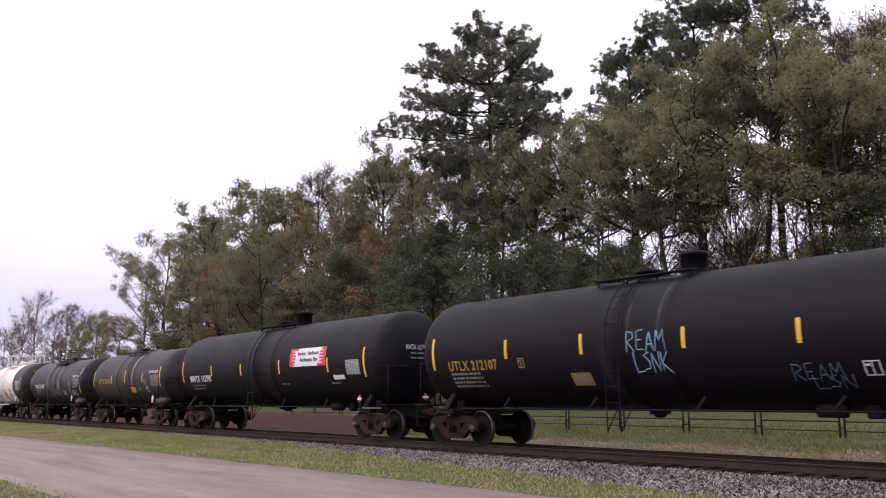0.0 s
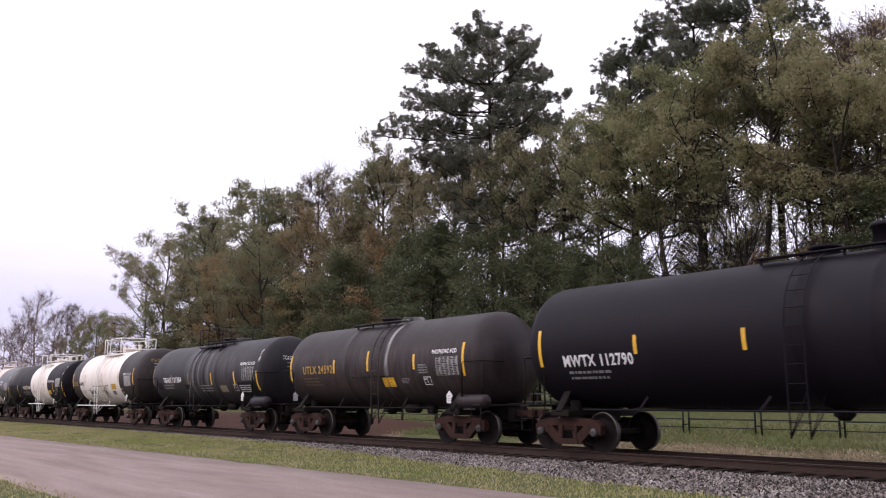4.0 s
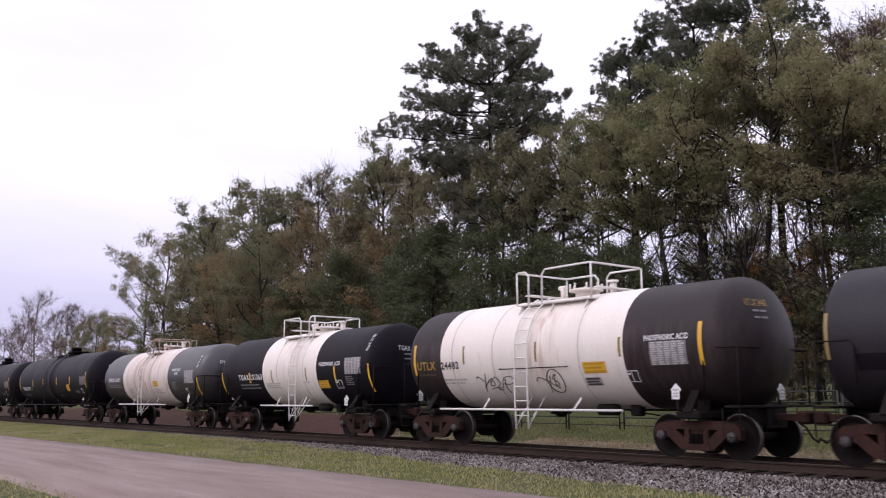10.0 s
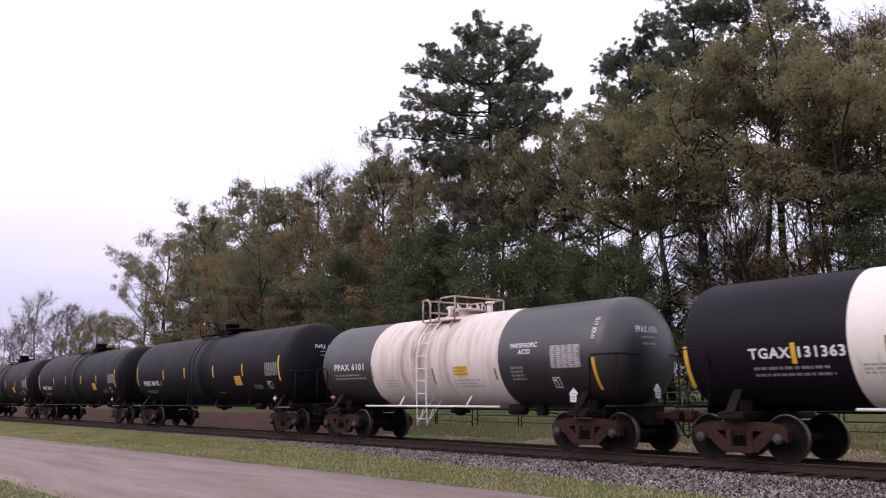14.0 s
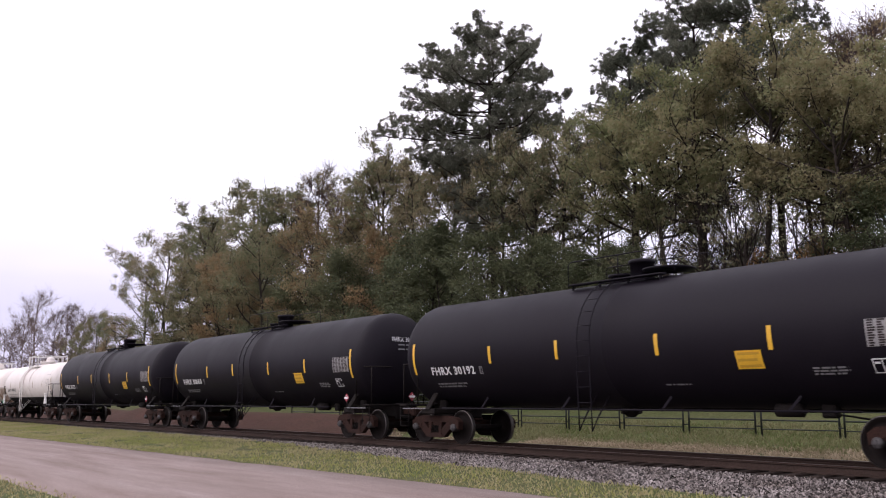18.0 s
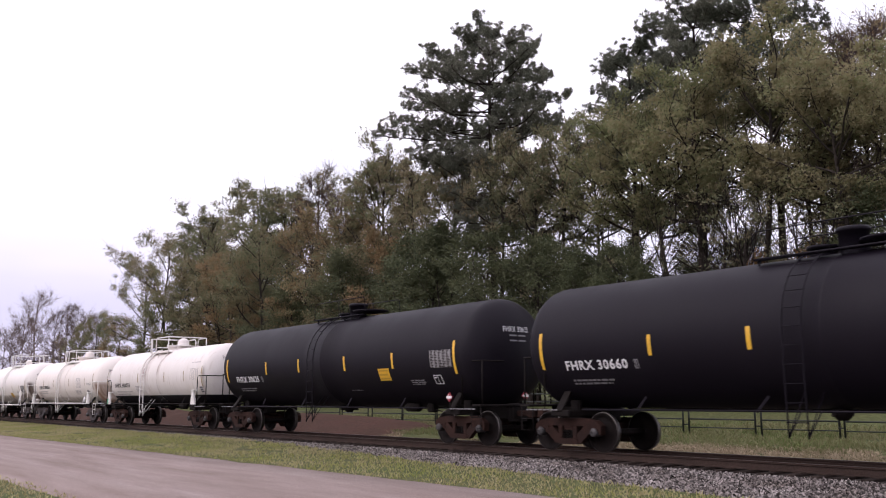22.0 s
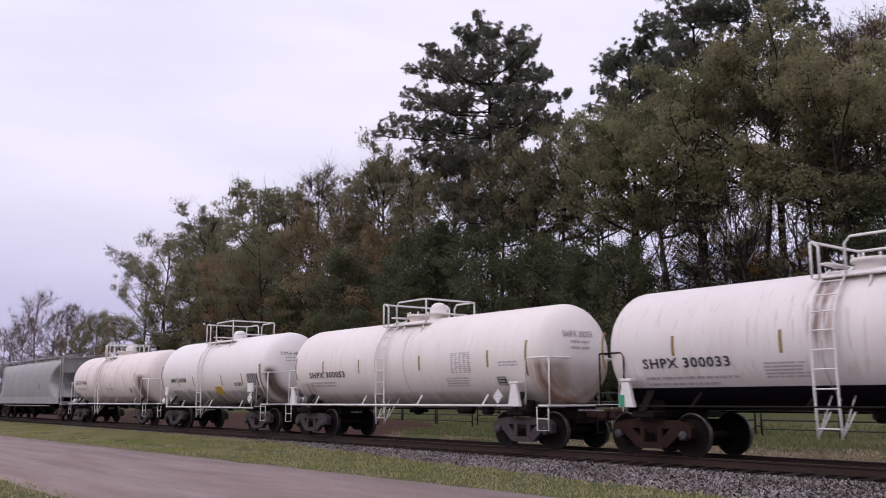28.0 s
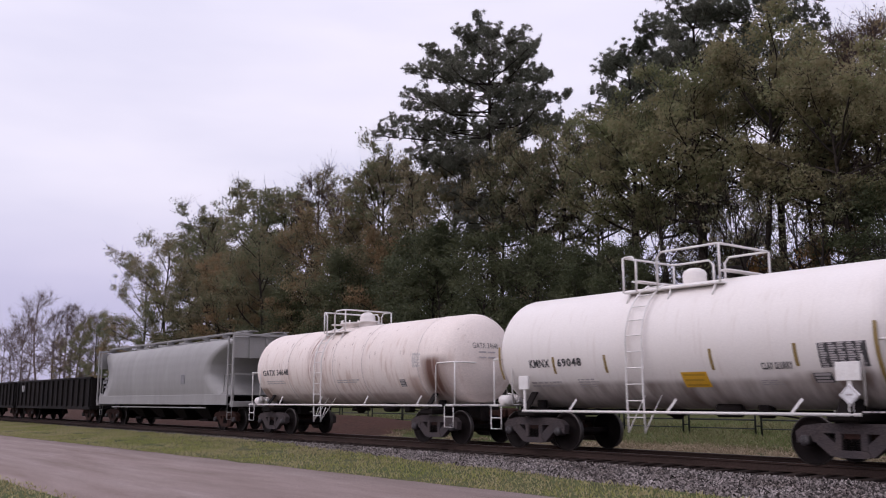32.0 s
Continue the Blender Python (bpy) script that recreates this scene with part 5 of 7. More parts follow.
def manway(car, x, r, zc, mat, dome="bolted"):
    """Fittings on top of the shell."""
    top = zc + r
    if dome == "bolted":
        g = Geo().turned([(top - 0.06, 0.28), (top + 0.12, 0.28), (top + 0.12, 0.44), (top + 0.17, 0.44), (top + 0.20, 0.30), (top + 0.22, 0.0)], 24, "z", (x, 0, 0))
        cover = part("manway", g, M[mat], car, "bolted round manway cover")
        for k in range(8):
            a = k * 0.785
            part("bolt", Geo().tube([(x + 0.41 * math.cos(a), 0.41 * math.sin(a), top + 0.14), (x + 0.41 * math.cos(a), 0.41 * math.sin(a), top + 0.32)], 0.025, 6), M[mat], cover)
        g = Geo().tube([(x + 0.75, 0.2, top - 0.05), (x + 0.75, 0.2, top + 0.30)], 0.09, 10).turned([(top + 0.30, 0.14), (top + 0.36, 0.14), (top + 0.38, 0.0)], 12, "z", (x + 0.75, 0.2, 0))
        part("valve", g, M[mat], car)
        g = Geo().tube([(x - 0.62, -0.2, top - 0.05), (x - 0.62, -0.2, top + 0.26)], 0.07, 10).tube([(x - 0.75, -0.2, top + 0.26), (x - 0.50, -0.2, top + 0.26)], 0.06, 8)
        part("valve", g, M[mat], car)
    elif dome == "ball":
        rows = [(top - 0.05, 0.30), (top + 0.14, 0.30), (top + 0.14, 0.36), (top + 0.18, 0.36), (top + 0.20, 0.27), (top + 0.30, 0.275), (top + 0.42, 0.22), (top + 0.49, 0.12), (top + 0.51, 0.0)]
        part("valve_bonnet", Geo().turned(rows, 24, "z", (x + 0.45, 0, 0)), M[mat], car, "rounded white valve bonnet")
        g = Geo().turned([(top - 0.06, 0.34), (top + 0.12, 0.34), (top + 0.12, 0.42), (top + 0.19, 0.42), (top + 0.22, 0.0)], 24, "z", (x - 0.55, 0, 0))
        cover = part("manway", g, M[mat], car)
        for k in range(8):
            a = k * 0.785
            part("bolt", Geo().tube([(x - 0.55 + 0.39 * math.cos(a), 0.39 * math.sin(a), top + 0.10), (x - 0.55 + 0.39 * math.cos(a), 0.39 * math.sin(a), top + 0.27)], 0.025, 6),
                 M[mat], cover)
    elif dome == "bonnet":
        rows = [(top - 0.05, 0.27), (top + 0.20, 0.27), (top + 0.27, 0.24), (top + 0.33, 0.14), (top + 0.35, 0.0)]
        part("valve_bonnet", Geo().turned(rows, 24, "z", (x - 0.35, 0, 0)), M[mat], car, "low rounded white valve bonnet")
        g = Geo().turned([(top - 0.06, 0.10), (top + 0.18, 0.10), (top + 0.18, 0.16), (top + 0.26, 0.16), (top + 0.28, 0.0)], 16, "z", (x + 0.7, 0, 0))
        part("valve", g, M["steel_dark"], car, "dark relief valve")
    else:
        at, rows = x + 1.0, [(top - 0.05, 0.30), (top + 0.40, 0.30), (top + 0.40, 0.335), (top + 0.47, 0.335), (top + 0.50, 0.30), (top + 0.51, 0.0)]
        if dome == "low":
            rows = [(top - 0.05, 0.36), (top + 0.10, 0.36), (top + 0.13, 0.30), (top + 0.14, 0.0)]
        if dome == "railed":
            at = x + 0.35
            g = Geo().turned([(top + 0.10, 0.20), (top + 0.16, 0.62), (top + 0.20, 0.62), (top + 0.21, 0.0)], 24, "z", (x + 1.15, 0, 0))
            part("pressure_plate", g, M[mat], car, "flat round cover plate")
            for s in (-1, 1):
                zz = zc + arc_y(r, 0.72) + 0.12
                path = [(x - 1.45, s * 0.72, zz), (x - 1.45, s * 0.72, top + 0.50), (x - 1.35, s * 0.72, top + 0.58), (x + 1.75, s * 0.72, top + 0.58), (x + 1.85, s * 0.72, top + 0.50), (x + 1.85, s * 0.72, zz)]
                part("railing", Geo().tube(path, 0.013, 6), M[mat], car, "thin dark top railing")
                part("post", Geo().tube([(x + 0.2, s * 0.72, zz), (x + 0.2, s * 0.72, top + 0.58)], 0.012, 6), M[mat], car)
        part("fittings_housing", Geo().turned(rows, 20, "z", (at, 0, 0)), M[mat], car, "black round fittings housing with a lid")
        g = Geo().turned([(top - 0.05, 0.28), (top + 0.14, 0.28), (top + 0.14, 0.34), (top + 0.20, 0.34), (top + 0.21, 0.0)], 18, "z", (x - 0.3, 0, 0))
        part("manway", g, M[mat], car)
        for s in (-1, 1):
            y = s * 0.62
            zz = zc + arc_y(r, 0.62) + 0.13
            g = Geo().box((x, y, zz), (2.9, 0.22, 0.035), 0.008)
            for dx in (-1.4, -0.5, 0.4, 1.35):
                g.box((x + dx, y - s * 0.02, zz - 0.09), (0.05, 0.05, 0.20), 0.008)
            g.tube([(x - 1.45, y - s * 0.1, zz + 0.03), (x + 1.45, y - s * 0.1, zz + 0.03)], 0.018, 6)
            part("walkway", g, M[mat], car, "narrow top walkway")


def tank_car(name, label, x0, x1, r, zc, mats, bands=((-99, 0),), seams=(), head=0.75, gear="steel_dark", inset=0.72, jacket=False):
    """A tank car between pulling faces x0 and x1 of the train: shell, saddles, end gear and trucks. Its origin is at the rails under its middle."""
    car = new(name)
    tagged(car, label, "tank car", "cars of the freight train")
    half = (x1 - x0) / 2
    car["place"] = (x0 + x1) / 2
    CARS.append(car)
    g = Geo().turned(tank_body(half - inset, r, head, bands, seams), 64, "x", (0, 0, zc))
    part("tank", g, [M[m] for m in mats], car, "long cylindrical shell with domed heads")
    tc = half - 2.09
    for s in (-1, 1):
        zb = zc - arc_y(r, 1.15)
        zt = 1.42
        yt = arc_y(r, zc - zt)
        g = Geo()
        for y in (-1, 1):
            lean = math.atan2(1.36 - yt, zt - 0.95)
            mid = (s * tc, y * (1.36 + yt) / 2, (zt + 0.95) / 2)
            g.box(mid, (0.22, 0.05, math.hypot(1.36 - yt, zt - 0.95)), 0.01, turn=Matrix.Rotation(y * lean, 3, "X"))
        g.box((s * tc, 0, 0.90), (0.62, 2.7, 0.16), 0.03)
        for y in (-0.75, 0.75):
            g.box((s * tc, y, 1.02), (0.30, 0.10, 0.4), 0.02)
        part("saddle", g, M["steel_dark"], car, "bolster and saddle under the shell")
        truck(car, s * tc, gear == "white_rail")
        end_gear(car, s * half, s, mat=gear if gear != "black" else "steel_dark", brake=s < 0)
    g = Geo().tube([(-0.5, 0, zc - r + 0.1), (-0.5, 0, zc - r - 0.12), (-0.5, 0, zc - r - 0.22)], [0.2, 0.2, 0.1], 14).tube([(-0.5, -0.35, zc - r - 0.1), (-0.5, 0.35, zc - r - 0.1)], 0.05, 8)
    part("bottom_valve", g, M["steel_dark"], car, "bottom outlet valve")
    g = Geo().turned([(tc - 3.2, 0.0), (tc - 3.15, 0.14), (tc - 2.6, 0.14), (tc - 2.55, 0.0)], 14, "x", (0, -0.55, zc - r - 0.02)).tube([(tc - 2.6, -0.5, zc - r), (tc - 1.2, -0.3, 0.82)], 0.02, 6)
    g.box((tc - 2.1, -0.4, zc - r - 0.02), (0.3, 0.25, 0.3), 0.04).tube([(-tc + 1, 0.2, zc - r - 0.03), (tc - 1, 0.2, zc - r - 0.03)], 0.022, 6)
    part("brake_gear", g, M["steel_dark"], car, "brake cylinder, valve and pipe")
    return car


# ---- markings on the shells ----
SHELL = {}


def on_shell(r, zc, x, a, o=0.006):
    return (x, -(r + o) * math.cos(a), zc + (r + o) * math.sin(a))


def wrapped(car, x0, x1, a0, a1, o=0.006, mi=0, g=None, nx=1):
    """A thin sheet laid on the near side of the shell."""
    r, zc = SHELL[car.name]
    g = g or Geo()
    n = max(1, int(abs(a1 - a0) / 0.07))
    vs = [on_shell(r, zc, x0 + (x1 - x0) * i / nx, a0 + (a1 - a0) * k / n, o) for i in range(nx + 1) for k in range(n + 1)]
    fs = [(i * (n + 1) + k, (i + 1) * (n + 1) + k, (i + 1) * (n + 1) + k + 1, i * (n + 1) + k + 1) for i in range(nx) for k in range(n)]
    g.add(vs, fs, mi, True)
    return g


def strip(car, x, a0, a1, mat="yellow"):
    w = 0.038 if mat == "dull_yellow" else 0.05
    part("reflector_strip", wrapped(car, x - w, x + w, a0, a1), M[mat], car, "vertical yellow reflective strip")


def panel(car, x0, x1, a0, a1, mat):
    g = wrapped(car, x0, x1, a0, a1)
    ink = {"yellow": "panel_ink", "dull_yellow": "ink_dim", "ink_black": "ink_grey", "ink_white": "ink_grey", "ink_grey": "ink_black", "ink_dim": "old_black"}[mat]
    n = 3 if abs(a1 - a0) > 0.15 else 1
    for k in range(n):
        c = a0 + (a1 - a0) * (k + 0.5) / n
        if mat != "ink_white" and mat != "ink_dim":
            wrapped(car, x0 + 0.08 * (x1 - x0), x1 - (0.08 + 0.1 * (k % 2)) * (x1 - x0), c - 0.018, c + 0.018, 0.010, 1, g)
    part("stencil_panel", g, [M[mat], M[ink]], car)


def frame_box(car, x0, x1, a0, a1, mat):
    r, _ = SHELL[car.name]
    w = 0.022
    g = wrapped(car, x0, x1, a0, a0 + w / r)
    wrapped(car, x0, x1, a1 - w / r, a1, g=g)
    wrapped(car, x0, x0 + w, a0, a1, g=g)
    wrapped(car, x1 - w, x1, a0, a1, g=g)
    wrapped(car, (x0 + x1) / 2 - w / 2, (x0 + x1) / 2 + w / 2, a0, a1, g=g)
    wrapped(car, x0 + (x1 - x0) * 0.1, x0 + (x1 - x0) * 0.4, (a0 * 0.35 + a1 * 0.65), a1 - 0.04, g=g)
    part("test_panel", g, M[mat], car, "outlined stencil box")


def small_print(car, x0, x1, a0, a1, rows, mat):
    """Lines of print too small to read, as short bars."""
    rng = random.Random(int(x0 * 100) + rows)
    g = Geo()
    h = (a1 - a0) / rows
    for k in range(rows):
        c = a1 - h * (k + 0.5)
        x, end = x0, x1 - (x1 - x0) * rng.uniform(0, 0.25)
        while x < end:
            w = rng.uniform(0.05, 0.2)
            wrapped(car, x, min(end, x + w), c - min(0.022, h * 0.28), c + min(0.022, h * 0.28), g=g)
            x += w + rng.uniform(0.02, 0.05)
    tagged(part("small_print", g, M[mat], car, "rows of small stencilled print"), kind="stuff")


def table(car, x0, x1, a0, a1, mat):
    """A printed chart: pale ground with darker rows and columns of bars."""
    back = {"ink_white": "chart_grey", "ink_dim": "ink_dim", "ink_grey": "white", "ink_black": "ink_black"}[mat]
    fore = {"ink_white": "old_black", "ink_dim": "ink_grey", "ink_grey": "ink_grey", "ink_black": "ink_grey"}[mat]
    g = wrapped(car, x0, x1, a0, a1)
    rng = random.Random(int(x0 * 77))
    rows = 11
    for k in range(rows):
        c = a0 + (a1 - a0) * (k + 0.5) / rows
        hh = (a1 - a0) / rows * 0.34
        for u in range(5):
            s = x0 + (x1 - x0) * (0.04 + 0.19 * u)
            wrapped(car, s, s + (x1 - x0) * rng.uniform(0.08, 0.17), c - hh, c + hh, 0.010, 1, g)
    part("chart_panel", g, [M[back], M[fore]], car, "printed chart panel")


def letter_mesh(text, fat=0.028):
    cu = bpy.data.curves.new("letters", "FONT")
    cu.body, cu.size, cu.offset, cu.resolution_u, cu.space_character = text, 1.0, fat, 2, 1.12
    ob = bpy.data.objects.new("letters", cu)
    me = bpy.data.meshes.new_from_object(ob)
    bpy.data.objects.remove(ob)
    bpy.data.curves.remove(cu)
    co = np.array([v.co[:2] for v in me.vertices])
    faces = [tuple(p.vertices) for p in me.polygons]
    bpy.data.meshes.remove(me)
    co = (co - co.min(0)) / (co.max(0) - co.min(0))
    return co, faces


def lettering(car, co, faces, place, words, mat):
    """Links each word as a part of its own."""
    spans = sorted((min(co[i][0] for i in f), max(co[i][0] for i in f), f) for f in faces)
    groups, reach = [[]], spans[0][1]
    gaps = []
    for u0, u1, f in spans:
        gaps.append(u0 - reach)
        reach = max(reach, u1)
    limit = sorted(gaps)[-(len(words.split()) - 1)] if " " in words else 9
    for gap, (u0, u1, f) in zip(gaps, spans):
        if gap >= limit:
            groups.append([])
        groups[-1].append(f)
    for fs in groups:
        used = sorted({i for f in fs for i in f})
        at = {i: k for k, i in enumerate(used)}
        part("lettering", Geo().add([place(*co[i]) for i in used], [tuple(at[i] for i in f) for f in fs]), M[mat], car, "stencilled lettering")


def text(car, x0, x1, a0, a1, words, mat):
    r, zc = SHELL[car.name]
    co, faces = letter_mesh(words)
    lettering(car, co, faces, lambda u, v: on_shell(r, zc, x0 + u * (x1 - x0), a0 + v * (a1 - a0), 0.012), words, mat)


def ring_text(car, x, a0, a1, words, h=0.15):
    """Lettering that climbs round the shell beside the head."""
    r, zc = SHELL[car.name]
    co, faces = letter_mesh(words, 0.008)
    lettering(car, co, faces, lambda u, v: on_shell(r, zc, x - v * h, a0 + u * (a1 - a0), 0.022), words, "ink_white")


def head_text(car, half, y0, y1, z0, z1, words, mat="ink_white", head=0.75, inset=0.72):
    """Lettering with two short lines of print on the domed head at the leading end."""
    r, zc = SHELL[car.name]

    def on_head(y, z):
        q = max(0.0, 1 - (y * y + (z - zc) ** 2) / (r * r))
        return (half - inset - head + head * math.sqrt(q) + 0.03, y, z)

    co, faces = letter_mesh(words, 0.0)
    lettering(car, co, faces, lambda u, v: on_head(y0 + u * (y1 - y0), z0 + v * (z1 - z0)), words, mat)
    g = Geo()
    h = z1 - z0
    for k in (1, 2):
        zt = z0 - h * (0.55 + 0.95 * (k - 1))
        for u0, u1 in ((0.2, 0.48), (0.54, 0.85)):
            a, b = y0 + u0 * (y1 - y0), y0 + u1 * (y1 - y0)
            g.add([on_head(a, zt - h * 0.28), on_head(b, zt - h * 0.28), on_head(b, zt), on_head(a, zt)], [(0, 1, 2, 3)])
    tagged(part("small_print", g, M["ink_dim" if mat != "ink_black" else "ink_grey"], car, "rows of small stencilled print"), kind="stuff")


def grab_line(car, x0, x1, a):
    r, zc = SHELL[car.name]
    p = [on_shell(r, zc, x0, a, 0.0), on_shell(r, zc, x0, a, 0.06), on_shell(r, zc, x1, a, 0.06), on_shell(r, zc, x1, a, 0.0)]
    part("grab_rail", Geo().tube(p, 0.013, 6), M["steel_dark"], car)


def pen_tag(car, x0, x1, a0, a1, chains, mat="ink_black", w=0.013):
    """A hand-drawn mark of curved pen strokes on the shell."""
    r, zc = SHELL[car.name]
    g = Geo()
    for chain in chains:
        pts = []
        for i in range(len(chain) - 1):
            p0, p1, p2, p3 = chain[max(0, i - 1)], chain[i], chain[i + 1], chain[min(len(chain) - 1, i + 2)]
            for k in range(5):
                t = k / 5
                u, v = [0.5 * (2 * p1[j] + (p2[j] - p0[j]) * t + (2 * p0[j] - 5 * p1[j] + 4 * p2[j] - p3[j]) * t * t + (3 * p1[j] - p0[j] - 3 * p2[j] + p3[j]) * t ** 3) for j in (0, 1)]
                pts.append(on_shell(r, zc, x0 + u * (x1 - x0), a0 + v * (a1 - a0), 0.004))
        pts.append(on_shell(r, zc, x0 + chain[-1][0] * (x1 - x0), a0 + chain[-1][1] * (a1 - a0), 0.004))
        g.tube(pts, w, 4)
    part("pen_tag", g, M[mat], car, "black hand-drawn scribble")


def patch_out(car, x0, x1, a0, a1):
    """Old lettering painted over in fresh black."""
    part("paint_patch", wrapped(car, x0, x1, a0, a1, 0.004), M["black"], car, "fresh black paint patch")


def weld_line(car, *xs):
    """Grimy edges of the welded girth straps."""
    for x in xs:
        part("girth_weld", wrapped(car, x - 0.013, x + 0.013, -1.0, 1.35, 0.010), M["weld_grime"], car, "grimy girth weld")


STROKES = {"R": ((0, 0), (0.05, 1), (0.6, 0.95), (0.7, 0.7), (0.1, 0.5), (0.75, 0)), "E": ((0.7, 1), (0.1, 0.95), (0.08, 0.5), (0.6, 0.52), (0.08, 0.5), (0.05, 0.05), (0.75, 0.08)),
           "A": ((0, 0), (0.4, 1), (0.62, 0.4), (0.15, 0.38), (0.62, 0.4), (0.8, 0)), "M": ((0, 0), (0.15, 1), (0.42, 0.45), (0.75, 1), (0.95, 0)),
           "L": ((0.1, 1), (0.15, 0), (0.9, 0.05)), "S": ((0.8, 0.95), (0.2, 0.8), (0.75, 0.45), (0.6, 0.1), (0.05, 0.1)), "N": ((0.05, 0), (0.1, 1), (0.7, 0.05), (0.8, 1)),
           "K": ((0.1, 1), (0.1, 0), (0.1, 0.45), (0.8, 1), (0.1, 0.45), (0.9, -0.1))}


def sprayed(car, x0, x1, a0, a1, words, mat="blue_spray", w=0.013, seed=1):
    """Angular hand-sprayed capitals, one stroke chain a letter."""
    r, zc = SHELL[car.name]
    rng = random.Random(seed)
    step = (x1 - x0) / len(words)
    for k, ch in enumerate(words):
        pts = []
        chain = STROKES[ch]
        for (u0, v0), (u1, v1) in zip(chain, chain[1:]):
            for q in range(4):
                u, v = u0 + (u1 - u0) * q / 4, v0 + (v1 - v0) * q / 4
                pts.append(on_shell(r, zc, x0 + step * (k + u * 1.08), a0 + (a1 - a0) * (v + 0.06 * math.sin(k * 2.1)) + rng.uniform(-0.006, 0.006), 0.003))
        u, v = chain[-1]
        pts.append(on_shell(r, zc, x0 + step * (k + u * 1.08), a0 + (a1 - a0) * v, 0.003))
        part("spray_letter", Geo().tube(pts, w, 4), M[mat], car, "sprayed capital letter")


def banner(car, x0, x1, a0, a1):
    """White banner with red saw-tooth ends; its trade words are plain dark bars."""
    g = wrapped(car, x0, x1, a0, a1)
    for k in range(6):
        c = a0 + (a1 - a0) * (k + 0.5) / 6
        h = (a1 - a0) / 6 * 0.34
        d = 0.30 + 0.12 * math.sin(math.pi * (k + 0.5) / 6)
        wrapped(car, x0, x0 + d, c - h, c + h, 0.009, 1, g)
        wrapped(car, x1 - d, x1, c - h, c + h, 0.009, 1, g)
    wrapped(car, x0, x0 + 0.2, a0, a1, 0.008, 1, g)
    wrapped(car, x1 - 0.2, x1, a0, a1, 0.008, 1, g)
    wrapped(car, x0, x0 + 0.55, a1 - 0.05, a1, 0.009, 1, g)
    wrapped(car, x1 - 0.55, x1, a0, a0 + 0.05, 0.009, 1, g)
    for row, words in ((0.68, ((0.55, 1.15), (1.27, 2.05))), (0.33, ((0.75, 1.6), (1.68, 1.9)))):
        c = a0 + (a1 - a0) * row
        for u, v in words:
            s, k = x0 + u, 0
            while s < x0 + v - 0.03:
                w = (0.075, 0.045, 0.09, 0.06, 0.07)[k % 5]
                wrapped(car, s, s + w, c - 0.033, c + (0.06 if k in (0, 3) else 0.03), 0.010, 2, g)
                s, k = s + w + 0.016, k + 1
    part("banner", g, [M["ink_white"], M["red"], M["ink_black"]], car, "white banner with red serrated ends")


def placard(car, x, z, mat="red", y=-1.47, end=False):
    """Diamond hazard card in a holder."""
    s = 0.19 if mat == "diamond" else 0.13
    q = [(-s, 0), (0, -s), (s, 0), (0, s)]
    m = s * 0.27
    hexa = [(-s, 0), (-s + m, -m), (s - m, -m), (s, 0), (s - m, m), (-s + m, m)]
    if end:
        put = lambda p, o: (x + o, y + p[0], z + p[1])
    else:
        put = lambda p, o: (x + p[0], y - o, z + p[1])
    g = Geo()
    g.add([put(p, 0.0) for p in q] + [put((p[0] * 1.08, p[1] * 1.08), -0.02) for p in q],
          [(0, 1, 2, 3), (4, 7, 6, 5), (0, 4, 5, 1), (1, 5, 6, 2), (2, 6, 7, 3), (3, 7, 4, 0)], 0)
    if mat == "red":
        g.add([put(p, 0.006) for p in hexa], [tuple(range(6))], 1)
        g.add([put((-s * 0.2, m * 1.5), 0.006), put((s * 0.2, m * 1.5), 0.006), put((0, s * 0.75), 0.006)], [(0, 1, 2)], 1)
        mats = [M["card_red"], M["ink_white"]]
    elif mat == "diamond":
        for k in range(4):
            a, b = q[k], q[(k + 1) % 4]
            g.add([put((a[0] * 0.92, a[1] * 0.92), 0.004), put((b[0] * 0.92, b[1] * 0.92), 0.004), put((b[0] * 0.8, b[1] * 0.8), 0.004), put((a[0] * 0.8, a[1] * 0.8), 0.004)], [(0, 1, 2, 3)], 1)
        g.add([put((-0.06, -0.012), 0.004), put((0.06, -0.012), 0.004), put((0.06, 0.02), 0.004), put((-0.06, 0.02), 0.004)], [(0, 1, 2, 3)], 1)
        mats = [M["ink_white"], M["ink_grey"]]
    else:
        g.add([put((-0.10, -0.20), 0.004), put((0.10, -0.20), 0.004), put((0.10, -0.02), 0.004), put((-0.10, -0.02), 0.004)], [(0, 1, 2, 3)], 0)
        for zz in (-0.155, -0.095, -0.02):
            g.add([put((-0.07, zz), 0.010), put((0.07, zz), 0.010), put((0.07, zz + 0.035), 0.010), put((-0.07, zz + 0.035), 0.010)], [(0, 1, 2, 3)], 1)
        mats = [M["ink_white"], M["ink_grey"]]
    card = part("placard", g, mats, car, "hazard card in a holder")
    b = Geo()
    if end:
        b.box((x - 0.05, y, z - 0.25), (0.03, 0.05, 0.4), 0.005)
    else:
        b.box((x, y + 0.05, z - 0.22), (0.05, 0.03, 0.44), 0.005)
    part("holder", b, M["steel_dark"], card)


def sill_stencil(car, x0, x1, y=-1.43, z=0.985, mat="ink_dim"):
    g = Geo()
    rng = random.Random(int(x0 * 10))
    x = x0
    while x < x1:
        w = rng.uniform(0.05, 0.16)
        g.box((x + w / 2, y - 0.004, z), (w, 0.006, 0.03))
        x += w + 0.03
    tagged(part("sill_stencil", g, M[mat], car), kind="stuff")

# ---- the train, from its head to its tail ----
def tank(label, x0, x1, r, zc, mats, **kw):
    c = tank_car("tank_car", label, x0, x1, r, zc, mats, **kw)
    SHELL[c.name] = (r, zc)
    return c


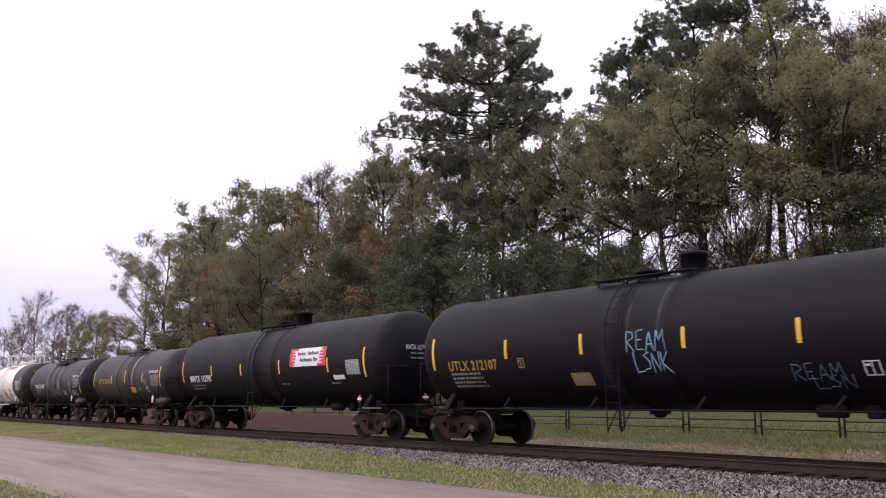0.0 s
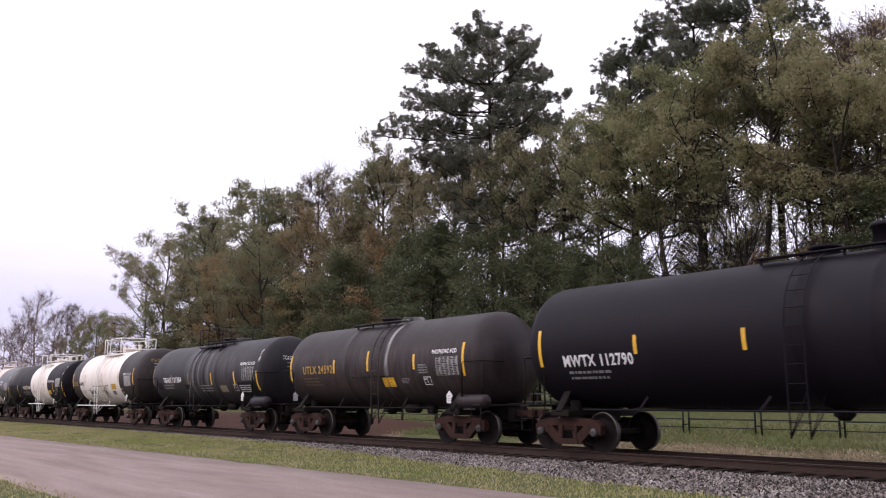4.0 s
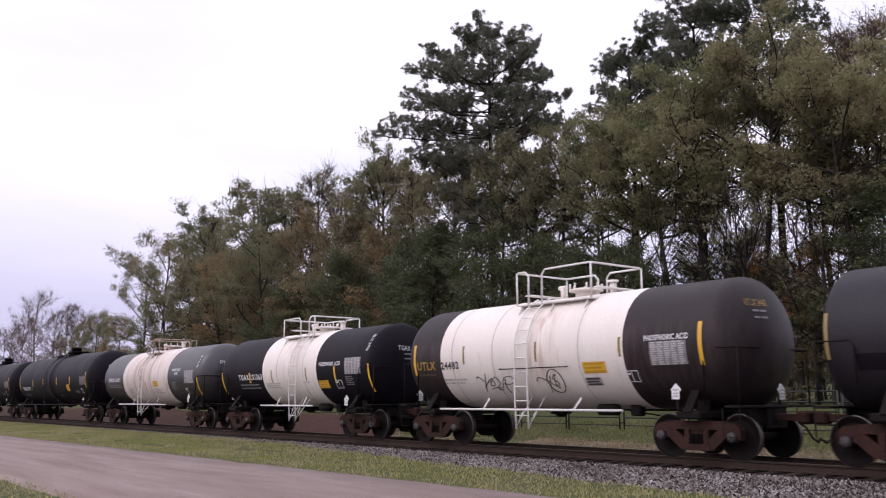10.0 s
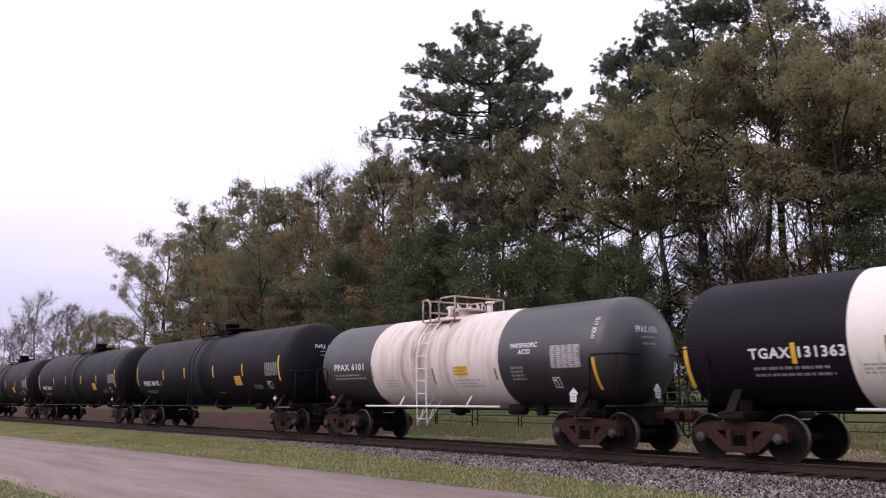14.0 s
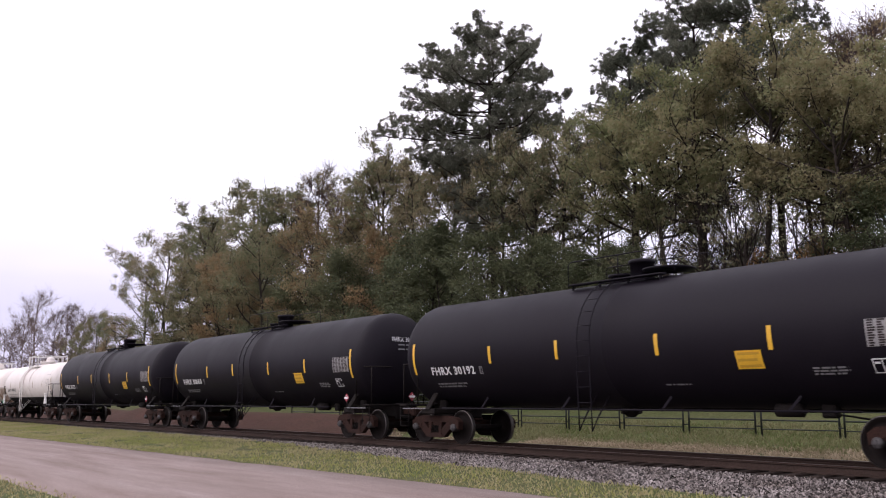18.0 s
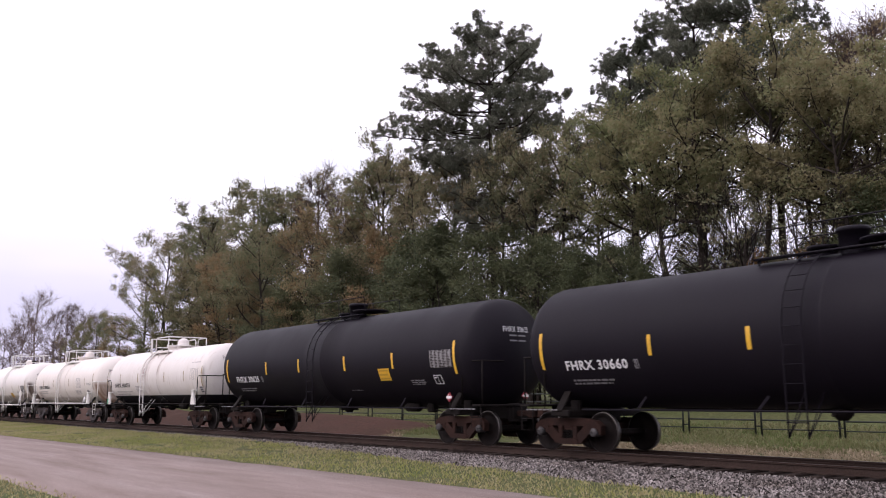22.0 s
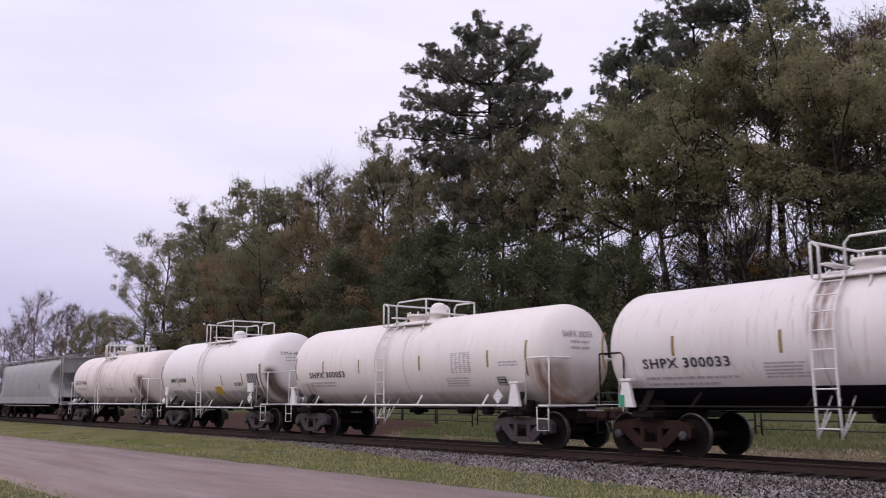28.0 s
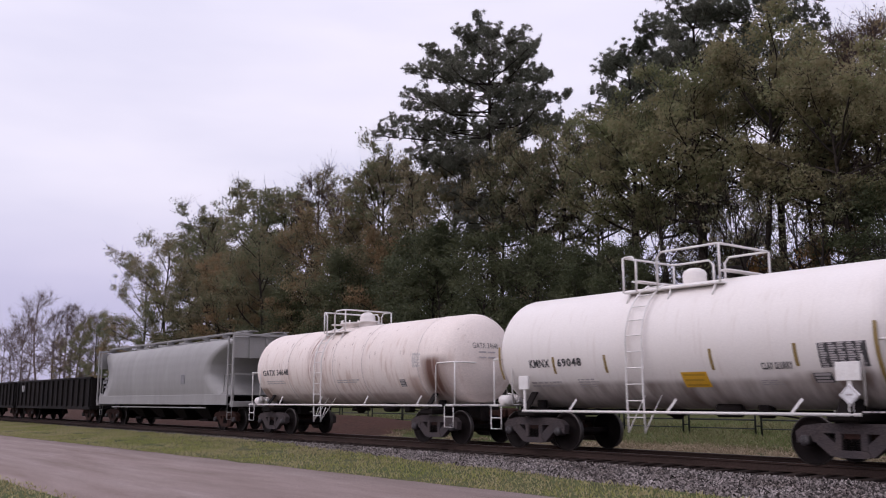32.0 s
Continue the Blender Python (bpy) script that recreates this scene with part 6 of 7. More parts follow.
LONG = []
for lb, a, b in (("long black tank car with yellow strips and blue spray scrawl", 100.25, 118.3),
                 ("long black tank car with a red and white banner", 82.1, 100.25),
                 ("long clean black tank car with white lettering and yellow strips", -3.21, 14.79),
                 ("long clean black tank car with white lettering and yellow strips", -21.35, -3.3),
                 ("long clean black tank car with white lettering and yellow strips", -39.45, -21.35)):
    c = tank(lb, a, b, 1.53, 2.56, ["streaked_black" if a > 100.2 else "black"], seams=(0.0,) if a < 50 else (-0.6, 0.9))
    safety_rail(c, -6.0, 6.0, 1.46, 2.56, "black", 1.0)
    manway(c, -0.35, 1.53, 2.56, "black", "housing" if a > 50 else "railed")
    ladder(c, -0.52, 1.53, 2.56, "black", top=1.2, width=0.40, bar=0.017)
    LONG.append(c)
ethanol_a, ethanol_b, fuel_a, fuel_b, fuel_c = LONG

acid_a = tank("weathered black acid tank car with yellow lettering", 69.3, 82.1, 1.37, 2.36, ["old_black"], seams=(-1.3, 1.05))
safety_rail(acid_a, -3.6, 3.6, 1.34, 2.36, "steel_dark")
manway(acid_a, -0.3, 1.37, 2.36, "old_black", "low")
ladder(acid_a, 0.62, 1.37, 2.36, "old_black", width=0.40, bar=0.018)
acid_b = tank("faded grey-black acid tank car with white lettering", 56.1, 69.3, 1.37, 2.36, ["grey_black"], seams=(-1.2, 0.2, 1.4), head=0.45)
safety_rail(acid_b, -3.6, 3.6, 1.34, 2.36, "steel_dark")
manway(acid_b, 0.3, 1.37, 2.36, "grey_black", "low")
ladder(acid_b, -0.60, 1.37, 2.36, "grey_black", width=0.40, bar=0.018)
top_deck(acid_b, -1.15, 1.2, -0.85, -0.25, 1.37, 2.36, "grey_black", 4.32, bar=0.016)
acid_c = tank("black acid tank car with a wide white middle band", 42.9, 56.1, 1.43, 2.44, ["old_black", "white"], bands=((-99, 0), (-3.83, 1), (2.88, 0)), seams=(-3.3, -1.6, 1.5))
safety_rail(acid_c, -3.75, 2.88, 1.43, 2.44, "white_rail", 0.98, 0.03)
top_deck(acid_c, -1.10, 1.55, -0.66, -0.16, 1.43, 2.44, "white_rail", 4.56)
manway(acid_c, 0.5, 1.43, 2.44, "white")
ladder(acid_c, -0.40, 1.43, 2.44, "white_rail")
acid_d = tank("black acid tank car with a narrow white middle band", 29.9, 42.9, 1.37, 2.36, ["black", "white"], bands=((-99, 0), (-1.85, 1), (2.18, 0)), seams=(-0.7, 1.25), head=0.45)
safety_rail(acid_d, -1.72, 2.18, 1.40, 2.36, "white_rail", 1.04, 0.03)
top_deck(acid_d, -0.97, 1.31, 0.30, 0.92, 1.37, 2.36, "white_rail", 4.22)
manway(acid_d, 0.6, 1.37, 2.36, "white")
ladder(acid_d, 0.70, 1.37, 2.36, "white_rail")
acid_e = tank("dusty black acid tank car with a stained white band", 14.66, 29.86, 1.37, 2.36, ["dusty_black", "dirty_white"], bands=((-99, 0), (-3.31, 1), (2.74, 0)),
              seams=(-2.6, -1.2, 0.25, 0.9, 2.25))
safety_rail(acid_e, -3.4, 2.9, 1.40, 2.36, "white_rail", 1.05, 0.03)
top_deck(acid_e, -1.11, 0.42, -0.75, -0.33, 1.37, 2.36, "rusty_rail", 4.2)
manway(acid_e, -0.1, 1.37, 2.36, "dirty_white")
ladder(acid_e, -0.50, 1.37, 2.36, "white_rail")
white_a = tank("white tank car with a black lower half", -54.0, -39.45, 1.37, 2.36, ["chalk_white"], seams=(-0.9, 0.8))
shell = [o for o in white_a.children if o.name.startswith("tank")][0]
shell.data.materials.append(M["black"])
bm = bmesh.new()
bm.from_mesh(shell.data)
bmesh.ops.bisect_plane(bm, geom=bm.verts[:] + bm.edges[:] + bm.faces[:], plane_co=(0, 0, 2.36 - 0.88), plane_no=(0, 0, 1))
bm.to_mesh(shell.data)
bm.free()
for f in shell.data.polygons:
    f.material_index = 1 if f.center.z < 2.36 - 0.88 else 0
safety_rail(white_a, -5.2, 5.2, 1.40, 2.36, "steel_dark", 1.08)
top_deck(white_a, -1.21, 1.08, -1.05, -0.52, 1.37, 2.36, "white_rail", 4.25)
manway(white_a, 0.1, 1.37, 2.36, "chalk_white", "ball")
ladder(white_a, -0.80, 1.37, 2.36, "white_rail")
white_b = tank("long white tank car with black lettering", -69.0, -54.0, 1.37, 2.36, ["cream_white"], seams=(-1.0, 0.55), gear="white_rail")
safety_rail(white_b, -6.2, 5.6, 1.42, 2.36, "white_rail", 1.08, 0.032)
top_deck(white_b, -1.12, 1.14, -0.85, -0.40, 1.37, 2.36, "white_rail", 4.25)
manway(white_b, 0.1, 1.37, 2.36, "cream_white", "ball")
ladder(white_b, -0.56, 1.37, 2.36, "white_rail")
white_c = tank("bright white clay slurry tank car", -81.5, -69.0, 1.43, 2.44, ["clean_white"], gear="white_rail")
safety_rail(white_c, -4.11, 4.6, 1.44, 2.44, "white_rail", 0.95, 0.032)
top_deck(white_c, -1.16, 1.48, -0.78, -0.17, 1.43, 2.44, "white_rail", 4.52)
manway(white_c, 0.5, 1.43, 2.44, "clean_white", "bonnet")
ladder(white_c, -0.46, 1.43, 2.44, "white_rail")
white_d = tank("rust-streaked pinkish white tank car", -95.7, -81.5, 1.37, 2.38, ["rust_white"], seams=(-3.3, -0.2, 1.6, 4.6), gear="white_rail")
safety_rail(white_d, -5.42, 5.9, 1.42, 2.38, "white_rail", 1.07, 0.03)
top_deck(white_d, -1.49, -0.1, -1.30, -0.79, 1.37, 2.38, "white_rail", 4.28)
manway(white_d, -0.62, 1.37, 2.38, "clean_white", "ball")
ladder(white_d, -1.03, 1.37, 2.38, "white_rail")


def side_bracket(car, x, mat="white_rail", box=True):
    """Jacking bracket with a card box beside the shell."""
    g = Geo().prism([(x - 0.22, 1.06), (x + 0.22, 1.06), (x + 0.08, 1.62), (x - 0.10, 1.62)], -1.50, -1.42).box((x, -1.42, 1.66), (0.34, 0.20, 0.06), 0.01)
    part("jacking_bracket", g, M[mat], car)
    if box:
        part("card_box", Geo().box((x - 0.02, -1.46, 1.60), (0.36, 0.06, 0.26), 0.01), M[mat], car)


side_bracket(white_a, 5.5, box=False)
side_bracket(white_a, -5.5, box=False)
part("paint_tag", Geo().box((-5.62, -1.50, 1.20), (0.16, 0.02, 0.26), 0.006), M["green"], white_a, "green painted tag")
side_bracket(white_b, 5.58, box=False)
side_bracket(white_b, -6.0, box=False)
part("card_box", Geo().box((4.42, -1.50, 1.72), (0.46, 0.07, 0.34), 0.01).box((4.42, -1.48, 1.35), (0.09, 0.05, 0.72), 0.01), M["white_rail"], white_c)
part("card_box", Geo().box((-4.02, -1.52, 1.65), (0.34, 0.06, 0.34), 0.01).box((-4.02, -1.50, 1.25), (0.08, 0.05, 0.6), 0.01), M["white_rail"], white_c)


def end_valves(car, half, s, seed):
    """Brake valve with its pipes and rigging on the end platform."""
    rng = random.Random(seed)
    x = s * (half - 1.15)
    g = Geo().box((x, -0.75, 1.24), (0.34, 0.30, 0.22), 0.05).turned([(x - 0.22, 0.0), (x - 0.20, 0.13), (x + 0.16, 0.13), (x + 0.18, 0.0)], 12, "x", (0, -1.12, 1.22))
    part("brake_valve", g, M["white_rail"], car, "brake valve on the end platform")
    for k in range(4):
        a = (x + rng.uniform(-0.4, 0.4), -0.5 - 0.2 * k, 1.12)
        b = (x + rng.uniform(-0.3, 0.3), -0.7 - 0.15 * k, 1.32 + 0.1 * rng.random())
        part("brake_pipe", Geo().tube([a, ((a[0] + b[0]) / 2, a[1], b[2]), b], 0.022, 6), M["white_rail"], car)


end_valves(white_b, 7.5, -1, 1)
end_valves(white_c, 6.25, -1, 2)
end_valves(white_d, 7.1, -1, 3)
for c, x in ((acid_b, 5.45), (acid_a, 5.1)):
    g = Geo().turned([(x - 0.62, 0.0), (x - 0.60, 0.12), (x - 0.52, 0.20), (x + 0.52, 0.20), (x + 0.60, 0.12), (x + 0.62, 0.0)], 18, "x", (0, -1.22, 1.18))
    part("air_reservoir", g.box((x, -1.22, 0.98), (0.5, 0.3, 0.06), 0.01), M["grey_black" if c is acid_b else "old_black"], c, "round-ended air reservoir")


# ---- hopper and gondola cars at the tail ----
def hopper_car(x0, x1):
    car = new("covered_hopper_car")
    tagged(car, "grey covered hopper car with rounded sides and roof walkway", "hopper car", "cars of the freight train")
    car["place"] = (x0 + x1) / 2
    CARS.append(car)
    half = (x1 - x0) / 2
    L = half - 0.5
    side = [(1.50, 1.45), (1.545, 1.75), (1.57, 2.1), (1.565, 2.5), (1.53, 2.9), (1.45, 3.25), (1.32, 3.52), (1.14, 3.70), (0.9, 3.80), (0.0, 3.86)]

    def end_at(z):
        """How far the side sheet reaches at height z: it is cut back in a curve above the sloping hopper ends."""
        return L - float(np.interp(z, [1.45, 1.65, 1.9, 2.3, 2.7, 3.0, 3.25, 3.5, 3.7, 3.86], [1.0, 1.35, 1.72, 2.05, 1.98, 1.70, 1.30, 0.80, 0.35, 0.25]))

    g = Geo()
    levels = [1.45 + 2.41 * k / 24 for k in range(25)]
    rows = []
    for z in levels:
        w = float(np.interp(z, [p[1] for p in side], [p[0] for p in side])) if z < 3.80 else 0.9 * (3.87 - z) / 0.07
        xe = end_at(z)
        near = [(-xe + 2 * xe * k / 16, -w, z) for k in range(17)]
        rows.append(near + [(x, w, z) for x, _, z in near[::-1]])
    n = len(rows[0])
    g.add([p for r in rows for p in r], [(i * n + k, i * n + (k + 1) % n, (i + 1) * n + (k + 1) % n, (i + 1) * n + k) for i in range(len(rows) - 1) for k in range(n)], 0, True)
    g.add(rows[0], [tuple(range(n - 1, -1, -1))])
    g.add(rows[-1], [tuple(range(n))])
    part("body", g, M["hopper"], car, "smooth grey body with bulging sides")
    for s in (-1, 1):
        part("side_sill", Geo().box((0, s * 1.50, 1.26), (2 * L - 1.0, 0.06, 0.42), 0.01), M["hopper"], car)
        part("side_rail", Geo().tube([(-L + 2.6, s * 1.48, 0.92), (L - 2.6, s * 1.48, 0.92)], 0.03, 6), M["hopper"], car)
        part("end_sheet", Geo().box((s * (L - 0.2), 0, 3.35), (0.05, 2.9, 0.85), 0.01), M["hopper"], car)
        for y in (-1.48, 1.48):
            part("corner_post", Geo().box((s * (L - 0.08), y, 2.45), (0.10, 0.07, 2.75), 0.01), M["hopper"], car)
            part("corner_post", Geo().box((s * (L - 0.55), y, 2.45), (0.08, 0.06, 2.7), 0.01), M["hopper"], car)
            q = [(s * (L - 0.6), 1.08), (s * (L - 2.4), 1.08), (s * (L - 2.2), 1.30), (s * (L - 0.6), 1.62)]
            part("gusset", Geo().prism(q if s < 0 else q[::-1], y - 0.02, y + 0.02), M["hopper"], car)
            for k in range(6):
                part("rung", Geo().tube([(s * (L - 0.08), y, 1.4 + 0.42 * k), (s * (L - 0.55), y, 1.4 + 0.42 * k)], 0.013, 5), M["hopper"], car)
        for y in (-0.75, 0.0, 0.75):
            part("end_post", Geo().box((s * (L - 0.12), y, 3.35), (0.06, 0.05, 0.9), 0.01), M["hopper"], car)
        part("end_beam", Geo().box((s * (L - 0.08), 0, 3.86), (0.14, 3.0, 0.10), 0.01), M["hopper"], car)
        part("end_sill", Geo().box((s * (L - 0.1), 0, 1.08), (0.3, 3.0, 0.22), 0.02), M["hopper"], car)
        part("roof_walk", Geo().box((0, s * 0.62, 4.02), (2 * L, 0.34, 0.04), 0.008), M["hopper"], car, "grated roof walkway")
        g = Geo().tube([(-L, s * 0.95, 4.03), (L, s * 0.95, 4.03)], 0.018, 6)
        for k in range(9):
            x = -L + 0.2 + (2 * L - 0.4) * k / 8
            g.box((x, s * 0.8, 3.93), (0.05, 0.35, 0.14), 0.01)
        part("roof_bracket", g, M["hopper"], car)
        truck(car, s * (half - 2.0))
        end_gear(car, s * half, s, mat="hopper")
    for k in range(5):
        part("hatch", Geo().turned([(3.82, 0.36), (3.98, 0.36), (4.0, 0.28), (4.01, 0.0)], 16, "z", (-6 + 3 * k, 0, 0)), M["hopper"], car)
    for k in range(4):
        x = -4.05 + 2.7 * k
        g = Geo()
        g.add([(x - 1.3, -1.35, 1.4), (x + 1.3, -1.35, 1.4), (x + 1.3, 1.35, 1.4), (x - 1.3, 1.35, 1.4), (x - 0.4, -0.5, 0.42), (x + 0.4, -0.5, 0.42), (x + 0.4, 0.5, 0.42), (x - 0.4, 0.5, 0.42)],
              [(0, 1, 5, 4), (1, 2, 6, 5), (2, 3, 7, 6), (3, 0, 4, 7), (4, 5, 6, 7)])
        g.box((x, 0, 0.38), (0.9, 1.5, 0.10), 0.02)
        part("hopper_chute", g, M["steel_dark"], car, "dark sloping discharge chute")
    part("logo_plate", Geo().box((3.6, -1.585, 2.15), (0.42, 0.012, 0.42), 0.004), [M["ink_dim"]], car)
    g = Geo()
    for k in range(4):
        g.box((-7.0 + 0.22 * (k % 2), -1.575, 2.6 - 0.22 * k), (0.55, 0.012, 0.10), 0.003)
    part("faded_stencil", g, M["ink_dim"], car)
    return car


def gondola_car(x0, x1):
    car = new("gondola_car")
    tagged(car, "open black gondola car with ribbed sides", "gondola car", "cars of the freight train")
    car["place"] = (x0 + x1) / 2
    CARS.append(car)
    half = (x1 - x0) / 2
    L = half - 0.45
    for s in (-1, 1):
        part("side_wall", Geo().box((0, s * 1.47, 1.62), (2 * L, 0.05, 1.72), 0.01), M["gondola"], car)
        part("end_wall", Geo().box((s * L, 0, 1.62), (0.06, 2.9, 1.72), 0.01), M["gondola"], car)
        part("top_chord", Geo().box((0, s * 1.50, 2.50), (2 * L + 0.1, 0.16, 0.12), 0.02), M["gondola"], car)
        part("side_sill", Geo().box((0, s * 1.48, 0.84), (2 * L, 0.14, 0.20), 0.02), M["gondola"], car)
        n = 16
        for k in range(n):
            x = -L + 0.2 + (2 * L - 0.4) * k / (n - 1)
            g = Geo().prism([(x - 0.09, 0.9), (x + 0.09, 0.9), (x + 0.09, 2.44), (x - 0.09, 2.44)], s * 1.50, s * 1.60)
            part("rib", g, M["gondola"], car)
        truck(car, s * (half - 2.1))
        end_gear(car, s * half, s)
    part("floor", Geo().box((0, 0, 0.92), (2 * L - 0.1, 2.88, 0.08), 0.01), M["gondola"], car)
    part("load", Geo().box((0, 0, 1.6), (2 * L - 0.3, 2.8, 1.1), 0.3), M["stone"], car, "dark stone load below the rim")
    g = Geo()
    for k in range(2):
        g.box((-L + 1.6 + 0.35 * k, -1.615, 2.05), (0.14, 0.012, 0.42), 0.003)
    part("side_stencil", g, M["ink_white"], car, "two white stencilled bars")
    return car


hopper_car(-113.75, -95.7)
gondola_car(-130.9, -113.75)
gondola_car(-148.05, -130.9)


# ---- what is written and stuck on each car ----
strip(ethanol_a, -7.28, -0.335, 0.250)
strip(ethanol_a, -4.20, -0.185, 0.129)
strip(ethanol_a, -1.55, -0.180, 0.134)
strip(ethanol_a, 1.39, -0.173, 0.122)
strip(ethanol_a, 4.03, -0.190, 0.121)
text(ethanol_a, -6.61, -4.58, -0.365, -0.179, "UTLX 212107", "ink_yellow")
small_print(ethanol_a, -6.59, -5.04, -0.718, -0.381, 4, "ink_dim")
frame_box(ethanol_a, -3.78, -3.57, -0.355, -0.186, "ink_yellow")
panel(ethanol_a, -2.05, -1.41, -0.710, -0.471, "dull_yellow")
sprayed(ethanol_a, -0.16, 0.90, -0.19, 0.11, "REAM", seed=5)
sprayed(ethanol_a, -0.02, 0.98, -0.50, -0.20, "LSNK", seed=6)
sprayed(ethanol_a, 3.72, 4.72, -0.70, -0.46, "REAM", "faint_spray", 0.012, 7)
sprayed(ethanol_a, 4.05, 4.90, -0.84, -0.62, "LSN", "faint_spray", 0.010, 8)
frame_box(ethanol_a, 5.13, 5.44, -0.642, -0.441, "ink_white")
strip(ethanol_b, -7.43, -0.360, 0.233)
strip(ethanol_b, -4.42, -0.219, 0.057)
strip(ethanol_b, -1.66, -0.244, 0.045)
strip(ethanol_b, 1.52, -0.250, 0.073)
strip(ethanol_b, 4.95, -0.267, 0.055)
strip(ethanol_b, 7.19, -0.403, 0.223)
text(ethanol_b, -6.67, -4.52, -0.377, -0.186, "MWTX 112790", "ink_white")
small_print(ethanol_b, -6.58, -5.00, -0.616, -0.421, 2, "ink_dim")
banner(ethanol_b, 2.36, 4.84, -0.105, 0.312)
panel(ethanol_b, 5.23, 5.92, -0.437, -0.336, "ink_white")
table(ethanol_b, 6.10, 6.92, -0.338, -0.021, "ink_dim")
small_print(ethanol_b, 4.99, 5.67, -0.570, -0.478, 1, "ink_dim")
small_print(ethanol_b, 1.49, 2.19, -0.532, -0.479, 1, "ink_dim")
head_text(ethanol_b, 9.075, -0.65, 0.06, 2.80, 2.96, "MWTX 112790")
placard(ethanol_b, 6.89, 1.27)
placard(ethanol_b, 8.27, 1.32, "red", y=0.13, end=True)
strip(acid_a, -4.96, -0.340, 0.321)
strip(acid_a, -2.00, -0.182, 0.151)
strip(acid_a, 0.04, -0.170, 0.301)
strip(acid_a, 2.53, -0.172, 0.156)
strip(acid_a, 4.83, -0.348, 0.336)
text(acid_a, -4.07, -2.09, -0.180, 0.027, "UTLX 24592", "ink_yellow")
small_print(acid_a, -4.06, -2.82, -0.500, -0.248, 3, "ink_brown")
small_print(acid_c, -4.92, -4.05, -0.42, -0.30, 1, "ink_brown")
panel(acid_a, 0.79, 1.41, -0.557, -0.335, "yellow")
small_print(acid_a, 1.79, 2.22, -0.484, -0.357, 4, "ink_dim")
small_print(acid_a, 2.74, 3.22, -0.274, -0.057, 4, "ink_dim")
text(acid_a, 3.42, 4.55, 0.127, 0.222, "PHOSPHORIC ACID", "ink_white")
table(acid_a, 3.60, 4.61, -0.328, 0.061, "ink_white")
frame_box(acid_a, 2.92, 3.26, -0.531, -0.341, "ink_white")
placard(acid_a, 4.35, 1.34, "ink_white")
grab_line(acid_a, -0.88, 1.22, -0.290)
strip(acid_b, -5.49, -0.308, 0.328, "dull_yellow")
strip(acid_b, -3.30, -0.335, 0.005, "dull_yellow")
strip(acid_b, -1.39, -0.317, 0.025, "dull_yellow")
strip(acid_b, 1.05, -0.352, 0.010)
strip(acid_b, 3.27, -0.385, 0.008)
strip(acid_b, 5.26, -0.573, -0.008)
text(acid_b, -4.26, -2.14, -0.247, -0.062, "TGAX 131384", "ink_white")
small_print(acid_b, -4.21, -2.84, -0.470, -0.277, 2, "ink_dim")
text(acid_b, 3.83, 5.10, 0.170, 0.262, "PHOSPHORIC ACID", "ink_white")
table(acid_b, 3.97, 5.02, -0.261, 0.128, "ink_white")
patch_out(acid_b, 3.50, 5.08, -0.78, -0.31)
small_print(acid_b, 3.62, 4.62, -0.640, -0.380, 4, "ink_grey")
frame_box(acid_b, 3.08, 3.44, -0.583, -0.357, "ink_grey")
panel(acid_b, 1.80, 2.45, -0.604, -0.392, "dull_yellow")
patch_out(acid_b, -4.98, -4.40, -0.47, -0.24)
patch_out(acid_b, -1.83, -1.32, -0.49, -0.32)
small_print(acid_b, -0.13, 1.15, -0.600, -0.330, 3, "ink_dim")
ring_text(acid_b, 5.50, 0.248, 0.613, "TGAX 131384")
head_text(acid_b, 6.600, -0.53, 0.31, 2.78, 2.94, "TGAX 131384", head=0.45)
placard(acid_b, 4.36, 1.41, "ink_white")
placard(acid_b, 5.80, 1.41, "ink_white", y=0.07, end=True)
strip(acid_c, -5.06, -0.360, 0.262)
strip(acid_c, -2.80, -0.174, 0.173, "dull_yellow")
strip(acid_c, 0.04, -0.189, 0.156, "dull_yellow")
strip(acid_c, 2.78, -0.175, 0.138, "dull_yellow")
strip(acid_c, 4.97, -0.361, 0.286)
text(acid_c, -4.94, -4.08, -0.260, -0.092, "UTLX", "ink_yellow")
text(acid_c, -3.82, -3.03, -0.258, -0.107, "24482", "ink_black")
small_print(acid_c, -3.83, -2.70, -0.581, -0.441, 2, "ink_grey")
panel(acid_c, 1.58, 2.30, -0.435, -0.236, "yellow")
panel(acid_c, 1.53, 2.05, -0.664, -0.503, "ink_grey")
frame_box(acid_c, 2.83, 3.19, -0.613, -0.407, "ink_white")
text(acid_c, 3.50, 4.69, 0.040, 0.130, "PHOSPHORIC ACID", "ink_white")
table(acid_c, 3.63, 4.61, -0.337, 0.026, "ink_dim")
pen_tag(acid_c, -2.42, -0.95, -0.80, -0.36, (
    ((0.0, 0.75), (0.05, 0.84), (0.15, 0.72), (0.18, 0.6)), ((0.28, 0.97), (0.22, 0.6), (0.12, 0.08)),
    ((0.15, 0.35), (0.3, 0.6), (0.42, 0.75), (0.45, 0.45), (0.33, 0.4), (0.4, 0.65), (0.55, 0.8), (0.6, 0.5), (0.5, 0.35), (0.62, 0.3), (0.75, 0.75), (0.95, 0.8), (1.0, 0.6), (0.85, 0.45), (0.7, 0.5)),
    ((0.78, 0.7), (0.72, 0.3), (0.76, 0.0)), ((0.3, 0.2), (0.45, 0.3), (0.6, 0.15), (0.48, 0.22))))
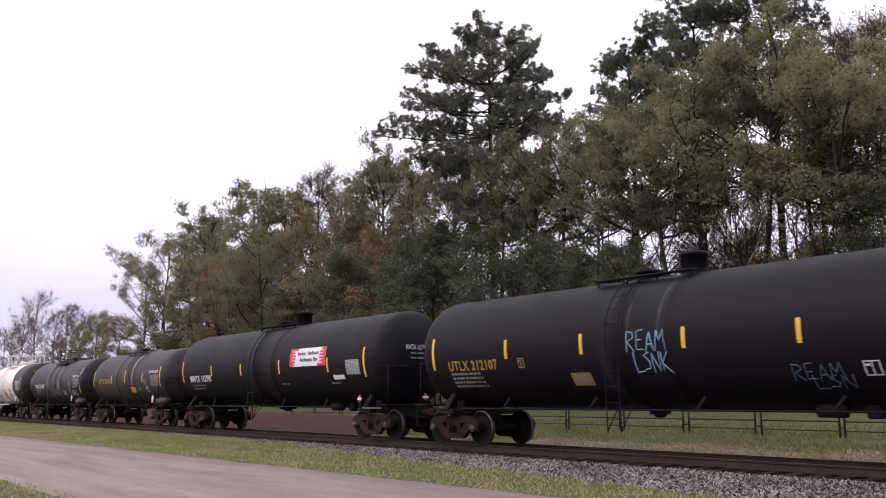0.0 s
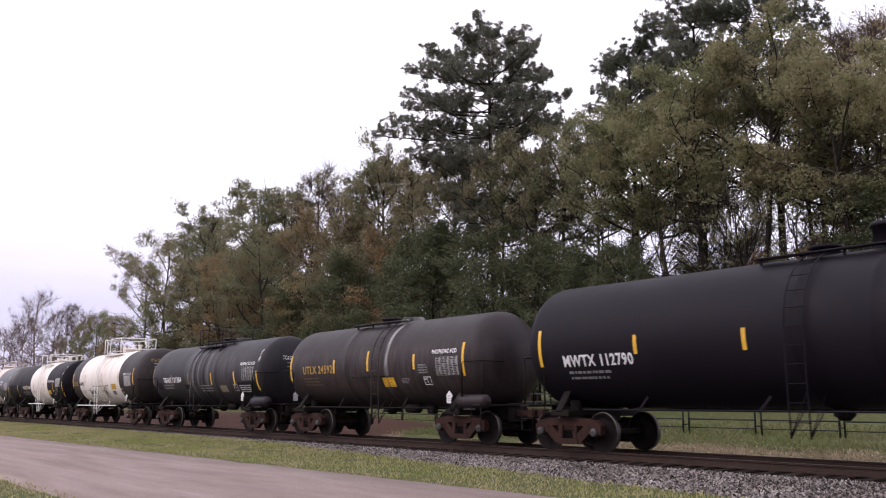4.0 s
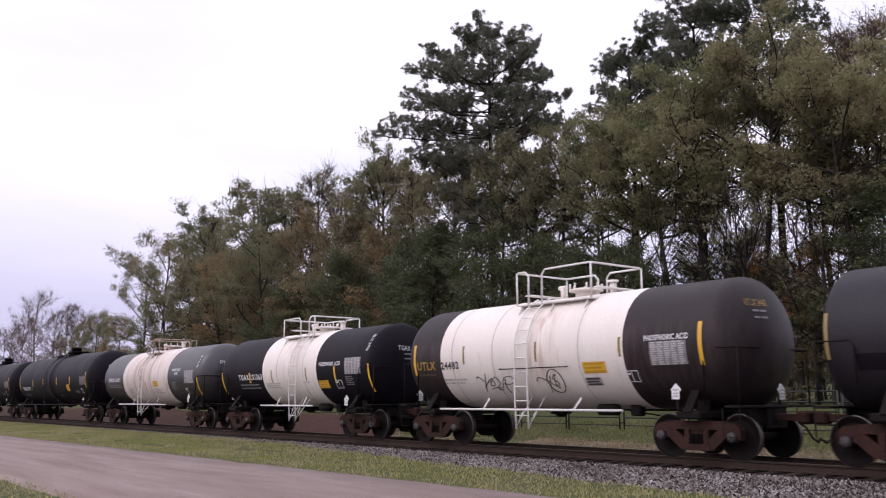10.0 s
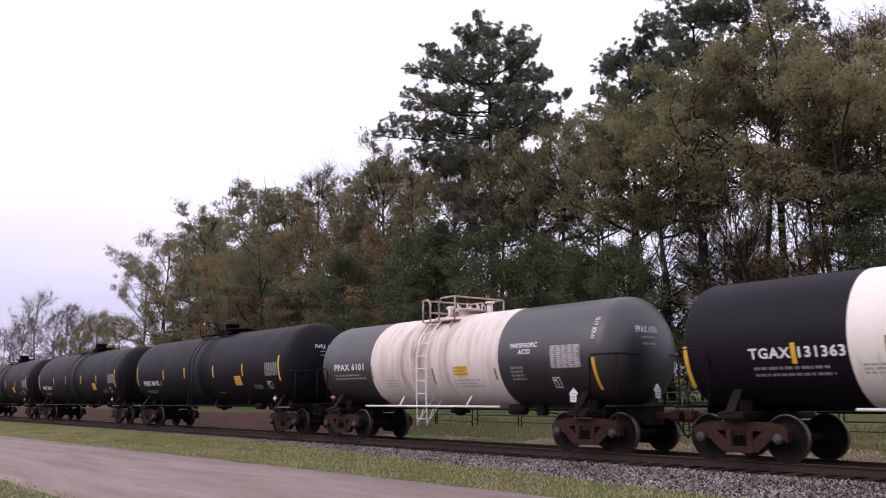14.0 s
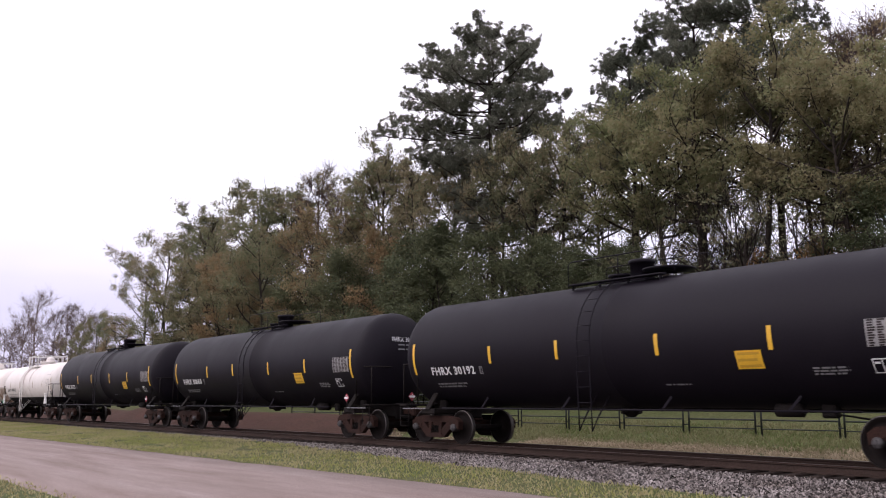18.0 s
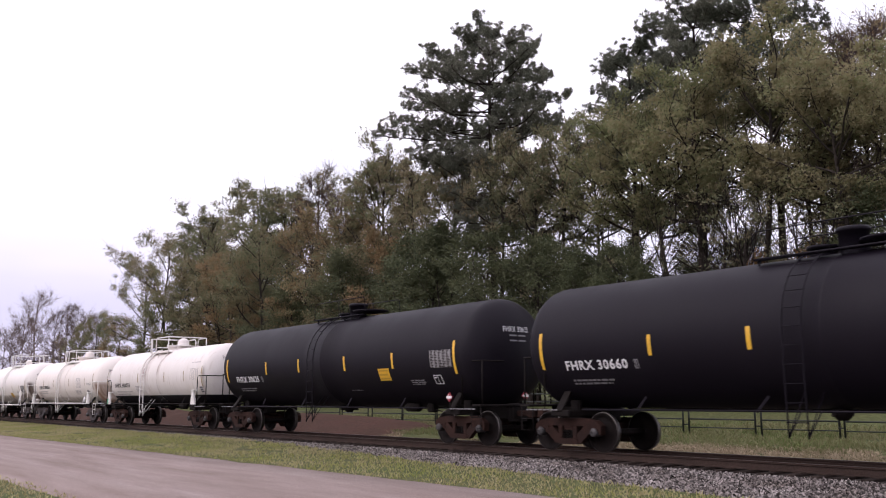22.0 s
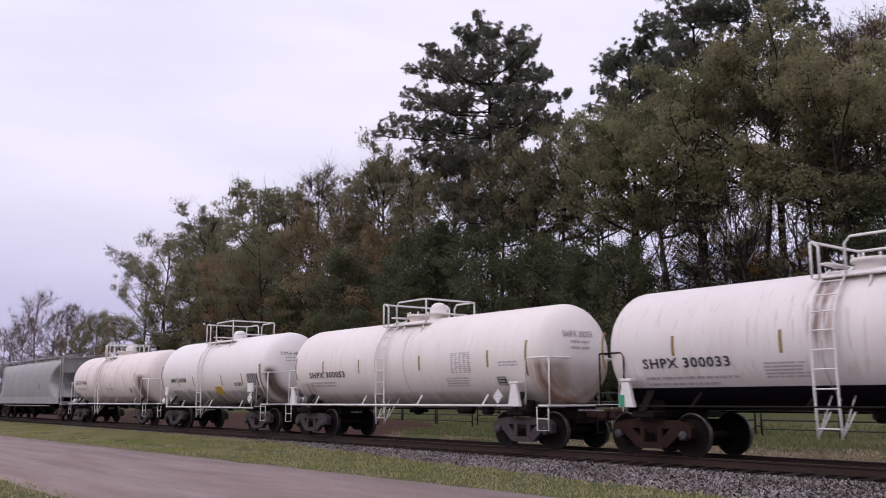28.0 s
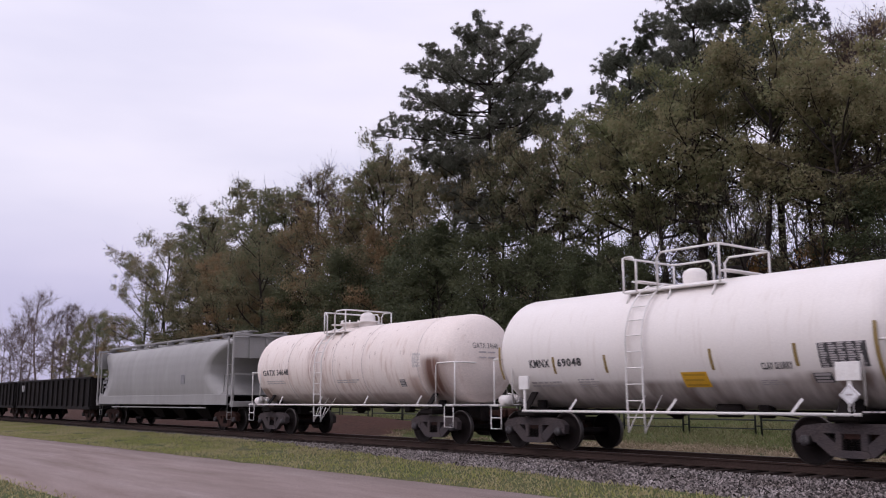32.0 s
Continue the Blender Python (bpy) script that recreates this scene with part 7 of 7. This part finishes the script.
pen_tag(acid_c, -0.12, 0.82, -0.83, -0.33, (
    tuple((0.69 + 0.29 * math.cos(k * 0.45), 0.52 + 0.47 * math.sin(k * 0.45)) for k in range(16)),
    ((0.0, 0.55), (0.1, 0.7), (0.35, 0.6), (0.75, 0.25)), ((0.55, 0.75), (0.45, 0.4), (0.35, 0.05)),
    ((0.72, 0.8), (0.62, 0.65), (0.75, 0.5), (0.78, 0.38), (0.66, 0.42), (0.7, 0.7), (0.78, 0.8))))
head_text(acid_c, 6.600, -0.76, -0.18, 3.16, 3.31, "UTLX 24482", "ink_yellow")
placard(acid_c, 4.33, 1.43, "ink_white")
placard(acid_c, 5.80, 1.42, "ink_white", y=0.17, end=True)
grab_line(acid_c, -1.33, 1.10, -0.290)
weld_line(acid_c, -3.3, -1.6, 1.5)
weld_line(acid_d, -0.7, 1.25)
weld_line(white_a, -0.9, 0.8)
weld_line(white_b, -1.0, 0.55)
weld_line(white_d, -3.3, -0.2, 1.6, 4.6)
strip(acid_d, -5.41, -0.687, -0.022)
strip(acid_d, -2.94, -0.347, -0.048)
strip(acid_d, -1.13, -0.369, -0.017, "dull_yellow")
strip(acid_d, 1.44, -0.347, 0.010, "dull_yellow")
strip(acid_d, 3.38, -0.361, -0.003)
strip(acid_d, 5.45, -0.692, 0.008)
text(acid_d, -3.90, -1.90, -0.262, -0.100, "TGAX 131363", "ink_white")
small_print(acid_d, -3.85, -2.03, -0.556, -0.352, 2, "ink_dim")
small_print(acid_d, -1.63, -0.51, -0.537, -0.361, 3, "ink_grey")
small_print(acid_d, 1.14, 1.66, -0.402, -0.352, 1, "ink_grey")
text(acid_d, 2.39, 3.77, 0.010, 0.110, "PHOSPHORIC ACID", "ink_white")
panel(acid_d, 2.23, 2.88, -0.555, -0.346, "yellow")
table(acid_d, 4.02, 4.99, -0.213, 0.181, "ink_dim")
small_print(acid_d, 4.02, 4.49, -0.495, -0.253, 5, "ink_dim")
frame_box(acid_d, 3.34, 3.74, -0.568, -0.343, "ink_white")
ring_text(acid_d, 5.40, 0.312, 0.778, "TGAX 131363")
head_text(acid_d, 6.500, -0.40, 0.62, 2.81, 2.97, "TGAX 131363", head=0.45)
placard(acid_d, 4.34, 1.26, "ink_white")
placard(acid_d, 5.70, 1.41, "ink_white", y=0.52, end=True)
strip(acid_e, -3.28, -0.353, -0.052, "dull_yellow")
strip(acid_e, -0.14, -0.531, -0.171, "dull_yellow")
strip(acid_e, 2.57, -0.454, -0.227, "dull_yellow")
strip(acid_e, 6.09, -0.718, -0.110)
text(acid_e, -5.50, -3.72, -0.133, 0.026, "PPAX 6101", "ink_white")
small_print(acid_e, -5.50, -3.47, -0.365, -0.208, 2, "ink_dim")
small_print(acid_e, -2.57, -1.93, -0.583, -0.378, 3, "ink_grey")
panel(acid_e, 0.81, 1.43, -0.341, -0.153, "yellow")
small_print(acid_e, 0.73, 1.97, -0.625, -0.414, 3, "ink_grey")
text(acid_e, 3.23, 4.22, 0.130, 0.225, "PHOSPHORIC", "ink_white")
text(acid_e, 3.53, 3.98, 0.010, 0.105, "ACID", "ink_white")
small_print(acid_e, 3.19, 3.76, -0.496, -0.196, 4, "ink_dim")
table(acid_e, 4.67, 5.69, -0.272, 0.138, "ink_dim")
frame_box(acid_e, 4.62, 4.87, -0.656, -0.441, "ink_white")
ring_text(acid_e, 6.19, 0.212, 0.621, "PPAX 6101")
head_text(acid_e, 7.600, -0.60, 0.05, 2.79, 2.95, "PPAX 6101")
placard(acid_e, 5.54, 1.37, "ink_white")
placard(acid_e, 6.80, 1.46, "ink_white", y=0.09, end=True)
strip(white_a, -6.26, -0.325, 0.304, "dull_yellow")
strip(white_a, -4.27, -0.151, 0.159, "dull_yellow")
strip(white_a, -1.72, -0.184, 0.146, "dull_yellow")
strip(white_a, 1.75, -0.200, 0.122, "dull_yellow")
strip(white_a, 4.08, -0.202, 0.120, "dull_yellow")
strip(white_a, 6.05, -0.430, 0.246, "dull_yellow")
text(white_a, -5.13, -2.89, -0.347, -0.183, "SHPX 300033", "ink_black")
small_print(white_a, -5.13, -2.69, -0.682, -0.460, 2, "ink_grey")
small_print(white_a, -2.16, -1.11, -0.560, -0.297, 5, "ink_grey")
table(white_a, 4.76, 5.78, -0.175, 0.198, "ink_grey")
small_print(white_a, 4.80, 5.91, 0.365, 0.425, 1, "ink_grey")
panel(white_a, 5.65, 5.99, -0.608, -0.390, "ink_grey")
small_print(white_a, -2.11, -1.33, -0.508, -0.299, 4, "ink_grey")
head_text(white_a, 7.275, -0.57, 0.39, 3.00, 3.15, "SHPX 300033", "ink_black")
strip(white_b, -6.05, -0.327, 0.252, "dull_yellow")
strip(white_b, -4.16, -0.180, 0.128, "dull_yellow")
strip(white_b, -1.93, -0.206, 0.112, "dull_yellow")
strip(white_b, 1.34, -0.204, 0.110, "dull_yellow")
strip(white_b, 4.41, -0.197, 0.132, "dull_yellow")
strip(white_b, 5.90, -0.393, 0.276, "dull_yellow")
text(white_b, -5.11, -2.80, -0.287, -0.135, "SHPX 300053", "ink_black")
small_print(white_b, -5.08, -3.08, -0.534, -0.371, 2, "ink_grey")
table(white_b, 2.79, 3.74, -0.298, 0.127, "ink_grey")
small_print(white_b, 2.50, 3.63, -0.593, -0.372, 4, "ink_grey")
small_print(white_b, 4.83, 5.63, -0.203, -0.087, 2, "ink_grey")
panel(white_b, 4.67, 5.02, -0.583, -0.396, "ink_black")
head_text(white_b, 7.500, -0.74, 0.22, 2.81, 2.97, "SHPX 300053", "ink_black")
strip(white_c, -5.03, -0.500, 0.101, "dull_yellow")
strip(white_c, -3.09, -0.422, -0.125, "dull_yellow")
strip(white_c, -1.43, -0.432, -0.134, "dull_yellow")
strip(white_c, 1.45, -0.442, -0.126, "dull_yellow")
strip(white_c, 3.35, -0.425, -0.112, "dull_yellow")
strip(white_c, 4.93, -0.823, 0.113, "dull_yellow")
text(white_c, -3.94, -3.23, -0.297, -0.161, "KMNX", "ink_black")
text(white_c, -2.96, -2.17, -0.301, -0.156, "69048", "ink_black")
small_print(white_c, -4.07, -2.99, -0.683, -0.550, 2, "ink_grey")
small_print(white_c, -2.44, -1.76, -0.709, -0.519, 4, "ink_grey")
panel(white_c, 0.60, 1.25, -0.732, -0.463, "yellow")
text(white_c, 2.57, 3.25, -0.460, -0.355, "CLAY SLURRY", "ink_black")
small_print(white_c, 2.45, 2.94, -0.721, -0.617, 3, "ink_grey")
table(white_c, 3.81, 4.74, -0.458, -0.126, "ink_black")
panel(white_c, 3.59, 3.97, -0.687, -0.530, "ink_black")
text(white_d, -5.25, -3.28, -0.182, -0.024, "GATX 34648", "ink_black")
small_print(white_d, -5.03, -3.49, -0.428, -0.311, 2, "ink_grey")
small_print(white_d, -0.05, 1.39, -0.457, -0.350, 2, "ink_grey")
panel(white_d, 3.54, 3.83, -0.574, -0.403, "ink_black")
table(white_d, 4.33, 4.74, -0.146, 0.169, "ink_grey")
head_text(white_d, 7.100, -0.65, 0.24, 2.69, 2.85, "GATX 34648", "ink_black")


def fuel_marks(car, number):
    strip(car, -7.35, -0.409, 0.184)
    strip(car, -3.98, -0.253, 0.046)
    strip(car, -1.51, -0.240, 0.061)
    strip(car, 1.53, -0.257, 0.049)
    strip(car, 4.27, -0.257, 0.051)
    strip(car, 7.27, -0.414, 0.197)
    text(car, -6.58, -4.67, -0.432, -0.272, number, "ink_white")
    frame_box(car, -4.48, -4.36, -0.437, -0.294, "ink_dim")
    small_print(car, -6.51, -5.05, -0.701, -0.579, 2, "ink_dim")
    panel(car, 3.45, 4.04, -0.502, -0.248, "yellow")
    small_print(car, 1.47, 2.22, -0.745, -0.700, 1, "ink_dim")
    table(car, 6.16, 7.13, -0.279, 0.043, "ink_white")
    small_print(car, 5.02, 5.79, -0.625, -0.498, 3, "ink_dim")
    frame_box(car, 6.17, 6.53, -0.614, -0.421, "ink_white")
    head_text(car, 9.050, -0.54, 0.36, 3.10, 3.25, number)
    placard(car, 6.99, 1.30)
    placard(car, 8.25, 1.34, "red", y=0.26, end=True)
    sill_stencil(car, 6.97, 8.03)
    sill_stencil(car, -8.0, -7.0)


fuel_marks(fuel_a, "FHRX 30192")
fuel_marks(fuel_b, "FHRX 30660")
fuel_marks(fuel_c, "FHRX 30625")
strip(ethanol_a, 7.25, -0.40, 0.22)
table(ethanol_a, 6.1, 7.0, -0.30, 0.02, "ink_dim")
placard(ethanol_a, 6.95, 1.30)
placard(white_b, 4.92, 1.31, "diamond")
placard(white_c, 4.44, 1.30, "diamond", y=-1.56)
placard(white_c, 5.45, 1.51, "diamond", y=0.84, end=True)
sill_stencil(white_c, 4.6, 5.6, -1.44, 1.0, "ink_grey")
sill_stencil(ethanol_b, 7.0, 8.1)
sill_stencil(white_a, 5.6, 6.6)
sill_stencil(white_a, -7.0, -6.2)
head_text(white_c, 6.25, -0.75, 0.10, 2.95, 3.08, "KMNX 69048", "ink_black")


# ---- everything that moves ----
def motions():
    times = sorted({1.0 * k for k in range(33)} | {17.7, 17.95})
    for c in CARS:
        walk(c, [(t, pose(c["place"] + shift(t), 0, 0)) for t in times])
        del c["place"]
    steps = [0.1 * k for k in range(321)]
    spin = [math.degrees(shift(t) / WHEEL_R) for t in steps]
    for w in WHEELS:
        x = w.matrix_basis.translation.x
        walk(w, [(t, pose(x, 0, WHEEL_R, 0, a % 360, 0)) for t, a in zip(steps, spin)])


motions()
